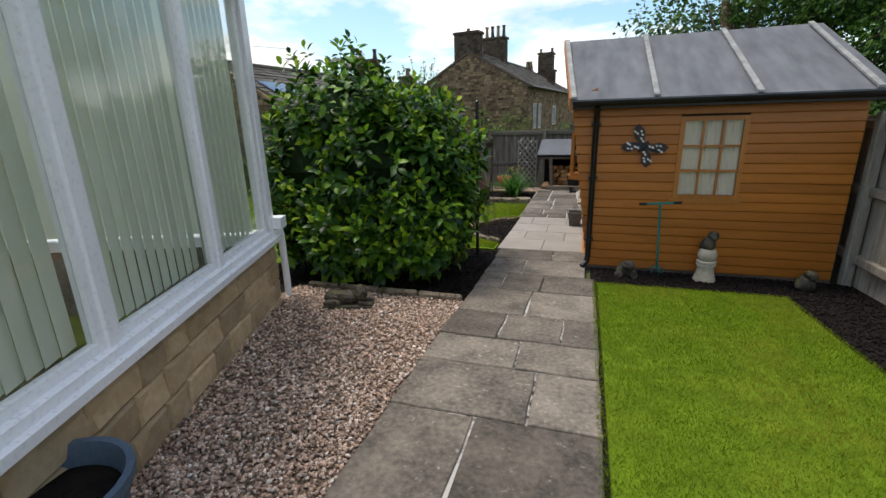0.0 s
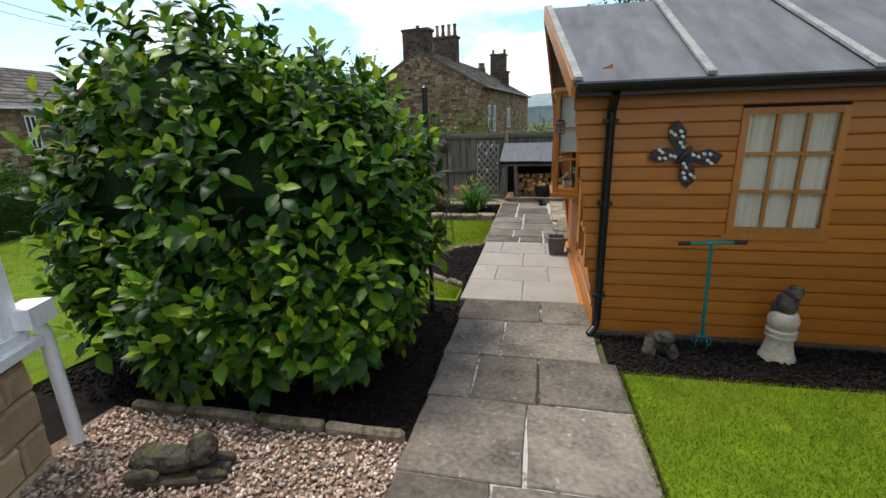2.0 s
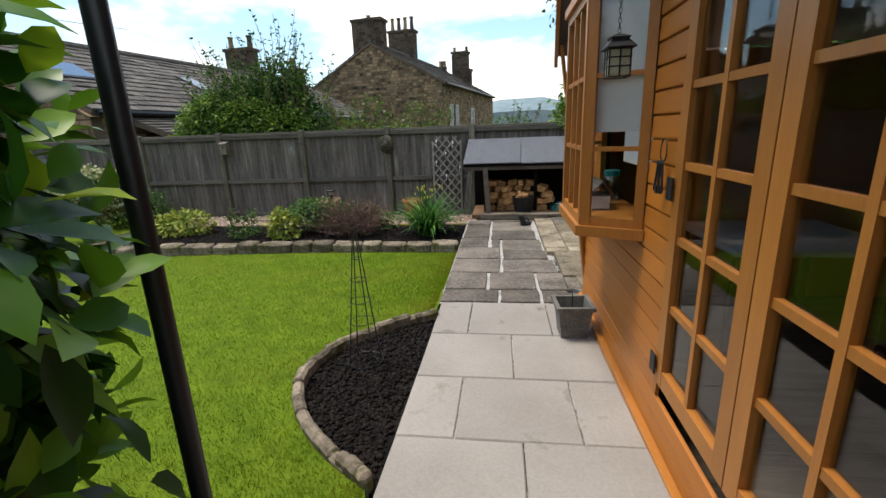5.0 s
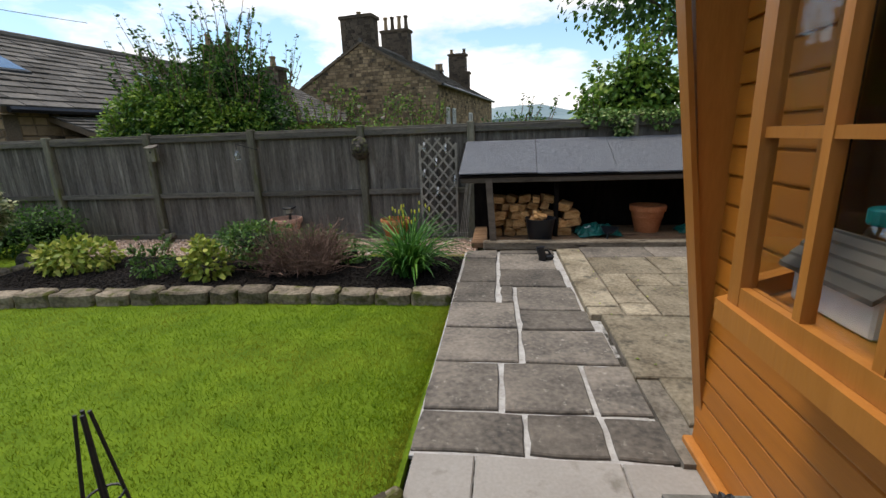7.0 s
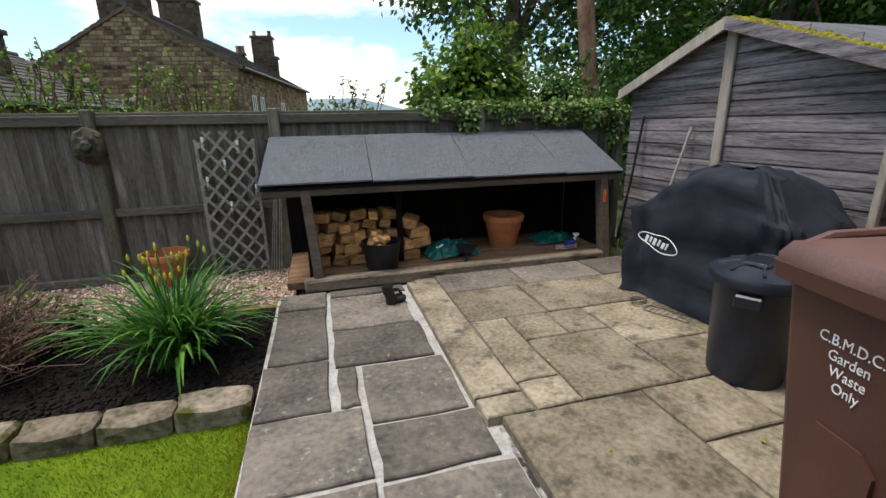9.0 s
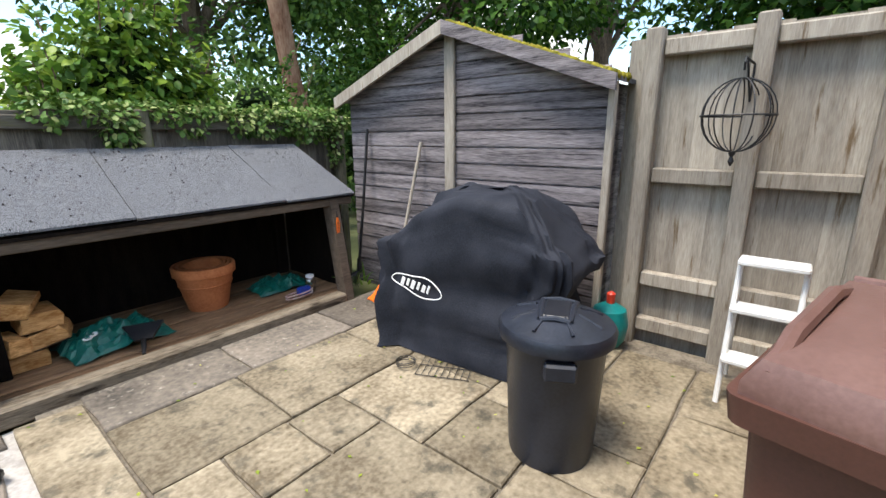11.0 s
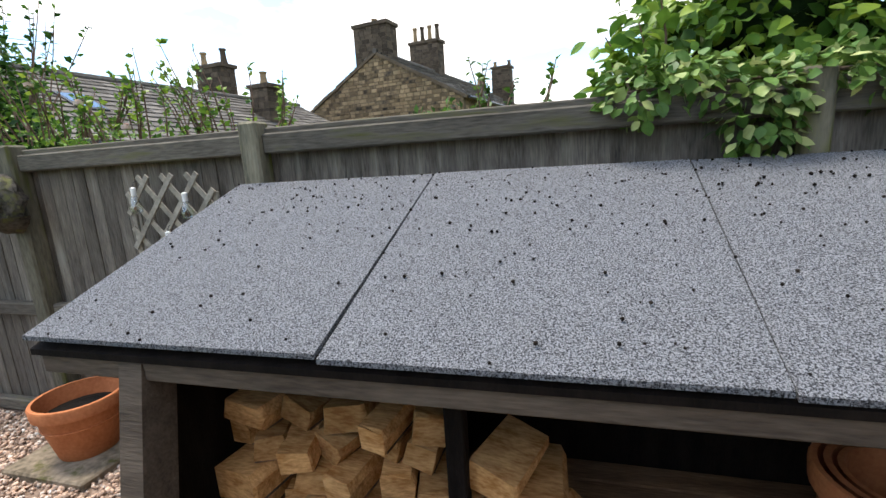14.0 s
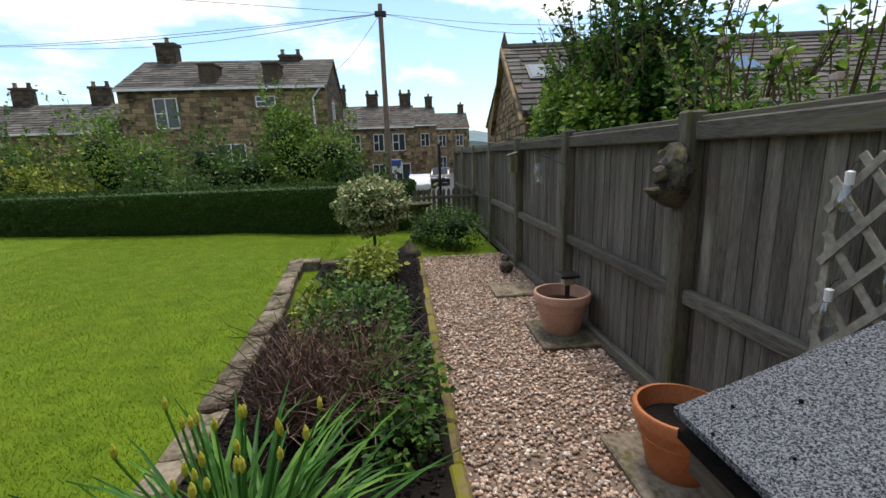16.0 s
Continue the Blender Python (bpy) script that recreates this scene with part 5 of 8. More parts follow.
shrub("shrub", "bright leafy green shrub above the log store", [(1.3, 15.5, 2.05, 0.75, 0.55, 0.55), (0.95, 15.5, 1.75, 0.5, 0.5, 0.4), (1.8, 15.5, 1.85, 0.5, 0.5, 0.5), (1.45, 15.5, 2.45, 0.4, 0.4, 0.35), (1.2, 15.3, 1.5, 1.0, 0.4, 0.35)], 5200, 0.105, M_leaf_bright, "big", droop=0.5, shoots=30, shoot_len=0.2)
shrub("shrub", "green shrub beside the leaning tree", [(2.9, 15.9, 1.9, 0.55, 0.5, 0.4), (3.4, 16.2, 1.7, 0.6, 0.5, 0.4)], 1500, 0.08, M_leaf_mid, shoots=10, shoot_len=0.3)
for rx, rz in ((-3.15, 1.98), (-2.75, 1.78), (-3.6, 2.15)):
    rose = thing("rose_bloom", "pale pink rose bloom on a thin shoot", "flower", pose(rx, 15.05, rz), "roses behind the fence")
    for k in range(3):
        part("petals", moved(lathe([(0.006, 0), (0.03 - 0.007 * k, 0.012), (0.034 - 0.008 * k, 0.035 + 0.006 * k)], 10, cap=False), pose(0, 0, 0, 10 * k, 0, 30 * k)), M_white if k == 1 else mat("pale_petal", (0.62, 0.42, 0.36), (0.75, 0.6, 0.52), 8, rough=0.6), rose, local=True)
    part("stem", tube([(0, 0, 0), (0.02, 0.05, -0.25), (0.05, 0.3, -0.6)], 0.004, 5), M_twig, rose, local=True)

# ivy along the top of the fence
ivy = thing("ivy", "ivy trailing over the top of the fence", "ivy", pose(1.8, FY, FTOP))
ic = [(0.55 + 0.16 * i, FY - 0.02, FTOP + 0.03 + 0.05 * math.sin(i * 1.9), 0.16, 0.14, 0.08 + 0.05 * (i % 3 == 0)) for i in range(17)] + [(0.95, FY - 0.1, FTOP - 0.1, 0.14, 0.06, 0.16), (2.2, FY - 0.1, FTOP - 0.05, 0.25, 0.06, 0.12), (2.7, FY - 0.1, FTOP - 0.06, 0.3, 0.07, 0.15), (3.0, FY - 0.1, FTOP - 0.2, 0.1, 0.06, 0.3)]
foliage("leaves", crown(ic, 3400, 0.055, "big", 0.6, (0.5, 1.1), 1.3), M_ivy, ivy)
part("stem", tube([(0.5, FY - 0.02, FTOP + 0.035), (1.2, FY - 0.03, FTOP + 0.05), (2.0, FY + 0.0, FTOP + 0.04), (2.7, FY - 0.05, FTOP + 0.03), (3.05, FY - 0.1, FTOP - 0.3)], 0.008, 6), M_bark, ivy)

# woodland behind the tool shed
def big_tree(name, label, x, y, h, r, count, size, material, lean=0.0, low=0.35, seed=0):
    g = gh(x, y) - 0.1
    th = thing(name, label, "tree", pose(x, y, g))
    rs = random.Random(seed)
    top = Vector((x + lean * h, y, g + h * 0.8))
    pts = [Vector((x, y, g)).lerp(top, k / 8) + Vector((0.06 * math.sin(k), 0.05 * math.cos(k * 1.3), 0)) for k in range(9)]
    part("trunk", tube(pts, [r * (1.15 - 0.1 * k) for k in range(9)], 10), M_bark, th, smooth=True)
    cl = []
    for k in range(22):
        t = rs.uniform(low, 1.0)
        a = rs.uniform(0, 6.28)
        rad = h * 0.33 * math.sin(math.pi * min(1, (t - low) / (1 - low) * 0.8 + 0.18)) * rs.uniform(0.35, 1)
        s = h * rs.uniform(0.075, 0.14)
        cl.append((x + lean * h * t + rad * math.cos(a), y + rad * math.sin(a), g + h * t, s * 1.35, s * 1.35, s * 0.8))
    limbs(th, pts[3], [(c[0], c[1], c[2]) for c in cl[:8]], r * 0.4)
    limbs(th, pts[5], [(c[0], c[1], c[2]) for c in cl[8:]], r * 0.3)
    foliage("crown", crown(cl, count, size, "small", 0.4, (0.25, 1.1), 1.25), material, th)
    return th


big_tree("tree", "tall dark broadleaf tree in the wood beyond the fence", 6.0, 24.5, 14.5, 0.34, 26000, 0.22, M_leaf_tree, 0.0, 0.24, 3)
big_tree("tree", "tall dark broadleaf tree in the wood", 11.5, 23.0, 14.0, 0.35, 24000, 0.23, M_leaf_tree, 0.02, 0.12, 5)
big_tree("tree", "dark broadleaf tree behind the tool shed", 8.2, 16.6, 9.5, 0.22, 26000, 0.14, M_leaf_dark, 0.03, 0.14, 8)
big_tree("tree", "dark broadleaf tree over the side fence", 9.5, 10.0, 10.5, 0.26, 24000, 0.15, M_leaf_dark, 0.0, 0.2, 12)
big_tree("tree", "dark broadleaf tree in the wood", 15.0, 16.0, 13.0, 0.3, 9000, 0.34, M_leaf_tree, 0.0, 0.1, 15)
big_tree("tree", "dark broadleaf tree by the side fence", 12.0, 3.0, 11.0, 0.28, 15000, 0.2, M_leaf_tree, 0.0, 0.2, 21)
shrub("shrub", "deep green undergrowth of the wood", [(5.5, 19.5, 1.5, 2.2, 1.2, 1.6), (9.0, 19.5, 2.0, 2.6, 1.4, 2.2), (13.0, 18.5, 2.2, 2.6, 1.5, 2.4), (6.8, 18.0, 1.0, 1.8, 1.0, 1.2)], 9000, 0.2, M_leaf_tree, shell=(0.3, 1.1))
# the leaning ivy-clad trunk
lean_tree = thing("tree", "leaning bare brown trunk with ivy and branches", "tree", pose(4.35, 17.0, -0.1))
lt = [Vector((4.5, 17.0, -0.2)), Vector((4.45, 17.0, 1.2)), Vector((4.2, 17.0, 2.4)), Vector((4.05, 17.0, 3.6)), Vector((3.85, 17.1, 5.2)), Vector((3.7, 17.2, 7.0))]
M_peel = mat("peeling_bark", (0.13, 0.06, 0.035), (0.30, 0.19, 0.13), 3, stretch=(2, 2, 0.6), bump=0.8, bscale=18, rough=0.9)
part("trunk", tube(lt, [0.2, 0.17, 0.15, 0.16, 0.12, 0.08], 10), M_peel, lean_tree, "peeling reddish-brown trunk", smooth=True)
limbs(lean_tree, lt[3], [(5.2, 17.2, 4.6), (5.6, 17.4, 3.9), (3.2, 17.4, 5.8), (4.9, 17.8, 6.2)], 0.05)
foliage("ivy", crown([(5.05, 17.0, 2.6, 0.4, 0.35, 1.1), (5.0, 17.1, 4.0, 0.5, 0.4, 0.9), (5.9, 17.2, 3.4, 0.35, 0.3, 1.5), (4.5, 16.95, 1.4, 0.3, 0.3, 0.6), (6.1, 17.1, 1.9, 0.5, 0.4, 0.8), (4.3, 17.1, 5.2, 0.7, 0.6, 0.6)], 5200, 0.1, "big", 0.7, (0.5, 1.1), 1.3), M_leaf_mid, lean_tree)

# hedge along the far side of the lawn
hedge = thing("hedge", "long clipped dark green hedge with a flat top", "hedge", pose(-10.7, 4.5, -0.1))
HX0, HX1, HY0, HY1, HZ = -11.2, -10.3, -6.0, 13.1, 0.93
part("body", rough_block(HX0 + 0.06, HX1 - 0.06, HY0, HY1 - 0.05, -0.15, HZ - 0.05, 0.02), M_leaf_yew, hedge)
nh = 42000
face = rng.uniform(0, 1, nh)
hy = HY1 - (HY1 - HY0) * rng.uniform(0, 1, nh) ** 1.15
side = face < 0.62
top = (face >= 0.62) & (face < 0.95)
hp = np.stack([np.where(side, HX1 + rng.normal(0, 0.018, nh), rng.uniform(HX0, HX1, nh)), np.where(face >= 0.95, HY1 + rng.normal(0, 0.02, nh), hy), np.where(top, HZ + rng.normal(0, 0.015, nh), rng.uniform(-0.1, HZ, nh))], 1)
hd = rng.normal(size=(nh, 3)) * 0.8 + np.where(side[:, None], (1, 0, 0.3), (0, 0, 1.0))
part("leaves", scatter("leaves", SMALL_V, SMALL_F, hp, frames_of(hd, rng.normal(size=(nh, 3))), rng.uniform(0.025, 0.06, nh)), M_leaf_yew, hedge)

# the shrubs across the road side
for i, (sx, sy, sz, sr, m) in enumerate([(-16.5, -6, 1.4, 2.0, M_leaf_mid), (-16.0, -2.5, 1.7, 1.9, M_leaf_bright), (-15.5, 0.8, 1.3, 1.7, M_leaf_mid), (-16.5, 3.6, 1.5, 1.7, M_leaf_bright), (-14.0, 3.0, 0.4, 1.1, M_leaf_gold), (-14.0, 6.2, 0.4, 1.2, M_leaf_mid), (-16.5, 7.0, 1.1, 1.6, M_leaf_mid), (-16.8, 9.6, 1.7, 1.6, M_leaf_bright), (-15.5, 11.4, 0.4, 1.1, M_leaf_dark), (-18.0, 8.8, 2.6, 0.8, M_leaf_bright), (-13.5, -4.5, 0.3, 1.2, M_leaf_dark), (-17, -10, 2.0, 2.4, M_leaf_mid)]):
    shrub("shrub", "leafy green shrub beyond the hedge", [(sx, sy, sz - 0.4, sr, sr, sr * 0.7), (sx + 0.4, sy + 0.6 * sr, sz - 0.1, sr * 0.6, sr * 0.6, sr * 0.6), (sx - 0.2, sy - 0.5 * sr, sz + 0.2, sr * 0.55, sr * 0.55, sr * 0.85)], 5200, 0.13, m, shoots=26, shoot_len=0.6)

# ---- the raised bed's plants ----
topiary = thing("topiary_tree", "clipped variegated cream-green ball on a short stem", "shrub", pose(-7.86, 12.35, -0.1))
foliage("leaves", crown([(-7.86, 12.35, 0.72, 0.56, 0.56, 0.44)], 5200, 0.06, "big", 0.2, (0.75, 1.04), 1.2), M_leaf_var, topiary)
part("inner_growth", moved((ICO_V.tolist(), ICO_F), Matrix.Translation((-7.86, 12.35, 0.68)) @ Matrix.Diagonal((0.5, 0.5, 0.42, 1))), M_leaf_dark, topiary)
part("stem", tube([(-7.84, 12.37, -0.2), (-7.87, 12.35, 0.2), (-7.86, 12.35, 0.6)], 0.025, 7), M_bark, topiary)
shrub("shrub", "rounded dark green box shrub at the end of the gravel", [(-8.2, 13.75, 0.22, 0.55, 0.5, 0.42), (-8.5, 13.4, 0.18, 0.5, 0.45, 0.36)], 3400, 0.05, M_leaf_dark)
shrub("shrub", "low golden-green variegated shrub", [(-6.2, 12.4, 0.14, 0.45, 0.36, 0.24), (-6.5, 12.4, 0.1, 0.28, 0.25, 0.18)], 900, 0.085, M_leaf_gold, "big", dark=False)
shrub("shrub", "small wispy pale shrub", [(-4.95, 12.15, 0.12, 0.27, 0.22, 0.2)], 460, 0.05, M_leaf_mid, dark=False, shoots=12, shoot_len=0.08)
shrub("shrub", "small bright yellow-green shrub", [(-4.2, 12.1, 0.14, 0.27, 0.22, 0.22), (-4.25, 12.1, 0.3, 0.13, 0.12, 0.12)], 480, 0.085, M_leaf_gold, "big", dark=False)
shrub("shrub", "spreading green shrub in the raised bed", [(-3.75, 12.45, 0.3, 0.5, 0.38, 0.26), (-3.1, 12.75, 0.16, 0.45, 0.3, 0.22), (-4.0, 12.6, 0.3, 0.35, 0.3, 0.22), (-2.75, 12.8, 0.06, 0.3, 0.2, 0.16)], 3400, 0.05, M_leaf_mid)
dry = thing("dry_shrub", "dead brown twiggy shrub in the raised bed", "shrub", pose(-3.2, 12.3, -0.05))
tb = Batch()
for _ in range(950):
    a, e = random.uniform(0, 6.28), random.uniform(0.1, 1.45)
    p = Vector((-3.15 + random.uniform(-0.38, 0.38), 12.35 + random.uniform(-0.3, 0.3), -0.03 + random.uniform(0, 0.22)))
    L = random.uniform(0.24, 0.48)
    q = p + Vector((math.cos(a) * math.cos(e) * 1.2, math.sin(a) * math.cos(e), math.sin(e))) * L
    m = p.lerp(q, 0.55) + Vector((random.uniform(-0.05, 0.05), random.uniform(-0.05, 0.05), random.uniform(0, 0.05)))
    tb.add(*tube([p, m, q, q + Vector((random.uniform(-0.08, 0.08), random.uniform(-0.08, 0.08), random.uniform(-0.03, 0.06)))], [0.004, 0.003, 0.0025, 0.0015], 3))
part("twig_growth", tb, M_twig, dry)["kind"] = "stuff"


def strap_clump(name, label, x, y, z, n, length, spread, material, buds=0, wide=1.0):
    th = thing(name, label, "plant", pose(x, y, z))
    b = Batch()
    for _ in range(n):
        a = random.uniform(0, 6.28)
        L = length * random.uniform(0.6, 1.15)
        base = Vector((random.gauss(0, 0.06), random.gauss(0, 0.06), 0))
        out = Vector((math.cos(a), math.sin(a), 0))
        el = random.uniform(0.75, 1.45)
        bend = random.uniform(0.9, 2.2) * spread
        w = random.uniform(0.009, 0.016) * wide
        side_ = Vector((-out.y, out.x, 0))
        p, ring = base.copy(), []
        for k in range(7):
            ww = w * (1 - (k / 6.3) ** 2.2)
            ring.append((p + side_ * ww, p - Vector((0, 0, 0.004)), p - side_ * ww))
            e = el - bend * (k / 6) ** 1.3
            p = p + (out * math.cos(e) + Vector((0, 0, 1)) * math.sin(e)) * L / 6
        v = [tuple(q) for r in ring for q in r]
        f = []
        for k in range(6):
            o = k * 3
            f += [(o, o + 1, o + 4, o + 3), (o + 1, o + 2, o + 5, o + 4)]
        b.add(v, f)
    part("leaves", b, material, th, local=True)
    for _ in range(buds):
        a = random.uniform(0, 6.28)
        r = random.uniform(0.05, 0.3)
        t = Vector((r * math.cos(a), r * math.sin(a), length * random.uniform(0.75, 1.0)))
        part("flower_stem", tube([(0, 0, 0), t * 0.5 + Vector((0, 0, 0.05)), t], 0.004, 5), material, th, local=True)
        part("bud", moved(lathe([(0.003, 0), (0.01, 0.015), (0.009, 0.035), (0.002, 0.05)], 6), Matrix.Translation(t)), M_flower_bud, th, local=True)
    return th


strap_clump("day_lily", "clump of arching green strap leaves with yellow buds", -1.85, 12.28, -0.05, 270, 0.78, 0.9, M_blade, 22, 1.25)

# ---- stone houses ----
def stone_wall(parent, o, u, n, poly, course=0.28, length=(0.35, 0.75), material=None, openings=(), name="stonework", thick=0.3):
    """A wall in the plane through o along u (level) with outward normal n; poly: outline in (u, z)."""
    o, u, n = Vector(o), Vector(u).normalized(), Vector(n).normalized()
    def at(a, d, z):
        p = o + u * a + n * d
        return (p.x, p.y, o.z + z)
    part("wall", ring_solid([[at(a, -thick, z) for a, z in poly], [at(a, -0.02, z) for a, z in poly]]), M_far_mortar, parent)
    zmin, zmax = min(p[1] for p in poly), max(p[1] for p in poly)
    def span(z):
        hits = []
        for (a0, z0), (a1, z1) in zip(poly, poly[1:] + poly[:1]):
            if (z0 <= z < z1) or (z1 <= z < z0):
                hits.append(a0 + (a1 - a0) * (z - z0) / (z1 - z0))
        return (min(hits), max(hits)) if len(hits) > 1 else None
    b = Batch()
    z = zmin
    while z < zmax - 0.05:
        h = course * random.uniform(0.7, 1.2)
        s = span(min(z + h * 0.6, zmax - 0.01))
        if s:
            a = s[0]
            while a < s[1] - 0.03:
                w = min(random.uniform(*length), s[1] - a)
                d = random.uniform(-0.01, 0.012)
                mid_a, mid_z = a + w / 2, z + h / 2
                if not any(p0 - 0.1 < mid_a < p1 + 0.1 and q0 - 0.1 < mid_z < q1 + 0.1 for p0, p1, q0, q1 in openings):
                    g = 0.012
                    v = [at(a + g, -0.02, z + g), at(a + w - g, -0.02, z + g), at(a + w - g, -0.02, z + h - g), at(a + g, -0.02, z + h - g),
                         at(a + 2 * g, d, z + 2 * g), at(a + w - 2 * g, d, z + 2 * g), at(a + w - 2 * g, d, z + h - 2 * g), at(a + 2 * g, d, z + h - 2 * g)]
                    b.add(v, [(4, 5, 6, 7), (0, 1, 5, 4), (1, 2, 6, 5), (2, 3, 7, 6), (3, 0, 4, 7)])
                a += w
        z += h
    st = part(name, b, material or M_far_stone, parent)
    st["kind"] = "stuff"
    for p0, p1, q0, q1 in openings:
        win = part("window", ([at(a, d, z) for z in (q0, q1) for a, d in ((p0, -0.03), (p1, -0.03), (p1, 0.0), (p0, 0.0))], box(0, 1, 0, 1, 0, 1)[1]), M_far_glass, parent)
        t = 0.07
        for a0, a1, z0, z1 in ((p0, p1, q0, q0 + t), (p0, p1, q1 - t, q1), (p0, p0 + t, q0 + t, q1 - t), (p1 - t, p1, q0 + t, q1 - t), ((p0 + p1) / 2 - t / 2, (p0 + p1) / 2 + t / 2, q0 + t, q1 - t), (p0 + t, (p0 + p1) / 2 - t / 2, (q0 + q1) / 2 - t / 2, (q0 + q1) / 2 + t / 2)):
            part("frame", ([at(a, d, z) for z in (z0, z1) for a, d in ((a0, 0.001), (a1, 0.001), (a1, 0.04), (a0, 0.04))], box(0, 1, 0, 1, 0, 1)[1]), M_white, win)
        for z0, z1 in ((q0 - 0.16, q0), (q1, q1 + 0.2)):
            part("sill", ([at(a, d, z) for z in (z0, z1) for a, d in ((p0 - 0.12, 0.0), (p1 + 0.12, 0.0), (p1 + 0.12, 0.06), (p0 - 0.12, 0.06))], box(0, 1, 0, 1, 0, 1)[1]), M_far_stone, win)


def slate_roof(parent, a, b, c, d, row=0.35, width=(0.35, 0.7), material=None):
    """Slates on the slope whose eave runs a to b and whose ridge runs d to c."""
    a, b, c, d = (Vector(p) for p in (a, b, c, d))
    nrm = (b - a).cross(d - a).normalized()
    if nrm.z < 0:
        nrm = -nrm
    t = 0.12
    part("roof_deck", ([tuple(p) for p in (a, b, c, d)] + [tuple(p - nrm * t) for p in (a, b, c, d)], [(0, 1, 2, 3), (7, 6, 5, 4), (0, 4, 5, 1), (1, 5, 6, 2), (2, 6, 7, 3), (3, 7, 4, 0)]), M_far_mortar, parent)
    bt = Batch()
    H = (d - a).length
    n = max(2, int(H / row))
    for i in range(n):
        f0, f1 = i / n, min(1, (i + 1.15) / n)
        l0, r0 = a.lerp(d, f0), b.lerp(c, f0)
        l1, r1 = a.lerp(d, f1), b.lerp(c, f1)
        L = (r0 - l0).length
        u = random.uniform(-0.3, 0)
        while u < L:
            w = random.uniform(*width)
            u0, u1 = max(0, u + 0.01) / L, min(L, u + w - 0.01) / L
            if u1 > u0 + 0.01:
                k = random.uniform(0.035, 0.06)
                v = [l0.lerp(r0, u0) + nrm * 0.01, l0.lerp(r0, u1) + nrm * 0.01, l0.lerp(r0, u0) + nrm * k, l0.lerp(r0, u1) + nrm * k, l1.lerp(r1, u1) + nrm * 0.012, l1.lerp(r1, u0) + nrm * 0.012]
                bt.add([tuple(p) for p in v], [(0, 1, 3, 2), (2, 3, 4, 5), (0, 2, 5), (1, 4, 3)])
            u += w
    s = part("slate_covering", bt, material or M_slate, parent)
    s["kind"] = "stuff"


def chimney(parent, m, w, d, h, pots, soot=True, pot_h=0.55):
    st = part("chimney", moved(box(-w / 2 + 0.02, w / 2 - 0.02, -d / 2 + 0.02, d / 2 - 0.02, 0, h), m), M_far_mortar, parent)
    b = Batch()
    z = 0.0
    while z < h - 0.1:
        hh = random.uniform(0.14, 0.24)
        for sx, sy, L, ax in ((0, -1, w, 0), (0, 1, w, 0), (-1, 0, d, 1), (1, 0, d, 1)):
            a = -L / 2
            while a < L / 2 - 0.05:
                q = min(random.uniform(0.25, 0.5), L / 2 - a)
                if ax == 0:
                    g = box(a + 0.008, a + q - 0.008, sy * d / 2 - 0.03, sy * d / 2 + 0.008 * sy, z, z + hh - 0.012)
                else:
                    g = box(sx * w / 2 - 0.03, sx * w / 2 + 0.008 * sx, a + 0.008, a + q - 0.008, z, z + hh - 0.012)
                b.add(*moved(g, m))
                a += q
        z += hh
    part("stonework", b, M_far_dark if soot else M_far_stone, st)["kind"] = "stuff"
    part("cap", moved(box(-w / 2 - 0.09, w / 2 + 0.09, -d / 2 - 0.09, d / 2 + 0.09, h, h + 0.16), m), M_far_dark, st)
    for i in range(pots):
        px = (i - (pots - 1) / 2) * (w * 0.8 / max(1, pots - 1) if pots > 1 else 0)
        part("chimney_pot", moved(lathe([(0.17, 0), (0.15, 0.1), (0.12, pot_h * 0.6), (0.12, pot_h * 0.85), (0.155, pot_h * 0.9), (0.155, pot_h)], 10, (px, 0)), m @ Matrix.Translation((0, 0, h + 0.16))), M_far_dark if i % 2 else M_far_stone, st)


def gable_house(name, label, corner, yaw, width, depth, eave, ridge, base=-1.5, openings_front=(), openings_side=(), course=0.28, length=(0.35, 0.75)):
    """A house whose gable runs from corner to its left (-x before the turn) and which goes back along +y."""
    m = pose(corner[0], corner[1], 0, 0, 0, yaw)
    th = thing(name, label, "house", pose(corner[0], corner[1], base, 0, 0, yaw))
    def P(x, y, z):
        return tuple(m @ Vector((x, y, z)))
    ux, uy = (m.to_3x3() @ Vector((1, 0, 0))), (m.to_3x3() @ Vector((0, 1, 0)))
    stone_wall(th, P(-width, 0, 0), ux, -uy, [(0, base), (width, base), (width, eave), (width / 2, ridge), (0, eave)], course, length, openings=openings_front)
    stone_wall(th, P(0, 0.3, 0), uy, ux, [(0, base), (depth, base), (depth, eave), (0, eave)], course, length, openings=openings_side)
    part("wall", moved(box(-width, -width + 0.3, 0.3, depth, base, eave), m), M_far_stone, th)
    part("wall", moved(prism([(-width, base), (0, base), (0, eave), (-width / 2, ridge), (-width, eave)], "y", depth, depth + 0.3), m), M_far_stone, th)
    e = 0.22
    k = (ridge - eave) / (width / 2)
    slate_roof(th, P(e, -0.08, eave - e * k + 0.12), P(e, depth + 0.4, eave - e * k + 0.12), P(-width / 2, depth + 0.4, ridge + 0.12), P(-width / 2, -0.08, ridge + 0.12))
    slate_roof(th, P(-width - e, depth + 0.4, eave - e * k + 0.12), P(-width - e, -0.08, eave - e * k + 0.12), P(-width / 2, -0.08, ridge + 0.12), P(-width / 2, depth + 0.4, ridge + 0.12))
    part("gutter", moved(tube([(e + 0.06, 0, eave - 0.05), (e + 0.06, depth, eave - 0.05)], 0.07, 6), m), M_black, th)
    part("ridge", moved(tube([(-width / 2, -0.1, ridge + 0.15), (-width / 2, depth + 0.4, ridge + 0.15)], 0.12, 8), m), M_slate, th)
    return th, m


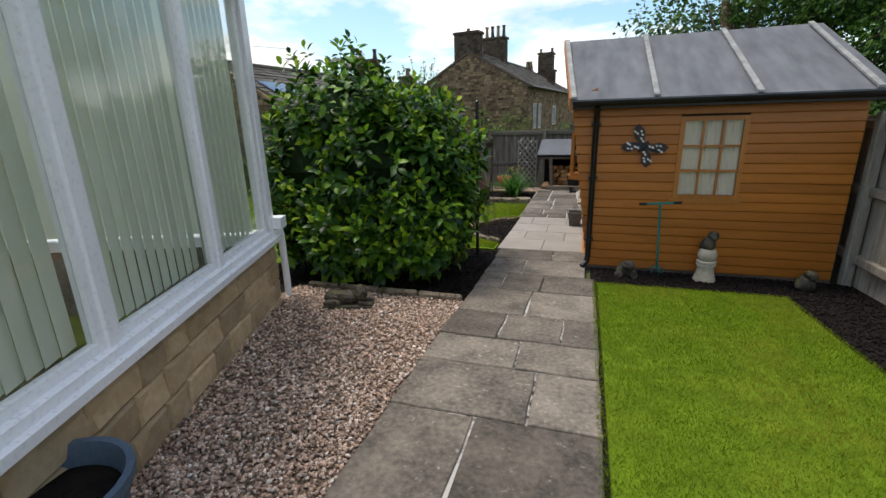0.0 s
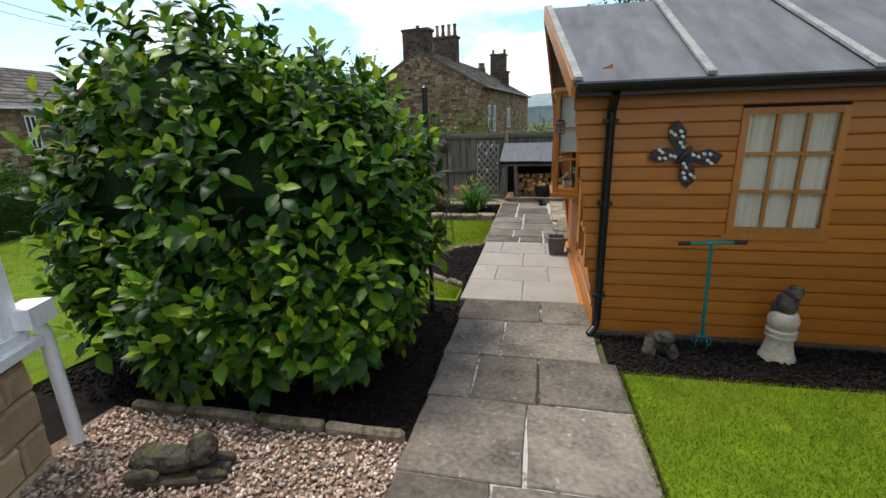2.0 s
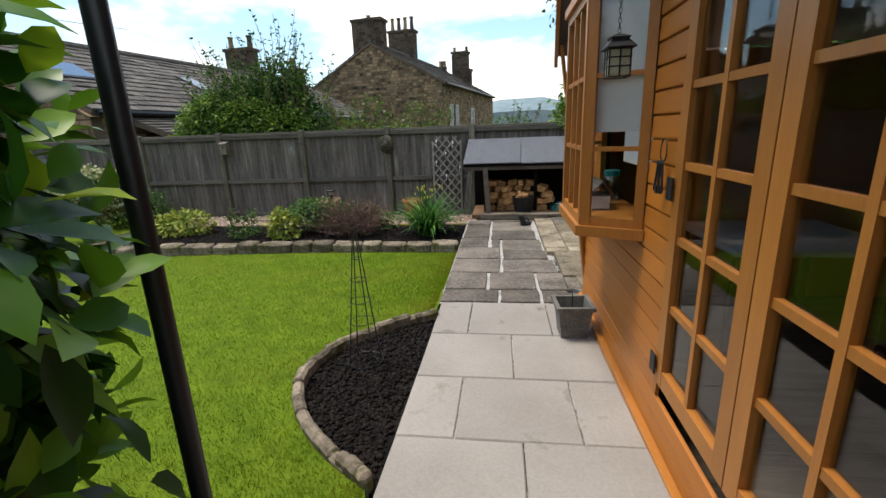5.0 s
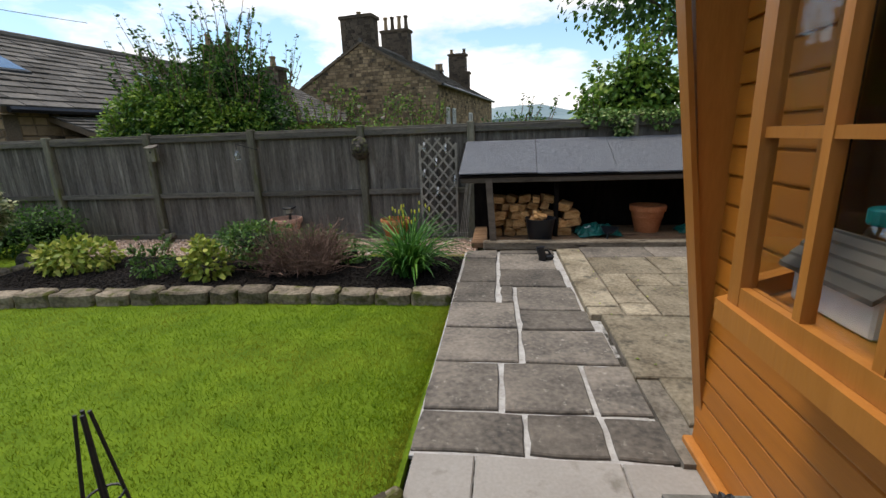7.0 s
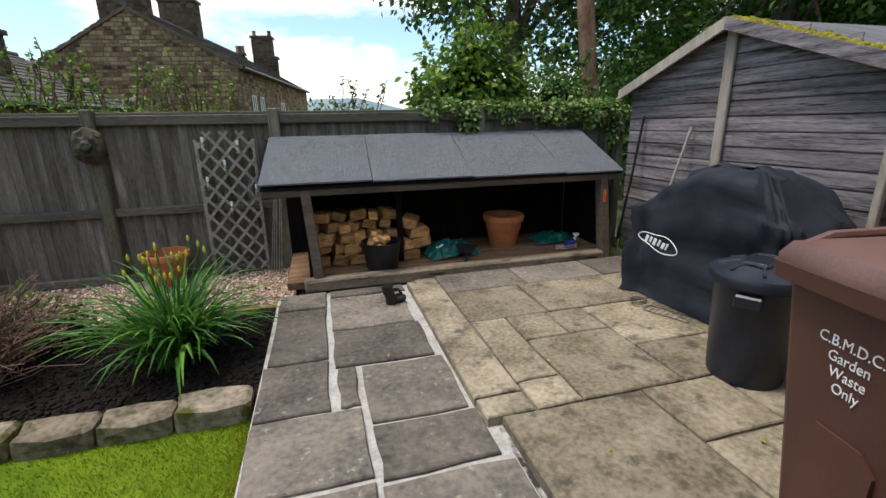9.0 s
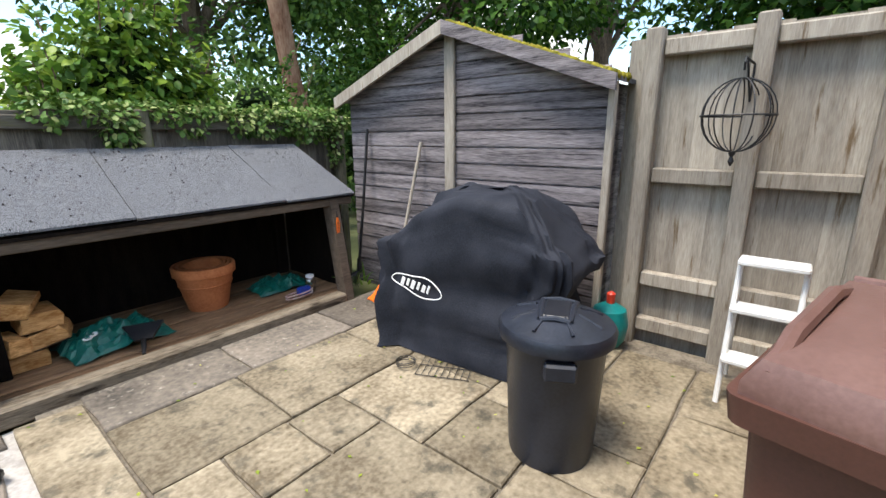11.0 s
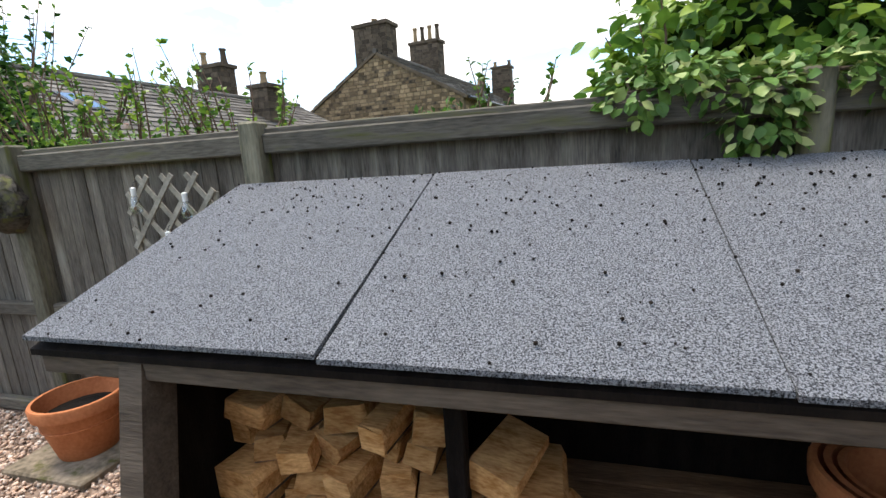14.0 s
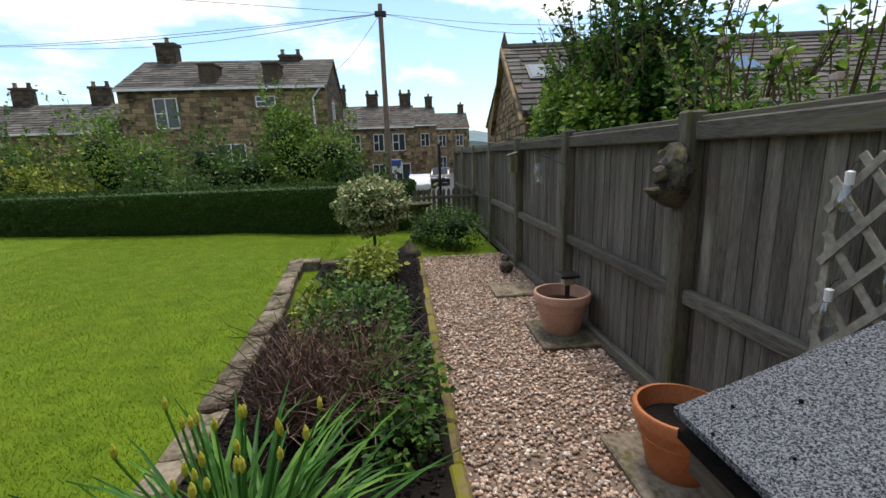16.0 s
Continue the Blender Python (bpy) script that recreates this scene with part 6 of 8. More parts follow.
h1, m1 = gable_house("stone_house", "old dark stone house with gable, chimneys and slate roof", (-4.12, 33.0), -9.5, 8.9, 16.0, 4.25, 6.68, openings_front=((3.0, 3.6, 1.6, 2.9),), openings_side=((1.2, 1.9, 1.3, 3.1), (2.6, 3.3, 1.3, 3.1), (7.0, 8.0, 1.5, 3.0)), course=0.19, length=(0.22, 0.5))
chimney(h1, m1 @ pose(-4.72, 0.55, 5.75), 1.85, 0.95, 2.25, 1, pot_h=0.25)
chimney(h1, m1 @ pose(-5.05, 7.0, 4.9), 1.9, 0.9, 3.65, 4, pot_h=0.9)
chimney(h1, m1 @ pose(-2.8, 15.5, 4.5), 1.4, 0.9, 3.6, 2, pot_h=0.4)
chimney(h1, m1 @ pose(-1.2, 11.5, 4.0), 0.6, 0.6, 2.1, 0)
chimney(h1, m1 @ pose(-4.45, 15.2, 5.6), 0.5, 0.5, 1.3, 3, pot_h=0.5)

# the barn close behind the fence
bdir = math.degrees(math.atan2(-1.3, 10.6))
barn, mb = gable_house("stone_barn", "long old stone barn with stone-slate roof and rooflights", (-10.86, 15.72), bdir, 8.35, 17.0, 2.35, 4.5, base=-1.0, openings_front=(), course=0.2, length=(0.22, 0.55))
for yy, s in ((0.35, 1.0), (5.6, 0.5)):
    k = (4.5 - 2.35) / 4.175
    def rp(dx, dy, o):
        return tuple(mb @ Vector((-dx, yy + dy, 2.35 + dx * k + 0.12 + o)))
    sky_light = part("rooflight", ([rp(dx, dy, o) for o in (0.0, 0.09) for dx, dy in ((1.5, 0), (1.5, 1.5 * s), (2.5, 1.5 * s), (2.5, 0))], box(0, 1, 0, 1, 0, 1)[1]), M_iron, barn)
    part("pane", ([rp(dx, dy, o) for o in (0.092, 0.1) for dx, dy in ((1.57, 0.07), (1.57, 1.5 * s - 0.07), (2.43, 1.5 * s - 0.07), (2.43, 0.07))], box(0, 1, 0, 1, 0, 1)[1]), mat("rooflight_glass", (0.05, 0.09, 0.14), (0.07, 0.11, 0.16), 1, bump=0, rough=0.04, spec=1.0), sky_light)
part("finial", moved(lathe([(0.1, 0), (0.08, 0.15), (0.12, 0.2), (0.05, 0.45), (0.02, 0.6)], 8, (-4.175, -0.02)), mb @ Matrix.Translation((0, 0, 4.5))), M_far_dark, barn)
for s in (0, 1):
    p = [(-8.55, 2.2), (-8.35, 2.25), (-4.175, 4.43), (-4.175, 4.67)] if s else [(0.2, 2.2), (0.0, 2.25), (-4.175, 4.43), (-4.175, 4.67)]
    part("coping", moved(prism(p, "y", -0.16, 0.12), mb), M_far_stone, barn)
part("door", moved(box(-5.6, -4.5, -0.05, -0.012, -0.9, 1.3), mb), M_dark_shade_wood, barn)
part("lean_to_wall", moved(box(0.01, 1.9, 1.0, 6.2, -1.0, 1.45), mb), M_far_stone, barn)
slate_roof(barn, mb @ Vector((2.1, 0.9, 1.5)), mb @ Vector((2.1, 6.4, 1.5)), mb @ Vector((0.02, 6.4, 2.2)), mb @ Vector((0.02, 0.9, 2.2)), 0.22, (0.3, 0.6))
chimney(barn, pose(-15.0, 30.4, 4.5, 0, 0, -7), 1.5, 0.8, 1.6, 2, pot_h=0.65)
chimney(barn, pose(-11.4, 28.8, 3.0, 0, 0, -7), 0.9, 0.7, 1.7, 1, pot_h=0.5)

# across the road: the long house and the terrace
def long_house(name, label, x, y0, y1, eave, ridge, depth, base, wins, side_wins=(), course=0.26, chimneys=()):
    th = thing(name, label, "house", pose(x, (y0 + y1) / 2, base))
    stone_wall(th, (x, y0, 0), (0, 1, 0), (1, 0, 0), [(0, base), (y1 - y0, base), (y1 - y0, eave), (0, eave)], course, (0.35, 0.8), openings=wins)
    stone_wall(th, (x - depth, y1, 0), (1, 0, 0), (0, 1, 0), [(0, base), (depth - 0.3, base), (depth - 0.3, eave), (depth / 2, ridge), (0, eave)], course, (0.35, 0.8), openings=side_wins, material=M_far_dark)
    part("wall", prism([(x - depth, base), (x - 0.3, base), (x - 0.3, eave), (x - depth / 2, ridge), (x - depth, eave)], "y", y0, y0 + 0.3), M_far_stone, th)
    part("wall", box(x - depth, x - depth + 0.3, y0 + 0.3, y1 - 0.3, base, eave), M_far_stone, th)
    slate_roof(th, (x + 0.25, y0 - 0.1, eave), (x + 0.25, y1 + 0.1, eave), (x - depth / 2, y1 + 0.1, ridge + 0.15), (x - depth / 2, y0 - 0.1, ridge + 0.15), 0.4, (0.4, 0.8))
    slate_roof(th, (x - depth - 0.25, y1 + 0.1, eave), (x - depth - 0.25, y0 - 0.1, eave), (x - depth / 2, y0 - 0.1, ridge + 0.15), (x - depth / 2, y1 + 0.1, ridge + 0.15), 0.4, (0.4, 0.8))
    part("gutter", box(x + 0.24, x + 0.38, y0, y1, eave - 0.12, eave + 0.02), M_white, th)
    for cy, w, h, pots in chimneys:
        chimney(th, pose(x - depth / 2, cy, ridge - 0.5, 0, 0, 90), w, 0.8, h, pots, pot_h=0.4)
    return th


lh = long_house("stone_house", "long two-storey stone house across the road", -30.0, -3.9, 8.4, 5.9, 8.1, 8.0, -1.6, ((8.0, 9.2, 4.75, 5.4), (5.3, 7.1, 1.2, 2.6), (2.0, 3.4, 3.6, 5.4)), ((4.8, 5.9, 3.2, 5.2),), chimneys=((-2.4, 1.2, 1.6, 1), (5.6, 1.3, 0.75, 2)))
for yy in (1.3, 5.1):
    v = part("roof_vent", box(-31.6, -30.3, yy - 0.45, yy + 0.45, 6.1, 7.3), M_far_dark, lh)
    part("vent_top", box(-31.7, -30.2, yy - 0.52, yy + 0.52, 7.3, 7.42), M_far_dark, v)
part("downpipe", tube([(-29.75, 8.1, 5.8), (-29.85, 7.6, 5.2), (-29.85, 7.6, -1.4)], 0.06, 6), M_white, lh)
long_house("stone_house", "stone terrace house with pale windows down the road", -44.0, 5.8, 14.2, 4.2, 6.4, 8.0, -2.0, ((2.4, 3.3, 2.0, 3.6), (4.5, 5.5, 2.0, 3.6), (6.3, 7.5, 2.0, 3.6), (2.2, 3.4, -1.0, 0.8), (4.3, 5.5, -1.0, 0.8), (6.3, 7.9, -1.0, 0.8)), course=0.3, chimneys=((13.5, 1.1, 1.6, 2), (10.2, 1.1, 1.6, 2), (7.0, 1.1, 2.2, 2)))
long_house("stone_house", "stone terrace house at the road's bend", -58.0, 12.6, 17.4, 5.2, 7.6, 8.0, -2.2, ((0.8, 1.9, 2.6, 4.2), (2.8, 3.9, 2.6, 4.2), (0.8, 1.9, -0.6, 1.0)), ((3.0, 4.2, 2.4, 4.0),), course=0.45, chimneys=((16.8, 0.9, 1.8, 1),))
long_house("stone_house", "buff stone house end on to the road", -74.0, 18.0, 24.0, 5.6, 8.2, 8.0, -2.5, ((1.0, 2.2, 2.8, 4.6), (3.8, 5.0, 2.8, 4.6), (1.0, 2.2, -0.8, 1.2)), course=0.5, chimneys=((23.2, 0.9, 1.8, 1),))
long_house("stone_house", "stone cottages beyond the shrubs", -34.0, -18.0, -7.5, 3.8, 6.0, 8.0, -1.6, ((2, 3.2, 1.5, 3),), chimneys=((-9.5, 1.2, 1.7, 2), (-15, 1.2, 1.7, 2)))
long_house("stone_house", "two-storey stone house with tall sash windows by the road", -28.0, 19.5, 27.0, 3.45, 5.7, 7.0, -1.4, ((2.7, 3.3, 1.15, 3.0), (5.0, 5.7, 1.15, 3.0), (2.5, 3.4, -0.9, 0.5)), chimneys=((23.0, 1.0, 1.5, 2),))

# road, pole, wires, cars
def ribbon(rows, lift):
    v = [(x, y, z + lift) for x, y0, y1, z in rows for y in (y0, y1)]
    return v, [(2 * i, 2 * i + 1, 2 * i + 3, 2 * i + 2) for i in range(len(rows) - 1)]


M_road = mat("asphalt", (0.06, 0.06, 0.062), (0.11, 0.11, 0.112), 1.5, bump=0.3, bscale=20, rough=0.95)
structure("road", ribbon([(-18, 15.2, 19.5, gh(-18, 15)), (-24, 14.6, 19.6, gh(-24, 15)), (-33, 15.0, 20.0, gh(-33, 15)), (-46, 16.4, 21.6, -1.35), (-60, 18.2, 23.4, -1.35), (-90, 24, 30, -1.35)], 0.0), M_road, "grey asphalt road between stone houses")
tp = thing("telegraph_pole", "tall brown wooden telegraph pole with wires", "pole", pose(-20, 12.32, gh(-20, 12.3)))
part("pole", tube([(-20, 12.32, -1.0), (-20, 12.32, 3.0), (-20, 12.32, 7.45)], [0.12, 0.11, 0.09], 10), mat("pole_wood", (0.15, 0.10, 0.075), (0.27, 0.20, 0.16), 4, stretch=(5, 5, 0.5), bump=0.4, rough=0.9), tp, smooth=True)
part("crosspiece", box(-20.15, -19.85, 12.1, 12.55, 7.0, 7.16), M_iron, tp)
for tgt in ((-32, -22, 9.0), (-30, -8, 8.3), (-27, -14, 7.8), (-30.3, 8.0, 6.4), (-22, 24, 7.0), (-18, 26, 6.6), (-9, -16, 7.4)):
    p, q = Vector((-20, 12.32, 7.1)), Vector(tgt)
    part("wire", tube([p.lerp(q, k / 8) - Vector((0, 0, 0.5 * math.sin(math.pi * k / 8))) for k in range(9)], 0.011, 4), M_iron, tp)
lamp = thing("street_post", "thin dark iron garden post by the picket fence", "post", pose(-11.2, 13.8, -0.1))
part("post", tube([(-11.2, 13.75, -0.2), (-11.2, 13.75, 1.75)], 0.035, 8), M_iron, lamp)


def car(name, label, x, y, z, yaw, colour, L=4.2, W=1.75, H=1.45, van=False):
    th = thing(name, label, "van" if van else "car", pose(x, y, z, 0, 0, yaw))
    prof = [(-L / 2, 0.3), (-L / 2, 0.75), (-L / 2 + 0.15, 0.85), (-L * 0.26, 0.95), (-L * 0.12, H - 0.08), (L * 0.1, H), (L * 0.36, H - 0.1), (L * 0.47, 0.95), (L / 2, 0.85), (L / 2, 0.3)]
    if van:
        prof = [(-L / 2, 0.3), (-L / 2, 1.0), (-L * 0.42, 1.25), (-L * 0.33, H), (L / 2, H), (L / 2, 0.3)]
    bm = bmesh.new()
    rings = [[bm.verts.new((px, s, pz)) for px, pz in prof] for s in (-W / 2, W / 2)]
    for i in range(len(prof)):
        j = (i + 1) % len(prof)
        bm.faces.new((rings[0][i], rings[0][j], rings[1][j], rings[1][i]))
    bm.faces.new(rings[0])
    bm.faces.new(rings[1])
    bmesh.ops.bevel(bm, geom=bm.edges[:], offset=0.06, segments=2, affect="EDGES")
    part("body", bm, colour, th, local=True, smooth=True)
    if van:
        part("windscreen", prism([(-L * 0.42 - 0.02, 1.27), (-L * 0.34, H - 0.12), (-L * 0.34 + 0.02, H - 0.12), (-L * 0.42, 1.27)], "y", -W * 0.42, W * 0.42), M_far_glass, th, local=True)
    else:
        part("windscreen", prism([(-L * 0.26 - 0.015, 0.98), (-L * 0.13 - 0.015, H - 0.14), (-L * 0.13 + 0.02, H - 0.14), (-L * 0.26 + 0.02, 0.98)], "y", -W * 0.41, W * 0.41), M_far_glass, th, local=True)
        for s in (-1, 1):
            part("side_window", prism([(-L * 0.2, 0.97), (-L * 0.1, H - 0.15), (L * 0.34, H - 0.18), (L * 0.4, 0.97)], "y", s * (W / 2 - 0.01), s * (W / 2 + 0.006)), M_far_glass, th, local=True)
    for s in (-1, 1):
        part("headlight", cbox(-L / 2 - 0.012, -L / 2 + 0.1, s * W * 0.36 - 0.16, s * W * 0.36 + 0.16, 0.62, 0.76, 0.02), M_white, th, local=True)
        for wx in (-L * 0.31, L * 0.31):
            wheel = part("wheel", moved(lathe([(0.2, -0.1), (0.3, -0.1), (0.32, 0), (0.3, 0.1), (0.2, 0.1)], 16), pose(wx, s * (W / 2 - 0.08), 0.32, 90)), M_black, th, local=True)
            part("rim", moved(lathe([(0.02, 0), (0.19, 0.01), (0.19, 0.02)], 12), pose(wx, s * (W / 2 + 0.015), 0.32, -90 * s)), M_felt_strip, wheel, local=True)
    return th


M_car_white = mat("white_car_paint", (0.6, 0.62, 0.64), (0.68, 0.7, 0.72), 2, bump=0, rough=0.25)
M_car_dark = mat("dark_car_paint", (0.02, 0.022, 0.028), (0.03, 0.033, 0.04), 2, bump=0, rough=0.25)
car("car", "parked small white car by the kerb", -38.0, 14.3, gh(-38, 15), 176, M_car_white)
car("car", "parked dark hatchback by the kerb", -44.5, 16.6, -1.35, 174, M_car_dark, H=1.65)
car("car", "parked pale car further along the road", -58.0, 20.6, -1.35, 170, M_car_white)
car("van", "parked tall black van far along the road", -66.0, 23.2, -1.35, 168, M_car_dark, 5.5, 2.0, 2.7, True)
sgn = thing("road_sign", "blue and white estate sign on a white post", "sign", pose(-36, 12.4, gh(-36, 12)))
part("post", tube([(-36, 12.4, -1.4), (-36, 12.4, 0.9)], 0.05, 8), M_white, sgn)
part("panel", box(-36.0, -35.95, 11.9, 12.9, 0.2, 1.3), M_white, sgn)
part("panel_print", box(-35.945, -35.94, 12.0, 12.8, 0.75, 1.2), mat("blue_print", (0.03, 0.08, 0.4), (0.04, 0.1, 0.45), 2, bump=0, rough=0.4), sgn, "blue printed shape")
# picket fence at the hedge's end
pk = thing("picket_fence", "low weathered picket fence between hedge and garden fence", "fence", pose(-10.2, 13.7, 0), kind="structure")
for i in range(13):
    y = 13.05 + i * 0.11
    part("picket", prism([(y, -0.1), (y + 0.07, -0.1), (y + 0.07, 0.72), (y + 0.035, 0.78), (y, 0.72)], "x", -10.3, -10.28), M_fence_rail, pk)
for z in (0.15, 0.55):
    part("rail", cbox(-10.275, -10.24, 13.0, 14.45, z, z + 0.07), M_fence_rail, pk)
# distant hills
hv, hf = [], []
for i in range(41):
    a = radians(-100 + 200 * i / 40)
    r = 900
    hh = 38 + 16 * math.sin(i * 0.7) + 8 * math.sin(i * 1.9)
    hv += [(r * math.sin(a), r * math.cos(a), -30), (r * 0.97 * math.sin(a), r * 0.97 * math.cos(a), hh * 0.5), (r * 1.1 * math.sin(a), r * 1.1 * math.cos(a), hh)]
for i in range(40):
    o = i * 3
    hf += [(o, o + 3, o + 4, o + 1), (o + 1, o + 4, o + 5, o + 2)]
structure("backdrop_hills", (hv, hf), mat("far_hills", (0.16, 0.22, 0.24), (0.24, 0.30, 0.30), 0.01, bump=0, bscale=0.05, rough=1), "pale green distant hills")

# ---- things on the patio ----
M_terra = mat("terracotta", (0.36, 0.12, 0.045), (0.50, 0.19, 0.08), 6, bump=0.15, bscale=60, rough=0.75, vary=0.1)
M_terra_pale = mat("pale_terracotta", (0.40, 0.22, 0.15), (0.54, 0.33, 0.24), 6, bump=0.15, bscale=60, rough=0.8)
M_bin_brown = mat("brown_bin_plastic", (0.078, 0.033, 0.024), (0.105, 0.044, 0.032), 5, bump=0.1, bscale=120, rough=0.42)
# paler than the bin body: the sky's sheen on the lid, put into its colour
M_bin_lid = mat("brown_lid_sheen", (0.125, 0.066, 0.054), (0.175, 0.098, 0.082), 4, bump=0.1, bscale=90, rough=0.45)
M_cover = mat("black_cover_fabric", (0.016, 0.018, 0.024), (0.034, 0.037, 0.048), 5, bump=0.3, bscale=120, rough=0.7)
M_dustbin = mat("black_dustbin_plastic", (0.011, 0.013, 0.019), (0.024, 0.028, 0.040), 6, bump=0.1, bscale=80, rough=0.38)
M_print = mat("white_print", (0.7, 0.7, 0.68), (0.82, 0.82, 0.8), 8, bump=0, rough=0.6)
M_orange = mat("orange_plastic", (0.62, 0.11, 0.008), (0.75, 0.16, 0.015), 5, bump=0.05, rough=0.35)
M_teal = mat("teal_plastic", (0.0, 0.16, 0.16), (0.01, 0.22, 0.21), 5, bump=0.05, rough=0.35)
M_tarp = mat("green_tarpaulin", (0.0, 0.075, 0.06), (0.01, 0.13, 0.10), 7, bump=0.4, bscale=40, rough=0.35)
M_log = mat("split_log", (0.30, 0.135, 0.04), (0.60, 0.35, 0.15), 7, bump=0.5, bscale=30, vary=0.42, rough=0.85, stretch=(1, 4, 4))
M_log_bark = mat("log_bark", (0.07, 0.045, 0.03), (0.17, 0.12, 0.085), 10, bump=0.9, bscale=40, vary=0.3, rough=0.95)
M_grey_stone = mat("garden_ornament_stone", (0.03, 0.026, 0.022), (0.115, 0.10, 0.082), 14, bump=0.8, bscale=60, rough=0.9, spot=((0.11, 0.11, 0.045), 12, 0.52, 0.62))
M_cream_stone = mat("cream_cast_stone", (0.42, 0.36, 0.26), (0.60, 0.54, 0.42), 9, bump=0.3, bscale=60, rough=0.85, spot=((0.28, 0.2, 0.1), 8, 0.56, 0.68))
M_wood_pale = mat("pale_wood", (0.26, 0.22, 0.17), (0.42, 0.37, 0.30), 5, stretch=(4, 4, 0.6), bump=0.2, rough=0.8)
M_lattice = mat("lattice_wood", (0.21, 0.19, 0.155), (0.40, 0.365, 0.30), 8, bump=0.3, rough=0.9)
M_clear = glassy("clear_bulb_glass", (0.95, 0.97, 0.97), 0.8)
M_bucket = mat("black_rubber", (0.008, 0.009, 0.012), (0.016, 0.017, 0.022), 6, bump=0.1, rough=0.4)
M_planter = mat("lead_grey_planter", (0.11, 0.105, 0.09), (0.21, 0.20, 0.175), 9, bump=0.4, bscale=50, rough=0.8)
M_blue_tub = mat("blue_grey_plastic", (0.05, 0.085, 0.13), (0.09, 0.13, 0.18), 6, bump=0.2, bscale=60, rough=0.45)


def writing(text, size, m, parent, material=None, extrude=0.0008):
    cu = bpy.data.curves.new("lettering", "FONT")
    cu.body, cu.size, cu.extrude, cu.align_x = text, size, extrude, "CENTER"
    tmp = bpy.data.objects.new("lettering", cu)
    scene.collection.objects.link(tmp)
    me = bpy.data.meshes.new_from_object(tmp.evaluated_get(bpy.context.evaluated_depsgraph_get()))
    bpy.data.objects.remove(tmp)
    me.transform(m)
    me.materials.clear()
    me.materials.append(material or M_print)
    return part("lettering", me, M_print, parent, "white printed words", local=True)


def tapered(w0, d0, w1, d1, z0, z1, bevel=0.03, x0=0.0, x1=0.0):
    """A tapered tub with rounded corners; x0 and x1 shift its foot and head."""
    def ring(w, d, z, sx):
        pts = []
        for cx, cy, a0 in ((w / 2 - bevel, d / 2 - bevel, 0), (-w / 2 + bevel, d / 2 - bevel, 90), (-w / 2 + bevel, -d / 2 + bevel, 180), (w / 2 - bevel, -d / 2 + bevel, 270)):
            for k in range(4):
                a = radians(a0 + 30 * k)
                pts.append((cx + sx + bevel * math.cos(a), cy + bevel * math.sin(a), z))
        return pts
    return ring_solid([ring(w0, d0, z0, x0), ring(w0 + (w1 - w0) * 0.5, d0 + (d1 - d0) * 0.5, (z0 + z1) / 2, (x0 + x1) / 2), ring(w1, d1, z1, x1)])


# garden waste bin: its front looks along local -x
byaw = 12.0
wb = thing("wheelie_bin", "brown plastic wheelie bin with white garden waste lettering", "bin", pose(0.86, 9.88, PZ, 0, 0, -byaw) @ Matrix.Diagonal((0.94, 0.92, 1.0, 1)))
part("body", tapered(0.46, 0.44, 0.64, 0.53, 0.08, 0.93, 0.04, 0.02, 0.02), M_bin_brown, wb, local=True, smooth=True)
part("rim", tapered(0.73, 0.57, 0.745, 0.585, 0.93, 0.985, 0.03, 0.02, 0.02), M_bin_brown, wb, local=True, smooth=True)
lid = part("lid", ring_solid([[(x * s + 0.02, y * s2, z) for x, y in ((-0.36, -0.27), (0.0, -0.28), (0.36, -0.27), (0.37, 0), (0.36, 0.27), (0, 0.28), (-0.36, 0.27), (-0.375, 0))] for s, s2, z in ((1.0, 1.0, 0.985), (1.0, 1.0, 1.01), (0.93, 0.92, 1.05), (0.7, 0.7, 1.068), (0.3, 0.3, 1.075))]), M_bin_lid, wb, "brown lid with sky sheen in its colour", local=True, smooth=True)
for s in (-1, 1):
    part("lid_ridge", tube([(-0.32, s * 0.235, 1.02), (-0.2, s * 0.235, 1.065), (0.1, s * 0.235, 1.075), (0.33, s * 0.235, 1.03)], 0.018, 8), M_bin_lid, lid, local=True, smooth=True)
part("lid_bar", tube([(0.36, -0.24, 1.05), (0.38, 0.0, 1.05), (0.36, 0.24, 1.05)], 0.014, 8), M_bin_lid, lid, local=True)
turn_front = Matrix(((0, 0, -1, 0), (-1, 0, 0, 0), (0, 1, 0, 0), (0, 0, 0, 1)))
for i, (line, sz) in enumerate((("C.B.M.D.C.", 0.047), ("Garden", 0.046), ("Waste", 0.046), ("Only", 0.046))):
    z = 0.78 - 0.05 * i
    xf = -(0.46 / 2 + (0.64 - 0.46) / 2 * (z - 0.08) / 0.85) + 0.02 - 0.004
    writing(line, sz, Matrix.Translation((xf, 0.0, z)) @ turn_front, wb)
writing("4", 0.13, Matrix.Translation((-0.1, 0.0, 1.073)) @ pose(0, 0, 0, 0, 0, -90), wb)
part("front_panel", ring_solid([[(-0.262 + d, y, z) for y, z in ((-0.12, 0.12), (0.12, 0.12), (0.13, 0.45), (0.08, 0.5), (-0.08, 0.5), (-0.13, 0.45))] for d in (0.0, 0.06)]), M_bin_brown, wb, local=True)
for s in (-1, 1):
    wheel = part("wheel", moved(lathe([(0.05, -0.02), (0.1, -0.025), (0.1, 0.025), (0.05, 0.02)], 16), pose(0.22, s * 0.24, 0.1, 90)), M_black, wb, local=True)
part("axle", tube([(0.22, -0.24, 0.1), (0.22, 0.24, 0.1)], 0.012, 6), M_iron, wb, local=True)

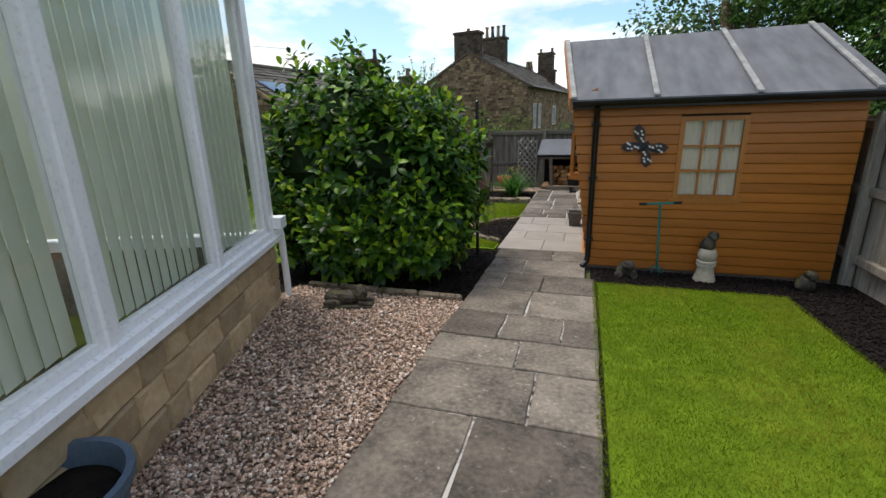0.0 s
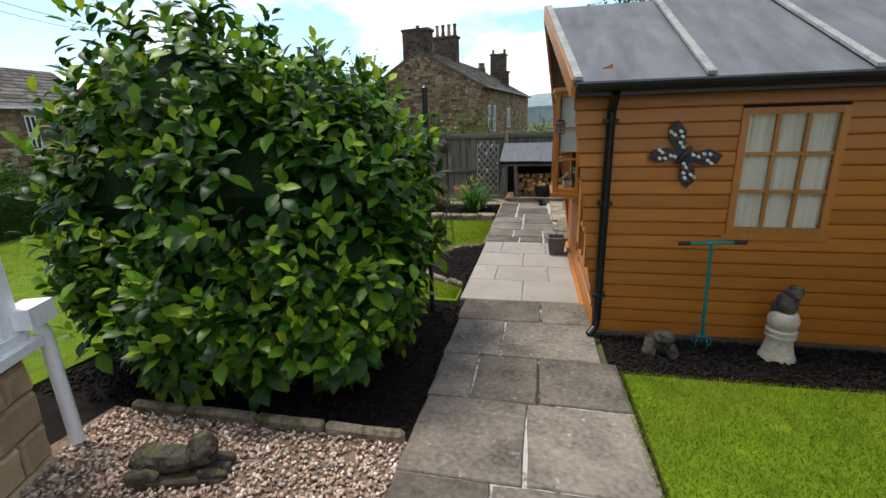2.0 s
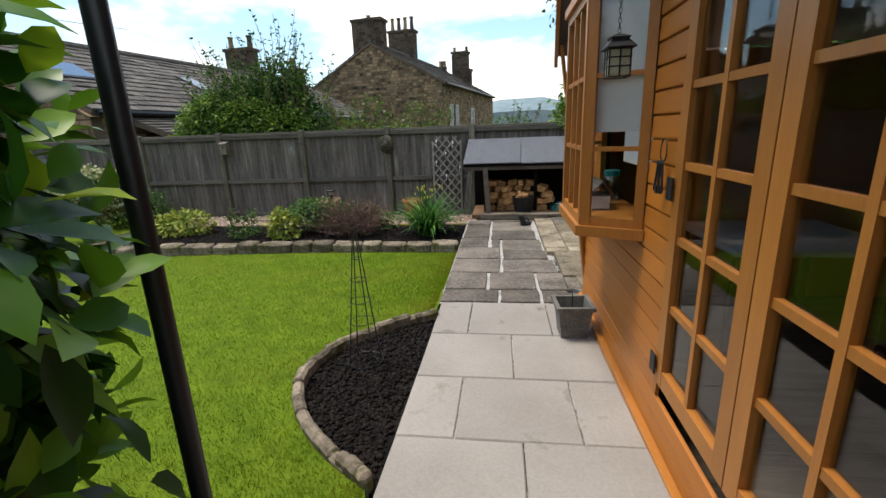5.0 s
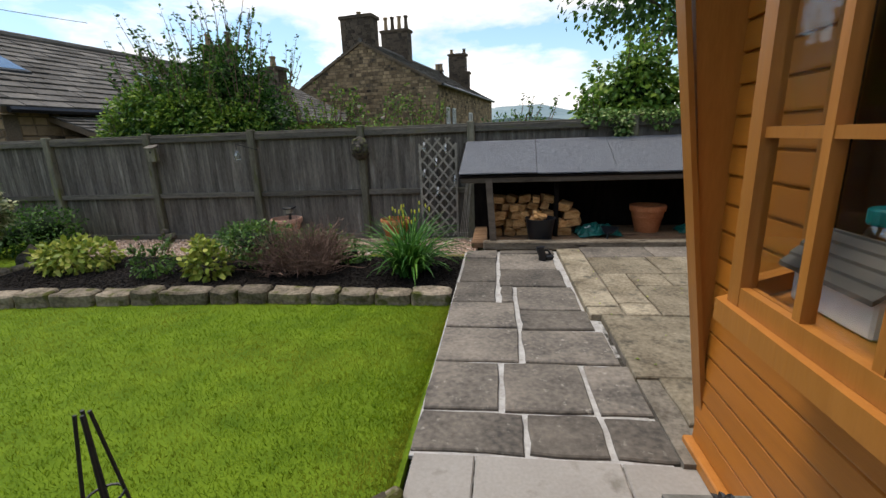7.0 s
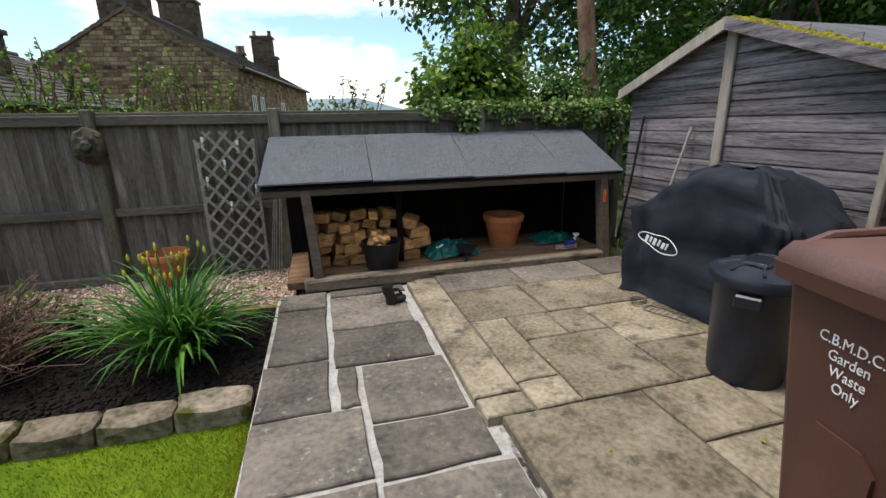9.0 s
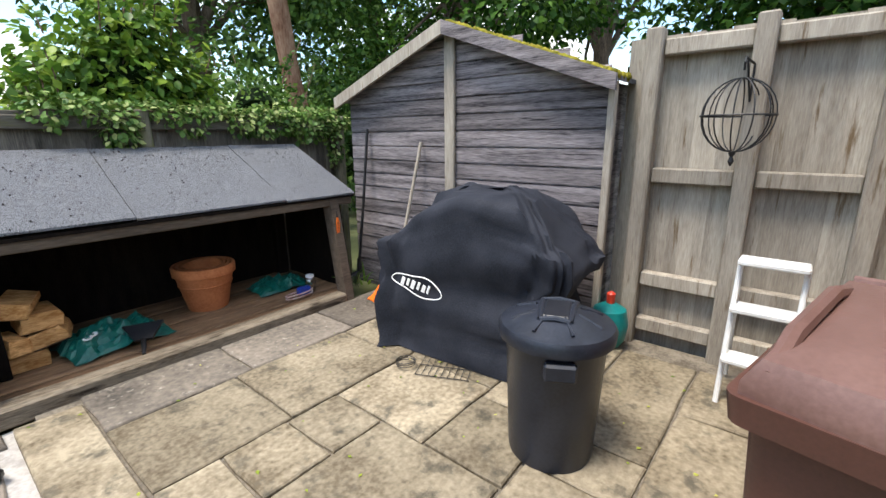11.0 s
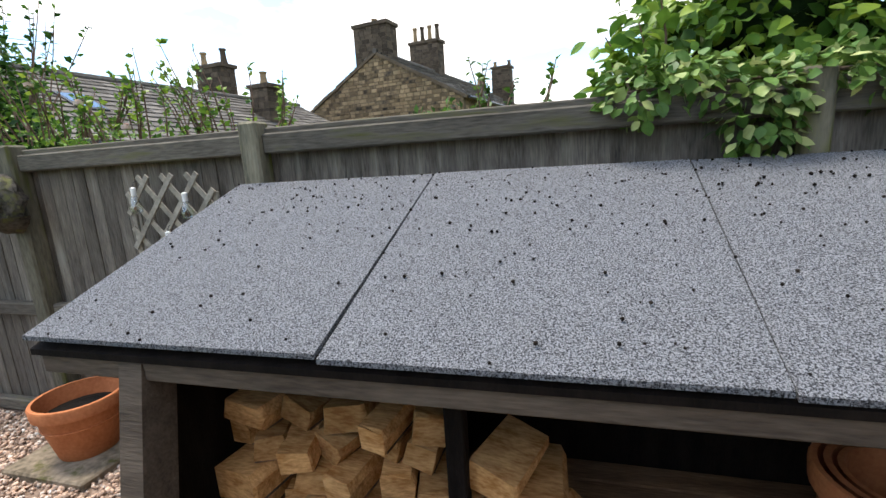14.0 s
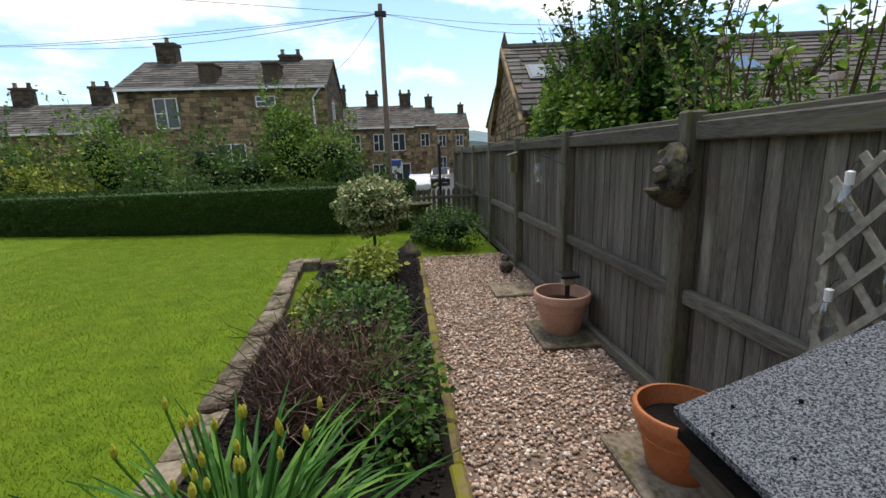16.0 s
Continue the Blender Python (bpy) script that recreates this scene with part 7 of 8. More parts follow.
# dustbin
db = thing("dustbin", "round black plastic dustbin with lid and clip handles", "bin", pose(1.46, 10.9, PZ, 0, 0, 20))
part("body", lathe([(0.185, 0.0), (0.19, 0.02), (0.215, 0.55), (0.225, 0.57), (0.225, 0.6)], 32), M_dustbin, db, local=True, smooth=True)
dl = part("lid", lathe([(0.238, 0.565), (0.248, 0.57), (0.252, 0.61), (0.24, 0.63), (0.22, 0.635), (0.16, 0.665), (0.08, 0.685), (0.01, 0.688)], 32), M_dustbin, db, local=True, smooth=True)
for k in range(8):
    a = 2 * math.pi * k / 8 + 0.4
    part("rib", tube([(0.1 * math.cos(a), 0.1 * math.sin(a), 0.682), (0.2 * math.cos(a), 0.2 * math.sin(a), 0.648)], 0.008, 6), M_dustbin, dl, local=True)
gf = [(0.115, -0.075), (0.115, 0.075), (-0.115, 0.06), (-0.115, -0.06)]
for (ax, ay), (bx, by) in zip(gf, gf[1:] + gf[:1]):
    part("grip_frame", tube([(ax, ay, 0.674), ((ax + bx) / 2, (ay + by) / 2, 0.684), (bx, by, 0.674)], 0.013, 8), M_dustbin, dl, local=True, smooth=True)
part("grip_well", cbox(-0.10, 0.10, -0.055, 0.055, 0.668, 0.6885, 0.006), M_bucket, dl, local=True)
for s in (0, 180):
    b = cbox(0.205, 0.25, -0.065, 0.065, 0.47, 0.545, 0.01)
    b.transform(pose(0, 0, 0, 0, 0, s + 190))
    part("handle", b, M_dustbin, db, local=True)

# barbecue under its cover: a draped skin over a boxy frame
bq = thing("covered_barbecue", "barbecue under a creased black fabric cover", "barbecue", pose(2.11, 11.7, PZ, 0, 0, 6))


def ridge_wave(t):
    """A sharp-crested fold, from -1 to 1."""
    return 1 - 4 * abs(t / (2 * math.pi) - math.floor(t / (2 * math.pi) + 0.5))


rings = []
K = 168
for f in (0, 0.05, 0.11, 0.17, 0.23, 0.29, 0.35, 0.41, 0.47, 0.53, 0.59, 0.65, 0.7, 0.75, 0.79, 0.83, 0.865, 0.895, 0.92, 0.945, 0.965, 0.98, 0.99, 1.0):
    shrink = float(np.interp(f, [0, 0.85, 0.91, 0.95, 0.975, 0.99, 1.0], [1, 0.985, 0.945, 0.86, 0.7, 0.4, 0.04]))
    r = []
    for j in range(K):
        a = 2 * math.pi * j / K
        c, s_ = math.cos(a), math.sin(a)
        x = 0.345 * math.copysign(abs(c) ** 0.17, c) * shrink
        y = 0.655 * math.copysign(abs(s_) ** 0.17, s_) * (1 - (1 - shrink) * 0.8)
        if y < -0.3:                      # the cover hangs in under the side shelf
            y = -0.3 + (y + 0.3) * float(np.interp(f, [0, 0.45, 0.66, 0.74, 1], [0.62, 0.6, 0.72, 1.0, 1.0]))
        top = float(np.interp(y, [-0.66, -0.52, -0.38, -0.27, 0.2, 0.36, 0.5, 0.66], [0.77, 0.86, 0.99, 1.10, 1.09, 0.99, 0.86, 0.79]))
        low = 1 - 0.6 * f
        q = Vector((x, y, f * top))
        w = noise.noise(q * 2.3) * 2.2
        fold = 0.042 * ridge_wave(a * 7 + w + f * 1.2) * low + 0.022 * ridge_wave(a * 16 + 2 * w + f * 3) * low
        cre = 0.055 * (0.5 - abs(noise.noise(q * 3.0 + Vector((4, 1, 2)))) * 2) + 0.026 * (0.5 - abs(noise.noise(q * 8.0))*2)
        k = fold + cre
        r.append((x + k * math.copysign(abs(c) ** 0.6, c), y + k * 1.1 * math.copysign(abs(s_) ** 0.6, s_), max(0.004, f * top + cre * (f > 0.6) * 0.9 + 0.012 * math.sin(a * 7) * (f < 0.03))))
    rings.append(r)
part("cover", ring_solid(rings), M_cover, bq, "creased black fabric cover", local=True, smooth=True)
em = Matrix.Translation((-0.385, 0.30, 0.50)) @ turn_front @ pose(0, 0, 0, 0, 0, -9)
# the badge: a lopsided outline with plain bars in place of its word
oval = []
for k in range(48):
    a = 2 * math.pi * k / 48
    r = 1 + 0.10 * math.cos(2 * a) + 0.05 * math.cos(5 * a + 0.7)
    oval.append(tuple(em @ Vector((0.175 * math.cos(a) * r, 0.066 * math.sin(a) * r + 0.012 * math.sin(2 * a), 0.0))))
part("badge_outline", tube(oval + oval[:1], 0.004, 5), M_print, bq, "white outline of a badge", local=True)
for i, (x, w, h) in enumerate(((-0.098, 0.013, 0.028), (-0.058, 0.010, 0.025), (-0.018, 0.014, 0.03), (0.025, 0.010, 0.028), (0.065, 0.013, 0.025), (0.1, 0.008, 0.028))):
    b = cbox(-w, w, -h, h, -0.003, 0.003, 0.002)
    b.transform(em @ Matrix.Translation((x, -0.004 + 0.005 * (i % 2), 0.0)) @ pose(0, 0, 0, 0, 0, -12))
    part("badge_bar", b, M_print, bq, "", local=True)
gr = thing("grill_rack", "small rusty wire grill rack on the flags", "rack", pose(1.7, 11.72, PZ + 0.012, 0, 0, 25))
for k in range(9):
    part("wire", tube([(-0.12, -0.16 + k * 0.04, 0), (0.12, -0.16 + k * 0.04, 0)], 0.0025, 5), M_iron, gr, local=True)
for x in (-0.12, 0.0, 0.12):
    part("wire", tube([(x, -0.17, -0.004), (x, 0.17, -0.004)], 0.003, 5), M_iron, gr, local=True)
part("coil", tube([(-0.03 + 0.06 * math.cos(k * 0.5), 0.25 + 0.06 * math.sin(k * 0.5), 0.004 + 0.001 * k) for k in range(36)], 0.003, 5), M_iron, gr, local=True)

# garden tools against the tool shed
sw = thing("snow_shovel", "bright orange plastic snow shovel with a pale wooden handle", "shovel", pose(2.38, 12.86, PZ) @ Matrix.Scale(0.74, 4))
part("blade", ring_solid([[(-0.26 + 0.3 * t, y, 0.01 + 0.22 * t * t + 0.05 * t + 0.012 * math.cos(y * 40) * (1 - t) + d) for y in np.linspace(-0.2, 0.2, 9)] + [(-0.26 + 0.3 * t, y, 0.02 + 0.22 * t * t + 0.05 * t + d) for y in np.linspace(0.2, -0.2, 9)] for t, d in ((0, 0), (0.25, 0), (0.5, 0), (0.75, 0), (1, 0))]), M_orange, sw, local=True)
part("socket", tube([(-0.1, 0, 0.1), (0.05, 0, 0.3), (0.08, 0, 0.38)], [0.02, 0.03, 0.024], 10), M_orange, sw, local=True)
part("handle", tube([(0.06, 0.0, 0.33), (0.385, -0.13, 1.83)], 0.019, 10), M_wood_pale, sw, "pale grey wooden handle", local=True)
rk = thing("lawn_rake", "spring-tine rake with a long black handle against the shed", "rake", pose(2.5, 13.47, PZ))
part("handle", tube([(0, 0, 0.2), (0.08, -0.01, 0.75), (0.17, -0.02, 1.47)], 0.014, 8), M_iron, rk, local=True)
part("head", tube([(0, 0, 0.1), (0, 0, 0.24)], [0.03, 0.018], 8), M_iron, rk, local=True)
for k in range(15):
    a = radians(-45 + 90 * k / 14)
    part("tine", tube([(-0.01, 0, 0.12), (-0.04 - 0.1 * math.cos(a), 0.17 * math.sin(a), 0.04), (-0.05 - 0.13 * math.cos(a), 0.2 * math.sin(a), 0.005)], 0.0025, 4), M_iron, rk, local=True)
weed = strap_clump("weed", "small green weed by the log store post", 2.4, 13.45, PZ, 18, 0.2, 0.7, M_leaf_bright)
ball = thing("plastic_ball_pump", "teal plastic tub with a red cap behind the barbecue", "tub", pose(2.66, 11.06, PZ) @ Matrix.Scale(0.66, 4))
part("tub", lathe([(0.12, 0), (0.17, 0.08), (0.19, 0.25), (0.16, 0.4), (0.06, 0.46)], 20), M_teal, ball, local=True, smooth=True)
part("cap", lathe([(0.04, 0.46), (0.045, 0.56), (0.02, 0.58)], 12), mat("red_plastic", (0.5, 0.03, 0.015), (0.6, 0.05, 0.02), 5, bump=0, rough=0.4), ball, "red cap", local=True)
stp = thing("step_stool", "white metal step stool against the tall fence", "stool", pose(2.54, 10.22, PZ))
for sy in (-0.14, 0.14):
    part("rail", tube([(-0.2, sy, 0.0), (-0.02, sy, 0.76)], 0.014, 8), M_white, stp, local=True)
    part("rail", tube([(0.17, sy, 0.0), (0.0, sy, 0.76)], 0.012, 8), M_white, stp, local=True)
for x, z in ((-0.13, 0.24), (-0.06, 0.5), (-0.01, 0.745)):
    part("tread", cbox(x - 0.09, x + 0.05, -0.15, 0.15, z, z + 0.03, 0.008), M_white, stp, local=True)
wt = thing("water_tub", "round blue plastic tub beside the step stool", "tub", pose(2.5, 9.84, PZ))
part("body", lathe([(0.15, 0), (0.17, 0.03), (0.2, 0.42), (0.215, 0.45), (0.2, 0.45), (0.18, 0.4), (0.14, 0.03)], 24, cap=False), M_blue_tub, wt, local=True, smooth=True)
bt = thing("garden_boot", "small black boot-shaped ornament on the path", "ornament", pose(-0.32, 12.67, 0.012, 0, 0, 200))
part("body", ring_solid([[(0.1 * a + 0.05 * math.cos(t), 0.05 * math.sin(t), z) for t in np.linspace(0, 6.283, 12, endpoint=False)] for a, z in ((0.0, 0.0), (0.0, 0.05), (0.2, 0.09), (0.35, 0.14), (0.3, 0.16))]), M_black, bt, local=True, smooth=True)
part("toe", cbox(-0.13, -0.02, -0.05, 0.05, 0.0, 0.06, 0.02), M_black, bt, local=True)
part("handle", tube([(-0.1, 0, 0.06), (-0.07, 0, 0.11), (0.0, 0, 0.12), (0.03, 0, 0.09)], 0.012, 6), M_black, bt, local=True)

# hanging ball basket on the tall fence
hb = thing("hanging_basket", "black wire ball hanging basket on an iron bracket", "basket", pose(2.71, 10.5, 1.55) @ Matrix.Scale(0.64, 4))
part("bracket", tube([(0.17, -0.05, 0.42), (0.0, 0, 0.46), (-0.02, 0, 0.42), (0, 0, 0.36)], 0.01, 6), M_iron, hb, local=True)
part("bracket", tube([(0.17, -0.05, 0.42), (0.17, -0.05, 0.12), (0.05, -0.01, 0.44)], 0.009, 6), M_iron, hb, local=True)
for k in range(6):
    a = math.pi * k / 6
    part("hoop", tube([(0.27 * math.sin(t) * math.cos(a), 0.27 * math.sin(t) * math.sin(a), 0.3 * math.cos(t)) for t in np.linspace(0, 6.283, 25)], 0.006, 5), M_iron, hb, local=True)
part("ring", tube([(0.275 * math.cos(t), 0.275 * math.sin(t), 0.0) for t in np.linspace(0, 6.283, 25)], 0.008, 5), M_iron, hb, local=True)
part("finial", lathe([(0.005, -0.42), (0.025, -0.38), (0.012, -0.34), (0.03, -0.31), (0.01, -0.29)], 10), M_iron, hb, local=True)

# inside the log store
LF = 0.082
lz_ = LF
for row in range(5):
    rh = (0.12, 0.105, 0.115, 0.1, 0.1)[row]
    lx_ = -1.0 + random.uniform(0, 0.06)
    while lx_ < (0.14, 0.12, 0.1, 0.05, -0.22)[row]:
        w = random.uniform(0.11, 0.25)
        h, d = rh * random.uniform(0.85, 1.12), random.uniform(0.2, 0.3)
        front = 13.60 + 0.015 * row + random.uniform(-0.05, 0.09)
        lg = thing("log", "split firewood log in the stacked pile", "log", pose(lx_ + w / 2, front + d / 2, lz_ + rh / 2, random.uniform(-4, 4), random.choice((-1, 1)) * random.uniform(0, 16), random.uniform(-22, 22)), "logs in the store")
        e = [random.uniform(0.72, 1.0) for _ in range(6)]
        sec = [(-w / 2 * e[0], -h / 2), (w / 2 * e[1], -h / 2), (w / 2, h * 0.1 * e[4]), (w / 2 * e[2], h / 2 * e[3]), (-w / 2 * e[5] * 0.8, h / 2)]
        bmw = bmesh.new()
        vr = [[bmw.verts.new((x * q, y, z * q)) for x, z in sec] for y, q in ((-d / 2, 0.95), (-d / 2 + 0.012, 1.0), (d / 2, 1.0))]
        for r0, r1 in zip(vr[:-1], vr[1:]):
            for j in range(5):
                bmw.faces.new((r0[j], r0[(j + 1) % 5], r1[(j + 1) % 5], r1[j]))
        bmw.faces.new(vr[0])
        bmw.faces.new(vr[2])
        for v_ in bmw.verts:
            v_.co += Vector((random.uniform(-1, 1), random.uniform(-1, 1), random.uniform(-1, 1))) * 0.005
        part("wood", bmw, M_log, lg, local=True)
        part("bark", prism([(sec[0][0], sec[0][1] - 0.007), (sec[1][0], sec[1][1] - 0.007), sec[1], sec[0]], "y", -d / 2 + 0.016, d / 2 - 0.004), M_log_bark, lg, local=True)
        lx_ += w + (0.12 if -0.2 < lx_ + w < -0.06 else 0.004)
    lz_ += rh + 0.004
part("store_prop", cbox(-0.09, -0.03, 13.60, 13.66, LF, WZ0 - 0.05, 0.006), M_dark_shade_wood, ws)
bk = thing("bucket", "black rubber bucket filled with kindling", "bucket", pose(-0.29, 13.40, LF) @ Matrix.Scale(1.2, 4))
part("body", lathe([(0.12, 0.0), (0.125, 0.01), (0.16, 0.24), (0.168, 0.25), (0.16, 0.25), (0.15, 0.22), (0.11, 0.02)], 24, cap=False), M_bucket, bk, local=True, smooth=True)
part("base", lathe([(0.121, 0.001), (0.121, 0.02)], 24), M_bucket, bk, local=True)
for k in range(9):
    b = cbox(-0.07, 0.07, -0.025, 0.025, -0.02, 0.02, 0.006)
    b.transform(pose(random.uniform(-0.06, 0.06), random.uniform(-0.06, 0.06), 0.2 + 0.012 * k, random.uniform(-20, 20), random.uniform(-25, 25), random.uniform(0, 180)))
    part("kindling", b, M_log, bk, local=True)


def pot(name, label, m, r, h, material, soil=True, group="", nested=False):
    th = thing(name, label, "plant pot", m, group)
    part("body", lathe([(r * 0.62, 0), (r * 0.64, 0.01), (r * 0.9, h * 0.78), (r * 0.98, h * 0.8), (r, h * 0.97), (r * 0.97, h), (r * 0.9, h), (r * 0.87, h * 0.8), (r * 0.6, 0.03)], 32, cap=False), material, th, local=True, smooth=True)
    part("base", lathe([(r * 0.61, 0.001), (r * 0.61, 0.03)], 32), material, th, local=True)
    part("band", lathe([(r * 0.83, h * 0.55), (r * 0.85, h * 0.56), (r * 0.86, h * 0.58), (r * 0.845, h * 0.59)], 32, cap=False), material, th, local=True)
    if soil:
        part("soil", lathe([(r * 0.8, h * 0.72), (r * 0.5, h * 0.76), (0.01, h * 0.78)], 20), M_soil, th, "dark potting soil", local=True)
    if nested:
        for k in range(2):
            q = 0.84 - 0.14 * k
            part("inner_pot", lathe([(r * 0.5, h * 0.5), (r * q * 0.93, h * 0.95), (r * q, h * 1.0), (r * q * 0.9, h * 1.0), (r * q * 0.82, h * 0.7)], 28, cap=False), material, th, local=True, smooth=True)
    return th


pot("terracotta_pot", "large terracotta pot with smaller pots nested inside", pose(1.22, 13.9, LF), 0.24, 0.37, M_terra, False, nested=True)


def tarp(name, label, m, w, d, h, seed):
    th = thing(name, label, "tarpaulin", m)
    n = 22
    v, f = [], []
    for j in range(n):
        for i in range(n):
            x, y = w * (i / (n - 1) - 0.5), d * (j / (n - 1) - 0.5)
            e = max(0.0, 1 - (abs(2 * x / w) ** 4 + abs(2 * y / d) ** 4) * 0.75)
            z = 0.01 + h * e * (0.35 + 0.65 * abs(noise.noise((x * 7 + seed, y * 7, seed)))) + h * 0.5 * e * abs(noise.noise((x * 16, y * 16 + seed, 3)))
            v.append((x + 0.03 * noise.noise((x * 6, y * 6, seed + 5)), y + 0.03 * noise.noise((x * 6, y * 6, seed + 9)), z))
    for j in range(n - 1):
        for i in range(n - 1):
            a = j * n + i
            f.append((a, a + 1, a + n + 1, a + n))
    part("sheet", (v, f), M_tarp, th, "crumpled shiny green sheet", local=True)
    return th


tg = tarp("tarpaulin", "crumpled green tarpaulin bag with a white figure three", pose(0.5, 13.72, LF, 0, 0, 8), 0.6, 0.45, 0.17, 2.0)
writing("3", 0.13, pose(-0.2, -0.13, 0.125, 12, 0, -70), tg, extrude=0.004)
tarp("tarpaulin", "folded green tarpaulin at the end of the store", pose(1.84, 13.85, LF, 0, 0, -4), 0.5, 0.35, 0.13, 7.0)
dp2 = thing("dustpan", "dark grey plastic dustpan lying on the tarpaulin", "dustpan", pose(0.6, 13.42, LF + 0.1, 28, 0, -20))
part("pan", prism([(-0.12, 0.1), (0.12, 0.1), (0.05, -0.04), (-0.05, -0.04)], "z", -0.008, 0.012), M_black, dp2, local=True)
part("handle", tube([(0, -0.03, 0), (0, -0.17, 0.01)], [0.016, 0.012], 8), M_black, dp2, local=True)
rope = thing("rope", "blue handled cord coil beside the post", "cord", pose(1.85, 13.45, LF + 0.01))
part("cord", tube([(0.13 * math.cos(t) - 0.05, 0.05 * math.sin(t), 0.004 * t) for t in np.linspace(0, 12.5, 40)], 0.006, 5), mat("pale_cord", (0.45, 0.25, 0.22), (0.6, 0.5, 0.45), 20, rough=0.8), rope, local=True)
part("reel", cbox(-0.06, 0.06, -0.02, 0.04, 0.01, 0.08, 0.012), mat("blue_plastic", (0.01, 0.03, 0.25), (0.02, 0.05, 0.32), 5, bump=0, rough=0.35), rope, "blue plastic reel", local=True)
jar = thing("jar", "clear plastic jar by the store post", "jar", pose(1.96, 13.52, LF))
part("jar_body", lathe([(0.045, 0), (0.05, 0.01), (0.05, 0.12), (0.035, 0.14)], 16), M_clear, jar, local=True, smooth=True)
part("lid", lathe([(0.037, 0.14), (0.037, 0.16)], 16), M_white, jar, local=True)
hk = thing("secateurs", "orange-handled secateurs hung on the store post", "tool", pose(2.14, 13.295, 0.72))
for s in (-1, 1):
    part("handle", tube([(0, 0, 0.05), (0.012 * s, -0.004, 0.0), (0.008 * s, -0.004, -0.09)], 0.006, 6), M_orange, hk, local=True)
part("blade", tube([(0, 0, 0.05), (0, 0, 0.11)], [0.008, 0.002], 6), M_iron, hk, local=True)

# ---- along the back fence ----
GL = lz(14)
p1 = pot("terracotta_pot", "orange terracotta pot with dark soil on a mossy slab", pose(-2.44, 14.17, GL + 0.045), 0.23, 0.34, M_terra)
p2 = pot("terracotta_pot", "pale faded terracotta pot with a solar lamp in it", pose(-4.25, 14.22, GL + 0.045), 0.25, 0.36, M_terra_pale)
for sx, sy, w, d in ((-2.45, 14.15, 0.6, 0.5), (-4.2, 14.2, 0.62, 0.5), (-5.55, 14.1, 0.5, 0.5)):
    s = thing("paving_slab", "mossy concrete paving slab lying on the gravel", "slab", pose(sx, sy, GL), "loose slabs on the gravel")
    part("slab", cbox(-w / 2, w / 2, -d / 2, d / 2, -0.02, 0.045, 0.01), M_kerb, s, local=True)
sl = thing("solar_lamp", "black solar lamp on a spike standing in the pot", "lamp", pose(-4.2, 14.25, GL + 0.28))
part("spike", tube([(0, 0, 0.0), (0, 0, 0.2)], 0.022, 8), M_black, sl, local=True)
part("lens", cbox(-0.045, 0.045, -0.045, 0.045, 0.2, 0.27, 0.006), mat("amber_lens", (0.30, 0.27, 0.2), (0.4, 0.36, 0.28), 8, bump=0, rough=0.3), sl, "pale amber lens", local=True)
part("cap", cbox(-0.085, 0.085, -0.085, 0.085, 0.27, 0.3, 0.008), M_black, sl, local=True)
sq = thing("animal_ornament", "small weathered stone animal ornament on the gravel", "ornament", pose(-6.4, 14.22, GL))
bm = bmesh.new()
for cx, cz, r in ((0, 0.08, 0.09), (-0.05, 0.19, 0.06), (0.08, 0.12, 0.06)):
    bmesh.ops.create_icosphere(bm, subdivisions=3, radius=r, matrix=Matrix.Translation((cx, 0, cz)))
for v in bm.verts:
    v.co += Vector(noise.noise_vector(v.co * 25)) * 0.012
part("body", bm, M_grey_stone, sq, local=True)
# lattice trellis with hanging bulbs
tr = thing("trellis", "diamond lattice wooden trellis hung with glass bulbs", "trellis", pose(-1.75, FY - 0.12, -0.1))
TX0, TX1, TZ0, TZ1, TY = -2.05, -1.47, -0.08, 1.45, FY - 0.115
for s in (-1, 1):
    for k in range(-3, 9):
        z0 = TZ0 + k * 0.19
        pts = []
        a, b = (TX0, z0), (TX1, z0 + (TX1 - TX0) * 1.18)
        if s < 0:
            a, b = (TX0, b[1]), (TX1, z0)
        lo, hi = 0.0, 1.0
        dz = b[1] - a[1]
        for bound, sign in ((TZ0, 1), (TZ1, -1)):
            t = (bound - a[1]) / dz
            if (dz > 0) == (sign > 0):
                lo = max(lo, t)
            else:
                hi = min(hi, t)
        if hi - lo > 0.08:
            p, q = (Vector((a[0] + (b[0] - a[0]) * t, 0, a[1] + dz * t)) for t in (lo, hi))
            d = (q - p).normalized()
            sd = Vector((-d.z, 0, d.x)) * 0.014
            y0 = TY - 0.009 * (s > 0)
            v = [tuple(Vector((pt.x, y, pt.z)) + sg * sd) for y in (y0, y0 - 0.008) for pt, sg in ((p, 1), (p, -1), (q, -1), (q, 1))]
            part("lattice_strip", (v, [(0, 1, 2, 3), (7, 6, 5, 4), (0, 4, 5, 1), (1, 5, 6, 2), (2, 6, 7, 3), (3, 7, 4, 0)]), M_lattice, tr)
for x in (TX0 + 0.01, TX1 - 0.01):
    part("upright", cbox(x - 0.015, x + 0.015, TY + 0.001, TY + 0.02, TZ0 - 0.05, TZ1 - 0.1, 0.003), M_lattice, tr)


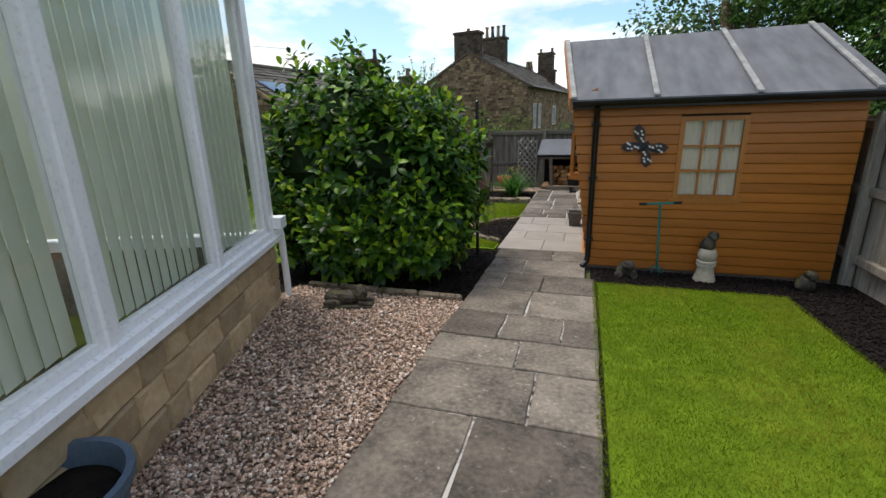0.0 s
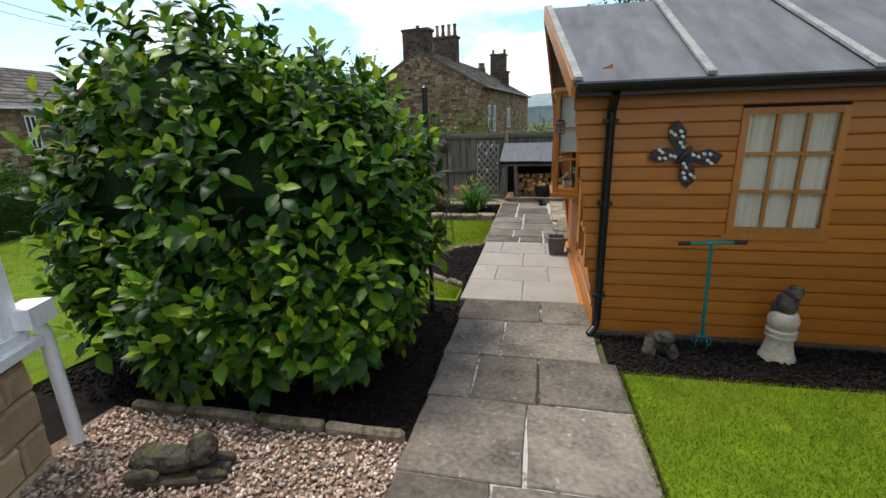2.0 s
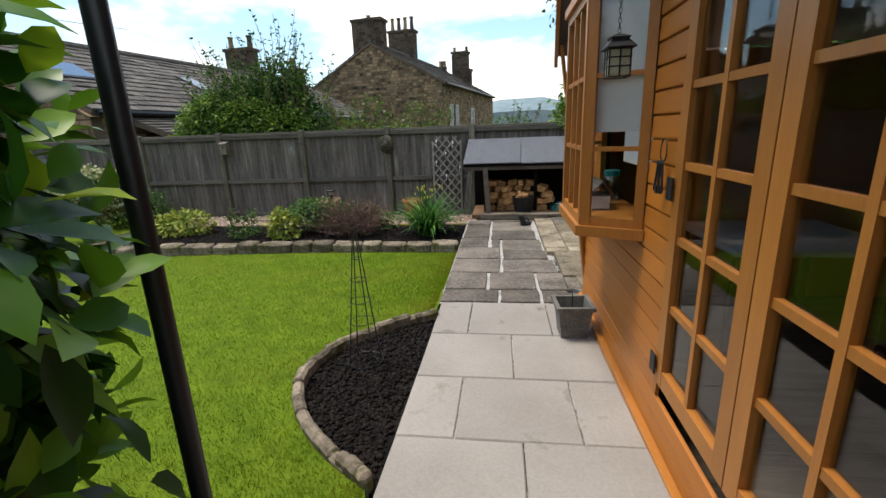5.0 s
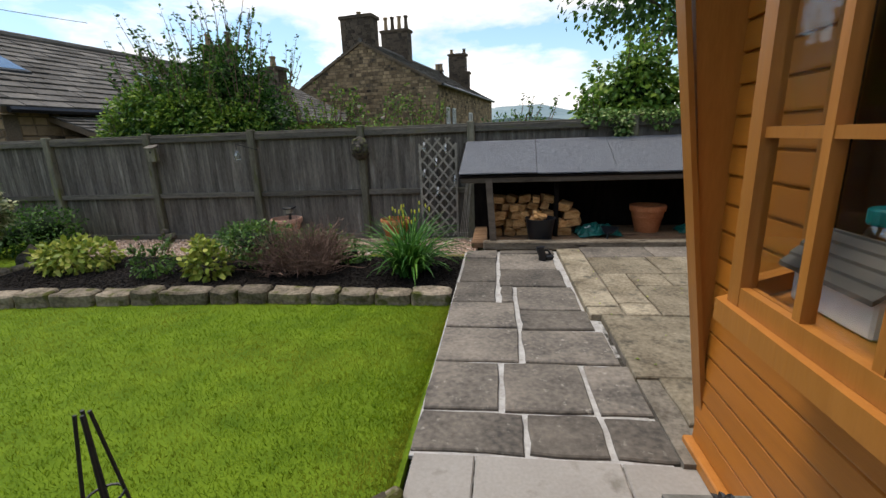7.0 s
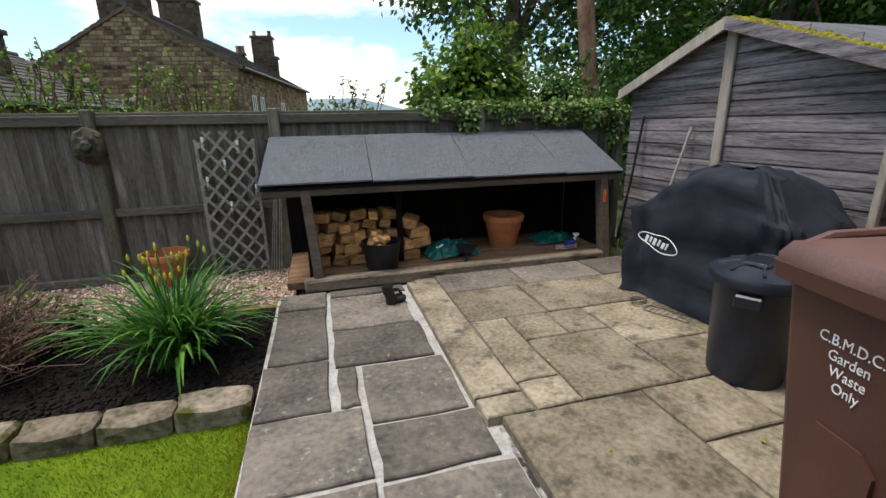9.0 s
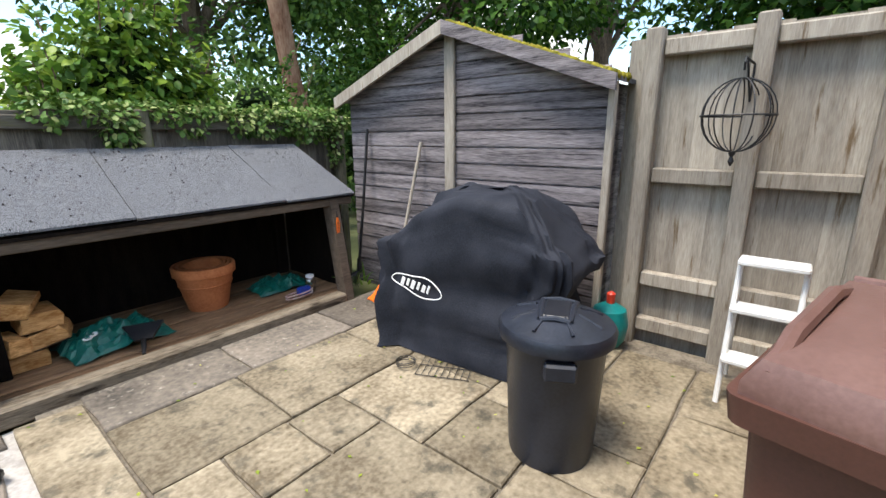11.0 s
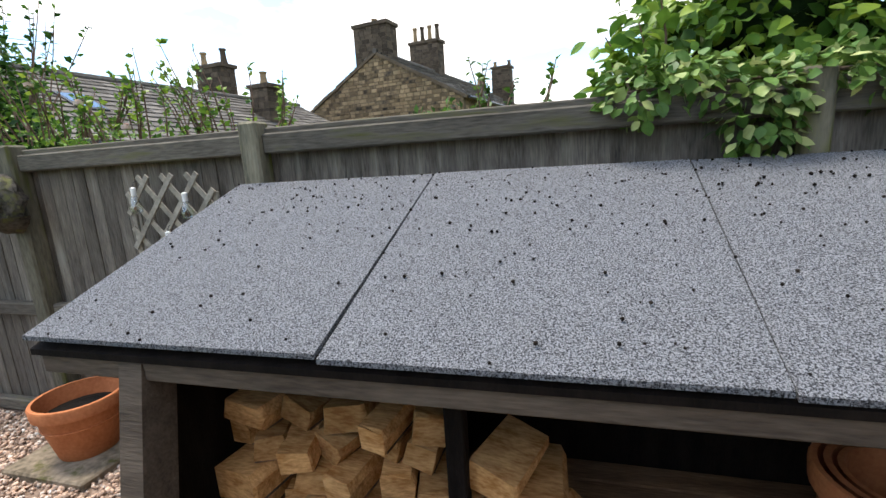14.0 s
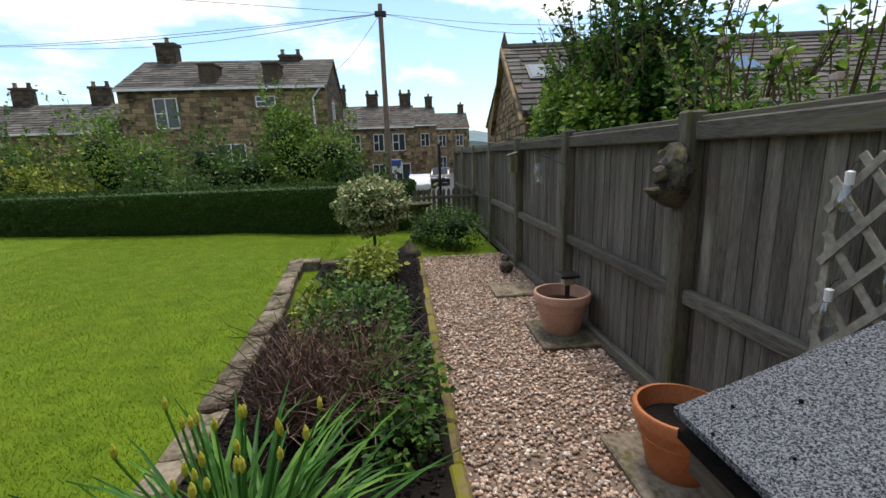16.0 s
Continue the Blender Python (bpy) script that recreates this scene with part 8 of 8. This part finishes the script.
def bulb(x, y, z, s=1.0):
    th = thing("hanging_bulb", "clear glass bulb ornament with a silver cap", "ornament", pose(x, y, z), "bulbs on the trellis")
    part("glass", lathe([(0.004, -0.11 * s), (0.028 * s, -0.1 * s), (0.034 * s, -0.075 * s), (0.022 * s, -0.04 * s), (0.012 * s, -0.01 * s)], 12), M_clear, th, local=True, smooth=True)
    part("cap", lathe([(0.013 * s, -0.012 * s), (0.014 * s, 0.03 * s), (0.006, 0.035 * s)], 10), M_white, th, "silver-white cap", local=True)
    part("hook", tube([(0, 0, 0.035 * s), (0, 0.01, 0.06), (0, 0.03, 0.065)], 0.002, 4), M_iron, th, local=True)


for x, z in ((-1.96, 1.36), (-1.63, 1.32), (-1.78, 1.12), (-1.97, 0.95), (-1.5, 0.85), (-1.77, 0.68)):
    bulb(x, TY - 0.04, z)
can = thing("garden_cane", "bunch of thin canes leaning beside the trellis", "canes", pose(-1.3, FY - 0.15, -0.1))
for k in range(5):
    part("cane", tube([(-1.45 + k * 0.03, FY - 0.2 - 0.03 * k, -0.12), (-1.32 + k * 0.02, FY - 0.13, 0.85 + 0.06 * (k % 3))], 0.005, 5), M_lattice, can)
fm = thing("wall_plaque", "weathered grey stone lion-mask wall plaque with basin", "plaque", pose(-2.98, FY - 0.11, 1.28))
bm = bmesh.new()
bmesh.ops.create_icosphere(bm, subdivisions=3, radius=0.14, matrix=Matrix.Translation((0, -0.02, 0.08)) @ Matrix.Diagonal((1.0, 0.45, 1.1, 1)))
bmesh.ops.create_icosphere(bm, subdivisions=2, radius=0.05, matrix=Matrix.Translation((0, -0.09, 0.06)))
for v in bm.verts:
    v.co += Vector(noise.noise_vector(v.co * 22)) * 0.02
part("mask", bm, M_grey_stone, fm, local=True)
part("basin", ring_solid([[(0.15 * s * math.cos(t), -0.17 * s2 * math.sin(t), z) for t in np.linspace(0, math.pi, 13)] for s, s2, z in ((0.4, 0.3, -0.12), (0.8, 0.75, -0.07), (1.0, 1.0, -0.02), (0.85, 0.85, -0.022), (0.4, 0.4, -0.06))]), M_grey_stone, fm, local=True, smooth=True)
cb = thing("caged_lantern", "caged glass bulb lantern hung from an iron bracket", "lantern", pose(-4.93, FY - 0.3, 1.3))
part("glass", lathe([(0.01, -0.1), (0.04, -0.08), (0.05, -0.02), (0.025, 0.06)], 12), M_clear, cb, local=True, smooth=True)
for k in range(6):
    a = 2 * math.pi * k / 6
    part("cage_wire", tube([(0.02 * math.cos(a), 0.02 * math.sin(a), 0.08), (0.06 * math.cos(a), 0.06 * math.sin(a), -0.03), (0.045 * math.cos(a), 0.045 * math.sin(a), -0.12)], 0.003, 4), M_felt_strip, cb, local=True)
part("bracket", tube([(0, 0, 0.08), (0, 0, 0.17), (0.02, 0.2, 0.17)], 0.005, 5), M_iron, cb, local=True)
part("brace", tube([(0, 0.02, 0.16), (0.25, 0.19, 0.06)], 0.005, 5), M_iron, cb, local=True)
bh = thing("bird_box", "small weathered wooden bird box on the fence", "bird box", pose(-6.5, FY - 0.11, 1.35))
part("box", cbox(-0.07, 0.07, -0.1, 0.0, -0.12, 0.1, 0.006), M_post, bh, local=True)
part("roof", lean(-0.085, 0.085, -0.13, 0.005, 0.105, 0.15, 0.014), M_fence, bh, local=True)
# no opening: a near-black disc paints the shade of the entrance
part("hole", moved(lathe([(0.016, 0), (0.016, 0.004)], 12), pose(0, -0.1, 0.03, 90)), M_dark, bh, local=True)
bb = thing("bird_bath", "grey stone bird bath beside the topiary", "bird bath", pose(-9.2, 13.15, -0.1))
part("pedestal", lathe([(0.2, 0), (0.2, 0.06), (0.1, 0.1), (0.07, 0.35), (0.09, 0.55), (0.12, 0.58)], 16), M_grey_stone, bb, local=True, smooth=True)
part("bowl", lathe([(0.1, 0.58), (0.25, 0.64), (0.28, 0.69), (0.26, 0.69), (0.2, 0.65), (0.02, 0.64)], 20), M_grey_stone, bb, local=True, smooth=True)
st = thing("stone_dome", "low domed stone ornament at the end of the bed", "ornament", pose(-7.5, 12.9, -0.1))
part("dome", lathe([(0.2, 0), (0.2, 0.08), (0.15, 0.16), (0.06, 0.21), (0.03, 0.26), (0.01, 0.28)], 16), M_grey_stone, st, local=True, smooth=True)

# ---- by the summerhouse ----
pl = thing("square_planter", "square grey planter with a linked-rings relief", "planter", pose(-0.13, 8.72, 0.0, 0, 0, 3))
part("body", ring_solid([[(sx * w, sy * w, z) for sx, sy in ((-1, -1), (1, -1), (1, 1), (-1, 1))] for w, z in ((0.1, 0.0), (0.1, 0.03), (0.125, 0.23), (0.145, 0.235), (0.145, 0.265), (0.115, 0.265), (0.1, 0.15))]), M_planter, pl, local=True)
for k in (-1, 0, 1):
    part("relief_ring", tube([(0.03 * k + 0.028 * math.cos(t), -0.119 + 0.0 * t, 0.13 + 0.04 * math.sin(t)) for t in np.linspace(0, 6.283, 21)], 0.005, 5), M_planter, pl, local=True)
part("flower_stem", tube([(0, 0.02, 0.15), (0.0, 0.02, 0.33)], 0.004, 5), M_iron, pl, local=True)
for k in range(11):
    a = 2 * math.pi * k / 11
    part("petal", moved((LEAF_V, LEAF_F), pose(0, 0.02, 0.33, 20, 0, math.degrees(a)) @ Matrix.Scale(0.06, 4)), M_iron, pl, "dark metal flower petal", local=True)
ln = thing("hanging_lantern", "black hanging lantern with cream panes on a chain", "lantern", pose(-0.2, 7.48, 1.79) @ Matrix.Scale(0.7, 4))
part("panes", cbox(-0.058, 0.058, -0.058, 0.058, 0.0, 0.14, 0.002), mat("cream_pane", (0.5, 0.46, 0.3), (0.62, 0.58, 0.42), 9, bump=0, rough=0.3, trans=0.3), ln, "cream glass panes", local=True)
for sx in (-1, 0, 1):
    for sy in (-1, 0, 1):
        if sx or sy:
            part("bar", cbox(sx * 0.06 - 0.004, sx * 0.06 + 0.004, sy * 0.06 - 0.004, sy * 0.06 + 0.004, -0.01, 0.145, 0), M_iron, ln, local=True)
for z in (-0.012, 0.045, 0.095, 0.14):
    w = 0.064
    for a, b in (((-w, -w), (w, -w)), ((w, -w), (w, w)), ((w, w), (-w, w)), ((-w, w), (-w, -w))):
        part("bar", tube([(a[0], a[1], z), (b[0], b[1], z)], 0.004, 4), M_iron, ln, local=True)
part("roof", ring_solid([[(sx * w, sy * w, z) for sx, sy in ((-1, -1), (1, -1), (1, 1), (-1, 1))] for w, z in ((0.085, 0.145), (0.085, 0.15), (0.05, 0.19), (0.05, 0.2), (0.06, 0.205), (0.02, 0.225))]), M_iron, ln, local=True)
for k in range(16):
    part("chain_link", moved(tube([(0.009 * math.cos(t), 0, 0.016 * math.sin(t)) for t in np.linspace(0, 6.283, 9)], 0.0025, 4), pose(0, 0, 0.245 + 0.027 * k, 0, 0, 90 * (k % 2))), M_iron, ln, local=True)
ky_ = thing("iron_keys", "ring of large black iron keys on a nail", "keys", pose(SX - 0.012, 7.57, 1.46) @ Matrix.Scale(0.75, 4))
part("ring", tube([(-0.012, 0.05 * math.cos(t), 0.01 + 0.07 * math.sin(t)) for t in np.linspace(0, 6.283, 21)], 0.004, 5), M_iron, ky_, local=True)
for k, a in enumerate((-9, 2, 12)):
    key = part("key", moved(tube([(-0.016 - 0.008 * k, 0, -0.06), (-0.016 - 0.008 * k, 0, -0.24)], 0.008, 6), pose(0, 0, 0, a)), M_iron, ky_, local=True)
    part("key_bow", moved(lathe([(0.02, -0.004), (0.026, 0), (0.02, 0.004)], 12), pose(-0.016 - 0.008 * k, 0.012 * k - 0.01, -0.07, 0, 90)), M_iron, key, local=True)
    part("key_bit", cbox(-0.02 - 0.008 * k, -0.012 - 0.008 * k, 0.02 * k - 0.04, 0.02 * k + 0.0, -0.25, -0.2, 0.003), M_iron, key, local=True)
ow = thing("owl_on_plinth", "stone owl on a cream turned plinth in the border", "ornament", pose(1.45, 5.72, gz(5.7) - 0.04))
part("plinth", lathe([(0.125, 0), (0.125, 0.03), (0.115, 0.05), (0.09, 0.15), (0.085, 0.2), (0.105, 0.205), (0.105, 0.225), (0.09, 0.228), (0.09, 0.24), (0.105, 0.243), (0.105, 0.263), (0.085, 0.27), (0.1, 0.3), (0.105, 0.35), (0.085, 0.4), (0.03, 0.42)], 24), M_cream_stone, ow, "cream turned stone plinth", local=True, smooth=True)
bm = bmesh.new()
bmesh.ops.create_icosphere(bm, subdivisions=3, radius=0.085, matrix=Matrix.Translation((0, 0, 0.47)) @ Matrix.Diagonal((0.85, 0.9, 1.15, 1)))
bmesh.ops.create_icosphere(bm, subdivisions=3, radius=0.06, matrix=Matrix.Translation((0.03, -0.02, 0.57)))
bmesh.ops.create_icosphere(bm, subdivisions=2, radius=0.05, matrix=Matrix.Translation((-0.06, 0.02, 0.43)) @ Matrix.Diagonal((0.7, 0.6, 1.3, 1)))
for v in bm.verts:
    v.co += Vector(noise.noise_vector(v.co * 30)) * 0.01
part("owl", bm, M_grey_stone, ow, "brown-grey stone owl", local=True)


def lump(name, label, m, blobs, amp, material, category="ornament"):
    th = thing(name, label, category, m)
    b = bmesh.new()
    for cx, cy, cz, rx, ry, rz in blobs:
        bmesh.ops.create_icosphere(b, subdivisions=3, radius=1, matrix=Matrix.Translation((cx, cy, cz)) @ Matrix.Diagonal((rx, ry, rz, 1)))
    for v in b.verts:
        v.co += Vector(noise.noise_vector(v.co * 20)) * amp
    part("figure", b, material, th, local=True)
    return th


lump("toad_ornament", "mossy stone toad ornament in the soil", pose(0.56, 5.68, gz(5.7) - 0.04), [(0, 0, 0.09, 0.11, 0.09, 0.1), (0.02, -0.07, 0.17, 0.08, 0.06, 0.06), (-0.08, -0.07, 0.05, 0.05, 0.06, 0.06), (0.09, -0.07, 0.05, 0.05, 0.06, 0.07)], 0.018, M_grey_stone)
lump("toad_ornament", "small weathered stone ornament by the fence", pose(2.42, 5.6, gz(5.6) - 0.04), [(0, 0, 0.09, 0.1, 0.09, 0.11), (0.02, -0.04, 0.2, 0.06, 0.06, 0.06)], 0.018, M_grey_stone)
lion = thing("lion_ornament", "weathered dark stone lying lion on the gravel", "ornament", pose(-2.24, 3.72, gz(3.7), 0, 0, 14) @ Matrix.Scale(0.86, 4))
b = bmesh.new()
for cx, cy, cz, rx, ry, rz in [(-0.05, 0, 0.11, 0.2, 0.085, 0.08), (-0.2, 0, 0.11, 0.08, 0.09, 0.09), (0.15, 0, 0.17, 0.085, 0.085, 0.1), (0.2, -0.03, 0.19, 0.05, 0.05, 0.05), (0.22, -0.08, 0.06, 0.09, 0.03, 0.03), (0.22, 0.06, 0.06, 0.09, 0.03, 0.03), (-0.18, -0.09, 0.07, 0.1, 0.04, 0.05)]:
    bmesh.ops.create_icosphere(b, subdivisions=3, radius=1, matrix=Matrix.Translation((cx, cy, cz)) @ Matrix.Diagonal((rx, ry, rz, 1)))
for v in b.verts:
    v.co += Vector(noise.noise_vector(v.co * 24)) * 0.014
part("figure", b, M_grey_stone, lion, local=True)
part("plinth", cbox(-0.29, 0.29, -0.12, 0.11, 0.0, 0.045, 0.012), M_grey_stone, lion, local=True)
fk = thing("hand_cultivator", "teal twist cultivator with black grips standing in soil", "tool", pose(0.92, 5.83, gz(5.8) - 0.03))
part("shaft", tube([(0.02, 0.0, 0.08), (-0.03, -0.06, 0.92)], 0.013, 10), M_teal, fk, local=True)
part("crossbar", tube([(-0.17, -0.03, 0.905), (0.11, -0.09, 0.935)], 0.014, 10), M_teal, fk, local=True)
for a, c in (((-0.17, -0.03, 0.905), (-0.255, -0.013, 0.897)), ((0.11, -0.09, 0.935), (0.195, -0.107, 0.943))):
    part("grip", tube([a, c], 0.017, 10), M_black, fk, "black rubber grip", local=True)
for k in range(5):
    a = 2 * math.pi * k / 5
    part("tine", tube([(0.02, 0, 0.1), (0.02 + 0.05 * math.cos(a), 0.05 * math.sin(a), 0.11), (0.02 + 0.075 * math.cos(a), 0.075 * math.sin(a), 0.06), (0.02 + 0.06 * math.cos(a), 0.06 * math.sin(a), 0.0)], [0.008, 0.007, 0.006, 0.003], 6), M_teal, fk, local=True)
# butterfly on the wall
bf = thing("butterfly_plaque", "dark metal butterfly with white and brown pebbles", "wall ornament", pose(0.66, SY0 - 0.03, 1.64, 0, 38, 0))
M_bfly = mat("dark_wire_metal", (0.012, 0.013, 0.017), (0.03, 0.03, 0.036), 20, bump=0.3, rough=0.5)
M_peb_w, M_peb_b = mat("white_pebble", (0.5, 0.5, 0.48), (0.68, 0.68, 0.65), 10, bump=0.1, rough=0.4), mat("brown_pebble", (0.08, 0.025, 0.015), (0.15, 0.05, 0.03), 10, bump=0.1, rough=0.35)
part("body", tube([(0, 0, -0.08), (0, -0.008, 0.0), (0, 0, 0.08)], [0.012, 0.028, 0.014], 8), M_bfly, bf, local=True)
for s in (-1, 1):
    for up, L in ((1, 0.23), (-1, 0.2)):
        wing = part("wing", prism([(0, 0.01 * up), (s * L * 0.5, up * 0.15), (s * L * 0.95, up * 0.17), (s * L, up * 0.1), (s * L * 0.7, up * 0.03), (s * 0.05, -0.005 * up)], "y", 0.0, 0.01), M_bfly, bf, local=True)
        for k in range(9):
            t, q = 0.22 + 0.08 * k, (0.35, 0.75)[k % 2]
            px, pz = s * L * t, up * (0.03 + 0.13 * q * min(1, t * 1.5))
            part("pebble", moved((ICO_V.tolist(), ICO_F), Matrix.Translation((px, -0.008, pz)) @ Matrix.Diagonal((0.019, 0.01, 0.015, 1))), (M_peb_w, M_peb_b, M_peb_w)[k % 3], wing, local=True, smooth=True)
    part("antenna", tube([(0, -0.005, 0.07), (s * 0.03, -0.01, 0.12), (s * 0.05, -0.01, 0.14)], 0.002, 4), M_bfly, bf, local=True)
# washing-line post and the plant obelisk
wp = thing("line_post", "tall black metal post beside the path", "post", pose(-1.48, 6.29, 0.0))
part("post", tube([(0, 0, -0.1), (0, 0, 1.1), (0.0, 0, 2.24)], 0.025, 12), M_black, wp, local=True, smooth=True)
part("cap", lathe([(0.028, 2.24), (0.03, 2.25), (0.01, 2.27)], 10), M_black, wp, local=True)
OBX, OBY, OBH = -1.66, 8.2, 1.0
ob = thing("plant_obelisk", "slim black wire plant obelisk in the crescent bed", "obelisk", pose(OBX, OBY, -0.03))
for k in range(4):
    a = math.pi / 4 + math.pi / 2 * k
    part("leg", tube([(0.13 * math.cos(a), 0.13 * math.sin(a), -0.03), (0.012 * math.cos(a), 0.012 * math.sin(a), OBH)], 0.004, 6), M_iron, ob, local=True)
for k in range(6):
    t = k / 6.5 + 0.03
    r = 0.13 + (0.012 - 0.13) * t
    part("hoop", tube([(r * math.cos(q), r * math.sin(q), OBH * t) for q in np.linspace(0, 6.283, 17)], 0.003, 5), M_iron, ob, local=True)
part("loose_wire", tube([(0.2 * math.cos(q) - 0.02, 0.16 * math.sin(q) - 0.2, 0.01 + 0.002 * q) for q in np.linspace(0, 5.6, 20)], 0.0025, 4), M_iron, ob, local=True)
# pot at the conservatory, tub at the summerhouse door
tub = thing("plastic_tub", "blue-grey plastic tub on the gravel by the conservatory", "tub", pose(-1.86, 0.8, gz(0.8)))
part("body", lathe([(0.2, 0), (0.21, 0.02), (0.27, 0.42), (0.3, 0.44), (0.3, 0.48), (0.27, 0.48), (0.25, 0.42), (0.19, 0.03)], 32, cap=False), M_blue_tub, tub, local=True, smooth=True)
part("soil", lathe([(0.25, 0.38), (0.1, 0.4), (0.01, 0.4)], 24), M_soil, tub, local=True)
# inside the summerhouse
tbl = thing("side_table", "white covered table inside the summerhouse", "table", pose(1.2, 8.6, 0.07))
part("top", cbox(-0.5, 0.5, -0.45, 0.45, 0.72, 0.76, 0.01), M_white, tbl, local=True)
for sx in (-1, 1):
    for sy in (-1, 1):
        part("leg", cbox(sx * 0.45 - 0.025, sx * 0.45 + 0.025, sy * 0.4 - 0.025, sy * 0.4 + 0.025, 0, 0.719, 0.004), M_dark_shade_wood, tbl, local=True)
blind = thing("roller_blind", "pale roller blind behind the bay window", "blind", pose(0.12, 8.3, 1.35))
part("cloth", box(-0.004, 0.0, -0.42, 0.2, 0.0, 0.5), M_roller, blind, local=True)
nb = thing("nest_box", "white nesting box with a dark slatted roof on the sill", "bird box", pose(SX - 0.09, 8.58, BZ0 + 0.029))
part("box", cbox(-0.06, 0.06, -0.13, 0.13, 0.0, 0.09, 0.006), M_white, nb, local=True)
for k in range(4):
    for sx in (-1, 1):
        part("roof_slat", ring_solid([[(sx * (0.085 - 0.021 * k), y, 0.085 + 0.024 * k), (sx * (0.085 - 0.021 * k), y, 0.097 + 0.024 * k), (sx * (0.058 - 0.021 * k), y, 0.117 + 0.024 * k), (sx * (0.06 - 0.021 * k), y, 0.105 + 0.024 * k)] for y in (-0.15, 0.15)]), M_slate, nb, local=True)
gj = thing("storage_jar", "clear jar with a green lid on the window sill", "jar", pose(SX + 0.02, 8.66, BZ0 + 0.029))
part("jar_body", lathe([(0.05, 0), (0.055, 0.01), (0.055, 0.17), (0.045, 0.2)], 18), M_clear, gj, local=True, smooth=True)
part("lid", lathe([(0.05, 0.2), (0.052, 0.205), (0.052, 0.235), (0.046, 0.24)], 18), M_teal, gj, "green screw lid", local=True)
part("sill_board", box(SX - 0.002, SX + 0.16, BY0 - 0.02, BY1 + 0.02, BZ0, BZ0 + 0.028), M_shed_trim, bay)
# moss on the tool shed roof
moss = thing("moss", "yellow-green moss along the tool shed roof edge", "moss", pose(BX, BSY0 + 0.5, BSE + 0.2))
mp_ = []
for _ in range(420):
    t = random.random()
    mp_.append((BX - 0.1 + abs(random.gauss(0, 0.12)), BSM + (BSY0 - 0.08 - BSM) * t, BSA + 0.06 + (BSE + 0.02 - BSA - 0.06) * t))
mp_ = np.array(mp_)
M_moss = mat("moss_green", (0.10, 0.10, 0.012), (0.27, 0.23, 0.03), 9, bump=0.6, bscale=70, rough=1, island=0.3)
mm = part("cushion_growth", scatter("cushions", ICO_V, ICO_F, mp_, any_turn(len(mp_)), rng.uniform(0.012, 0.035, len(mp_))), M_moss, moss)
mm["kind"] = "stuff"
# grit and droppings on the log store roof
deb = []
for _ in range(520):
    t, x = random.random(), random.uniform(WX0 + 0.05, WX1 - 0.05)
    if random.random() < 0.5 and t < 0.5:
        t = 1 - t * 0.6
    deb.append((x, WY0 + (WY1 - WY0) * t, WZ0 + (WZ1 - WZ0) * t + 0.003))
deb = np.array(deb)
dme = scatter("roof_debris", ICO_V, ICO_F, deb, any_turn(len(deb)), rng.uniform(0.002, 0.0065, len(deb)))
dme.materials.append(M_chip)
tagged(new("roof_debris", dme), "dark seed husks scattered on the log store roof", "debris", "", "stuff")
lv = np.stack([rng.uniform(-0.1, 2.6, 60), rng.uniform(9.8, 13.1, 60), np.full(60, PZ + 0.004)], 1)
fl = scatter("fallen_leaves", SMALL_V, SMALL_F, lv, frames_of(rng.normal(size=(60, 3)) * (1, 1, 0.05), np.tile((0, 0, 1.0), (60, 1))), rng.uniform(0.015, 0.035, 60))
fl.materials.append(M_leaf_gold)
tagged(new("fallen_leaves", fl), "a few fallen leaves on the patio", "leaves", "", "stuff")
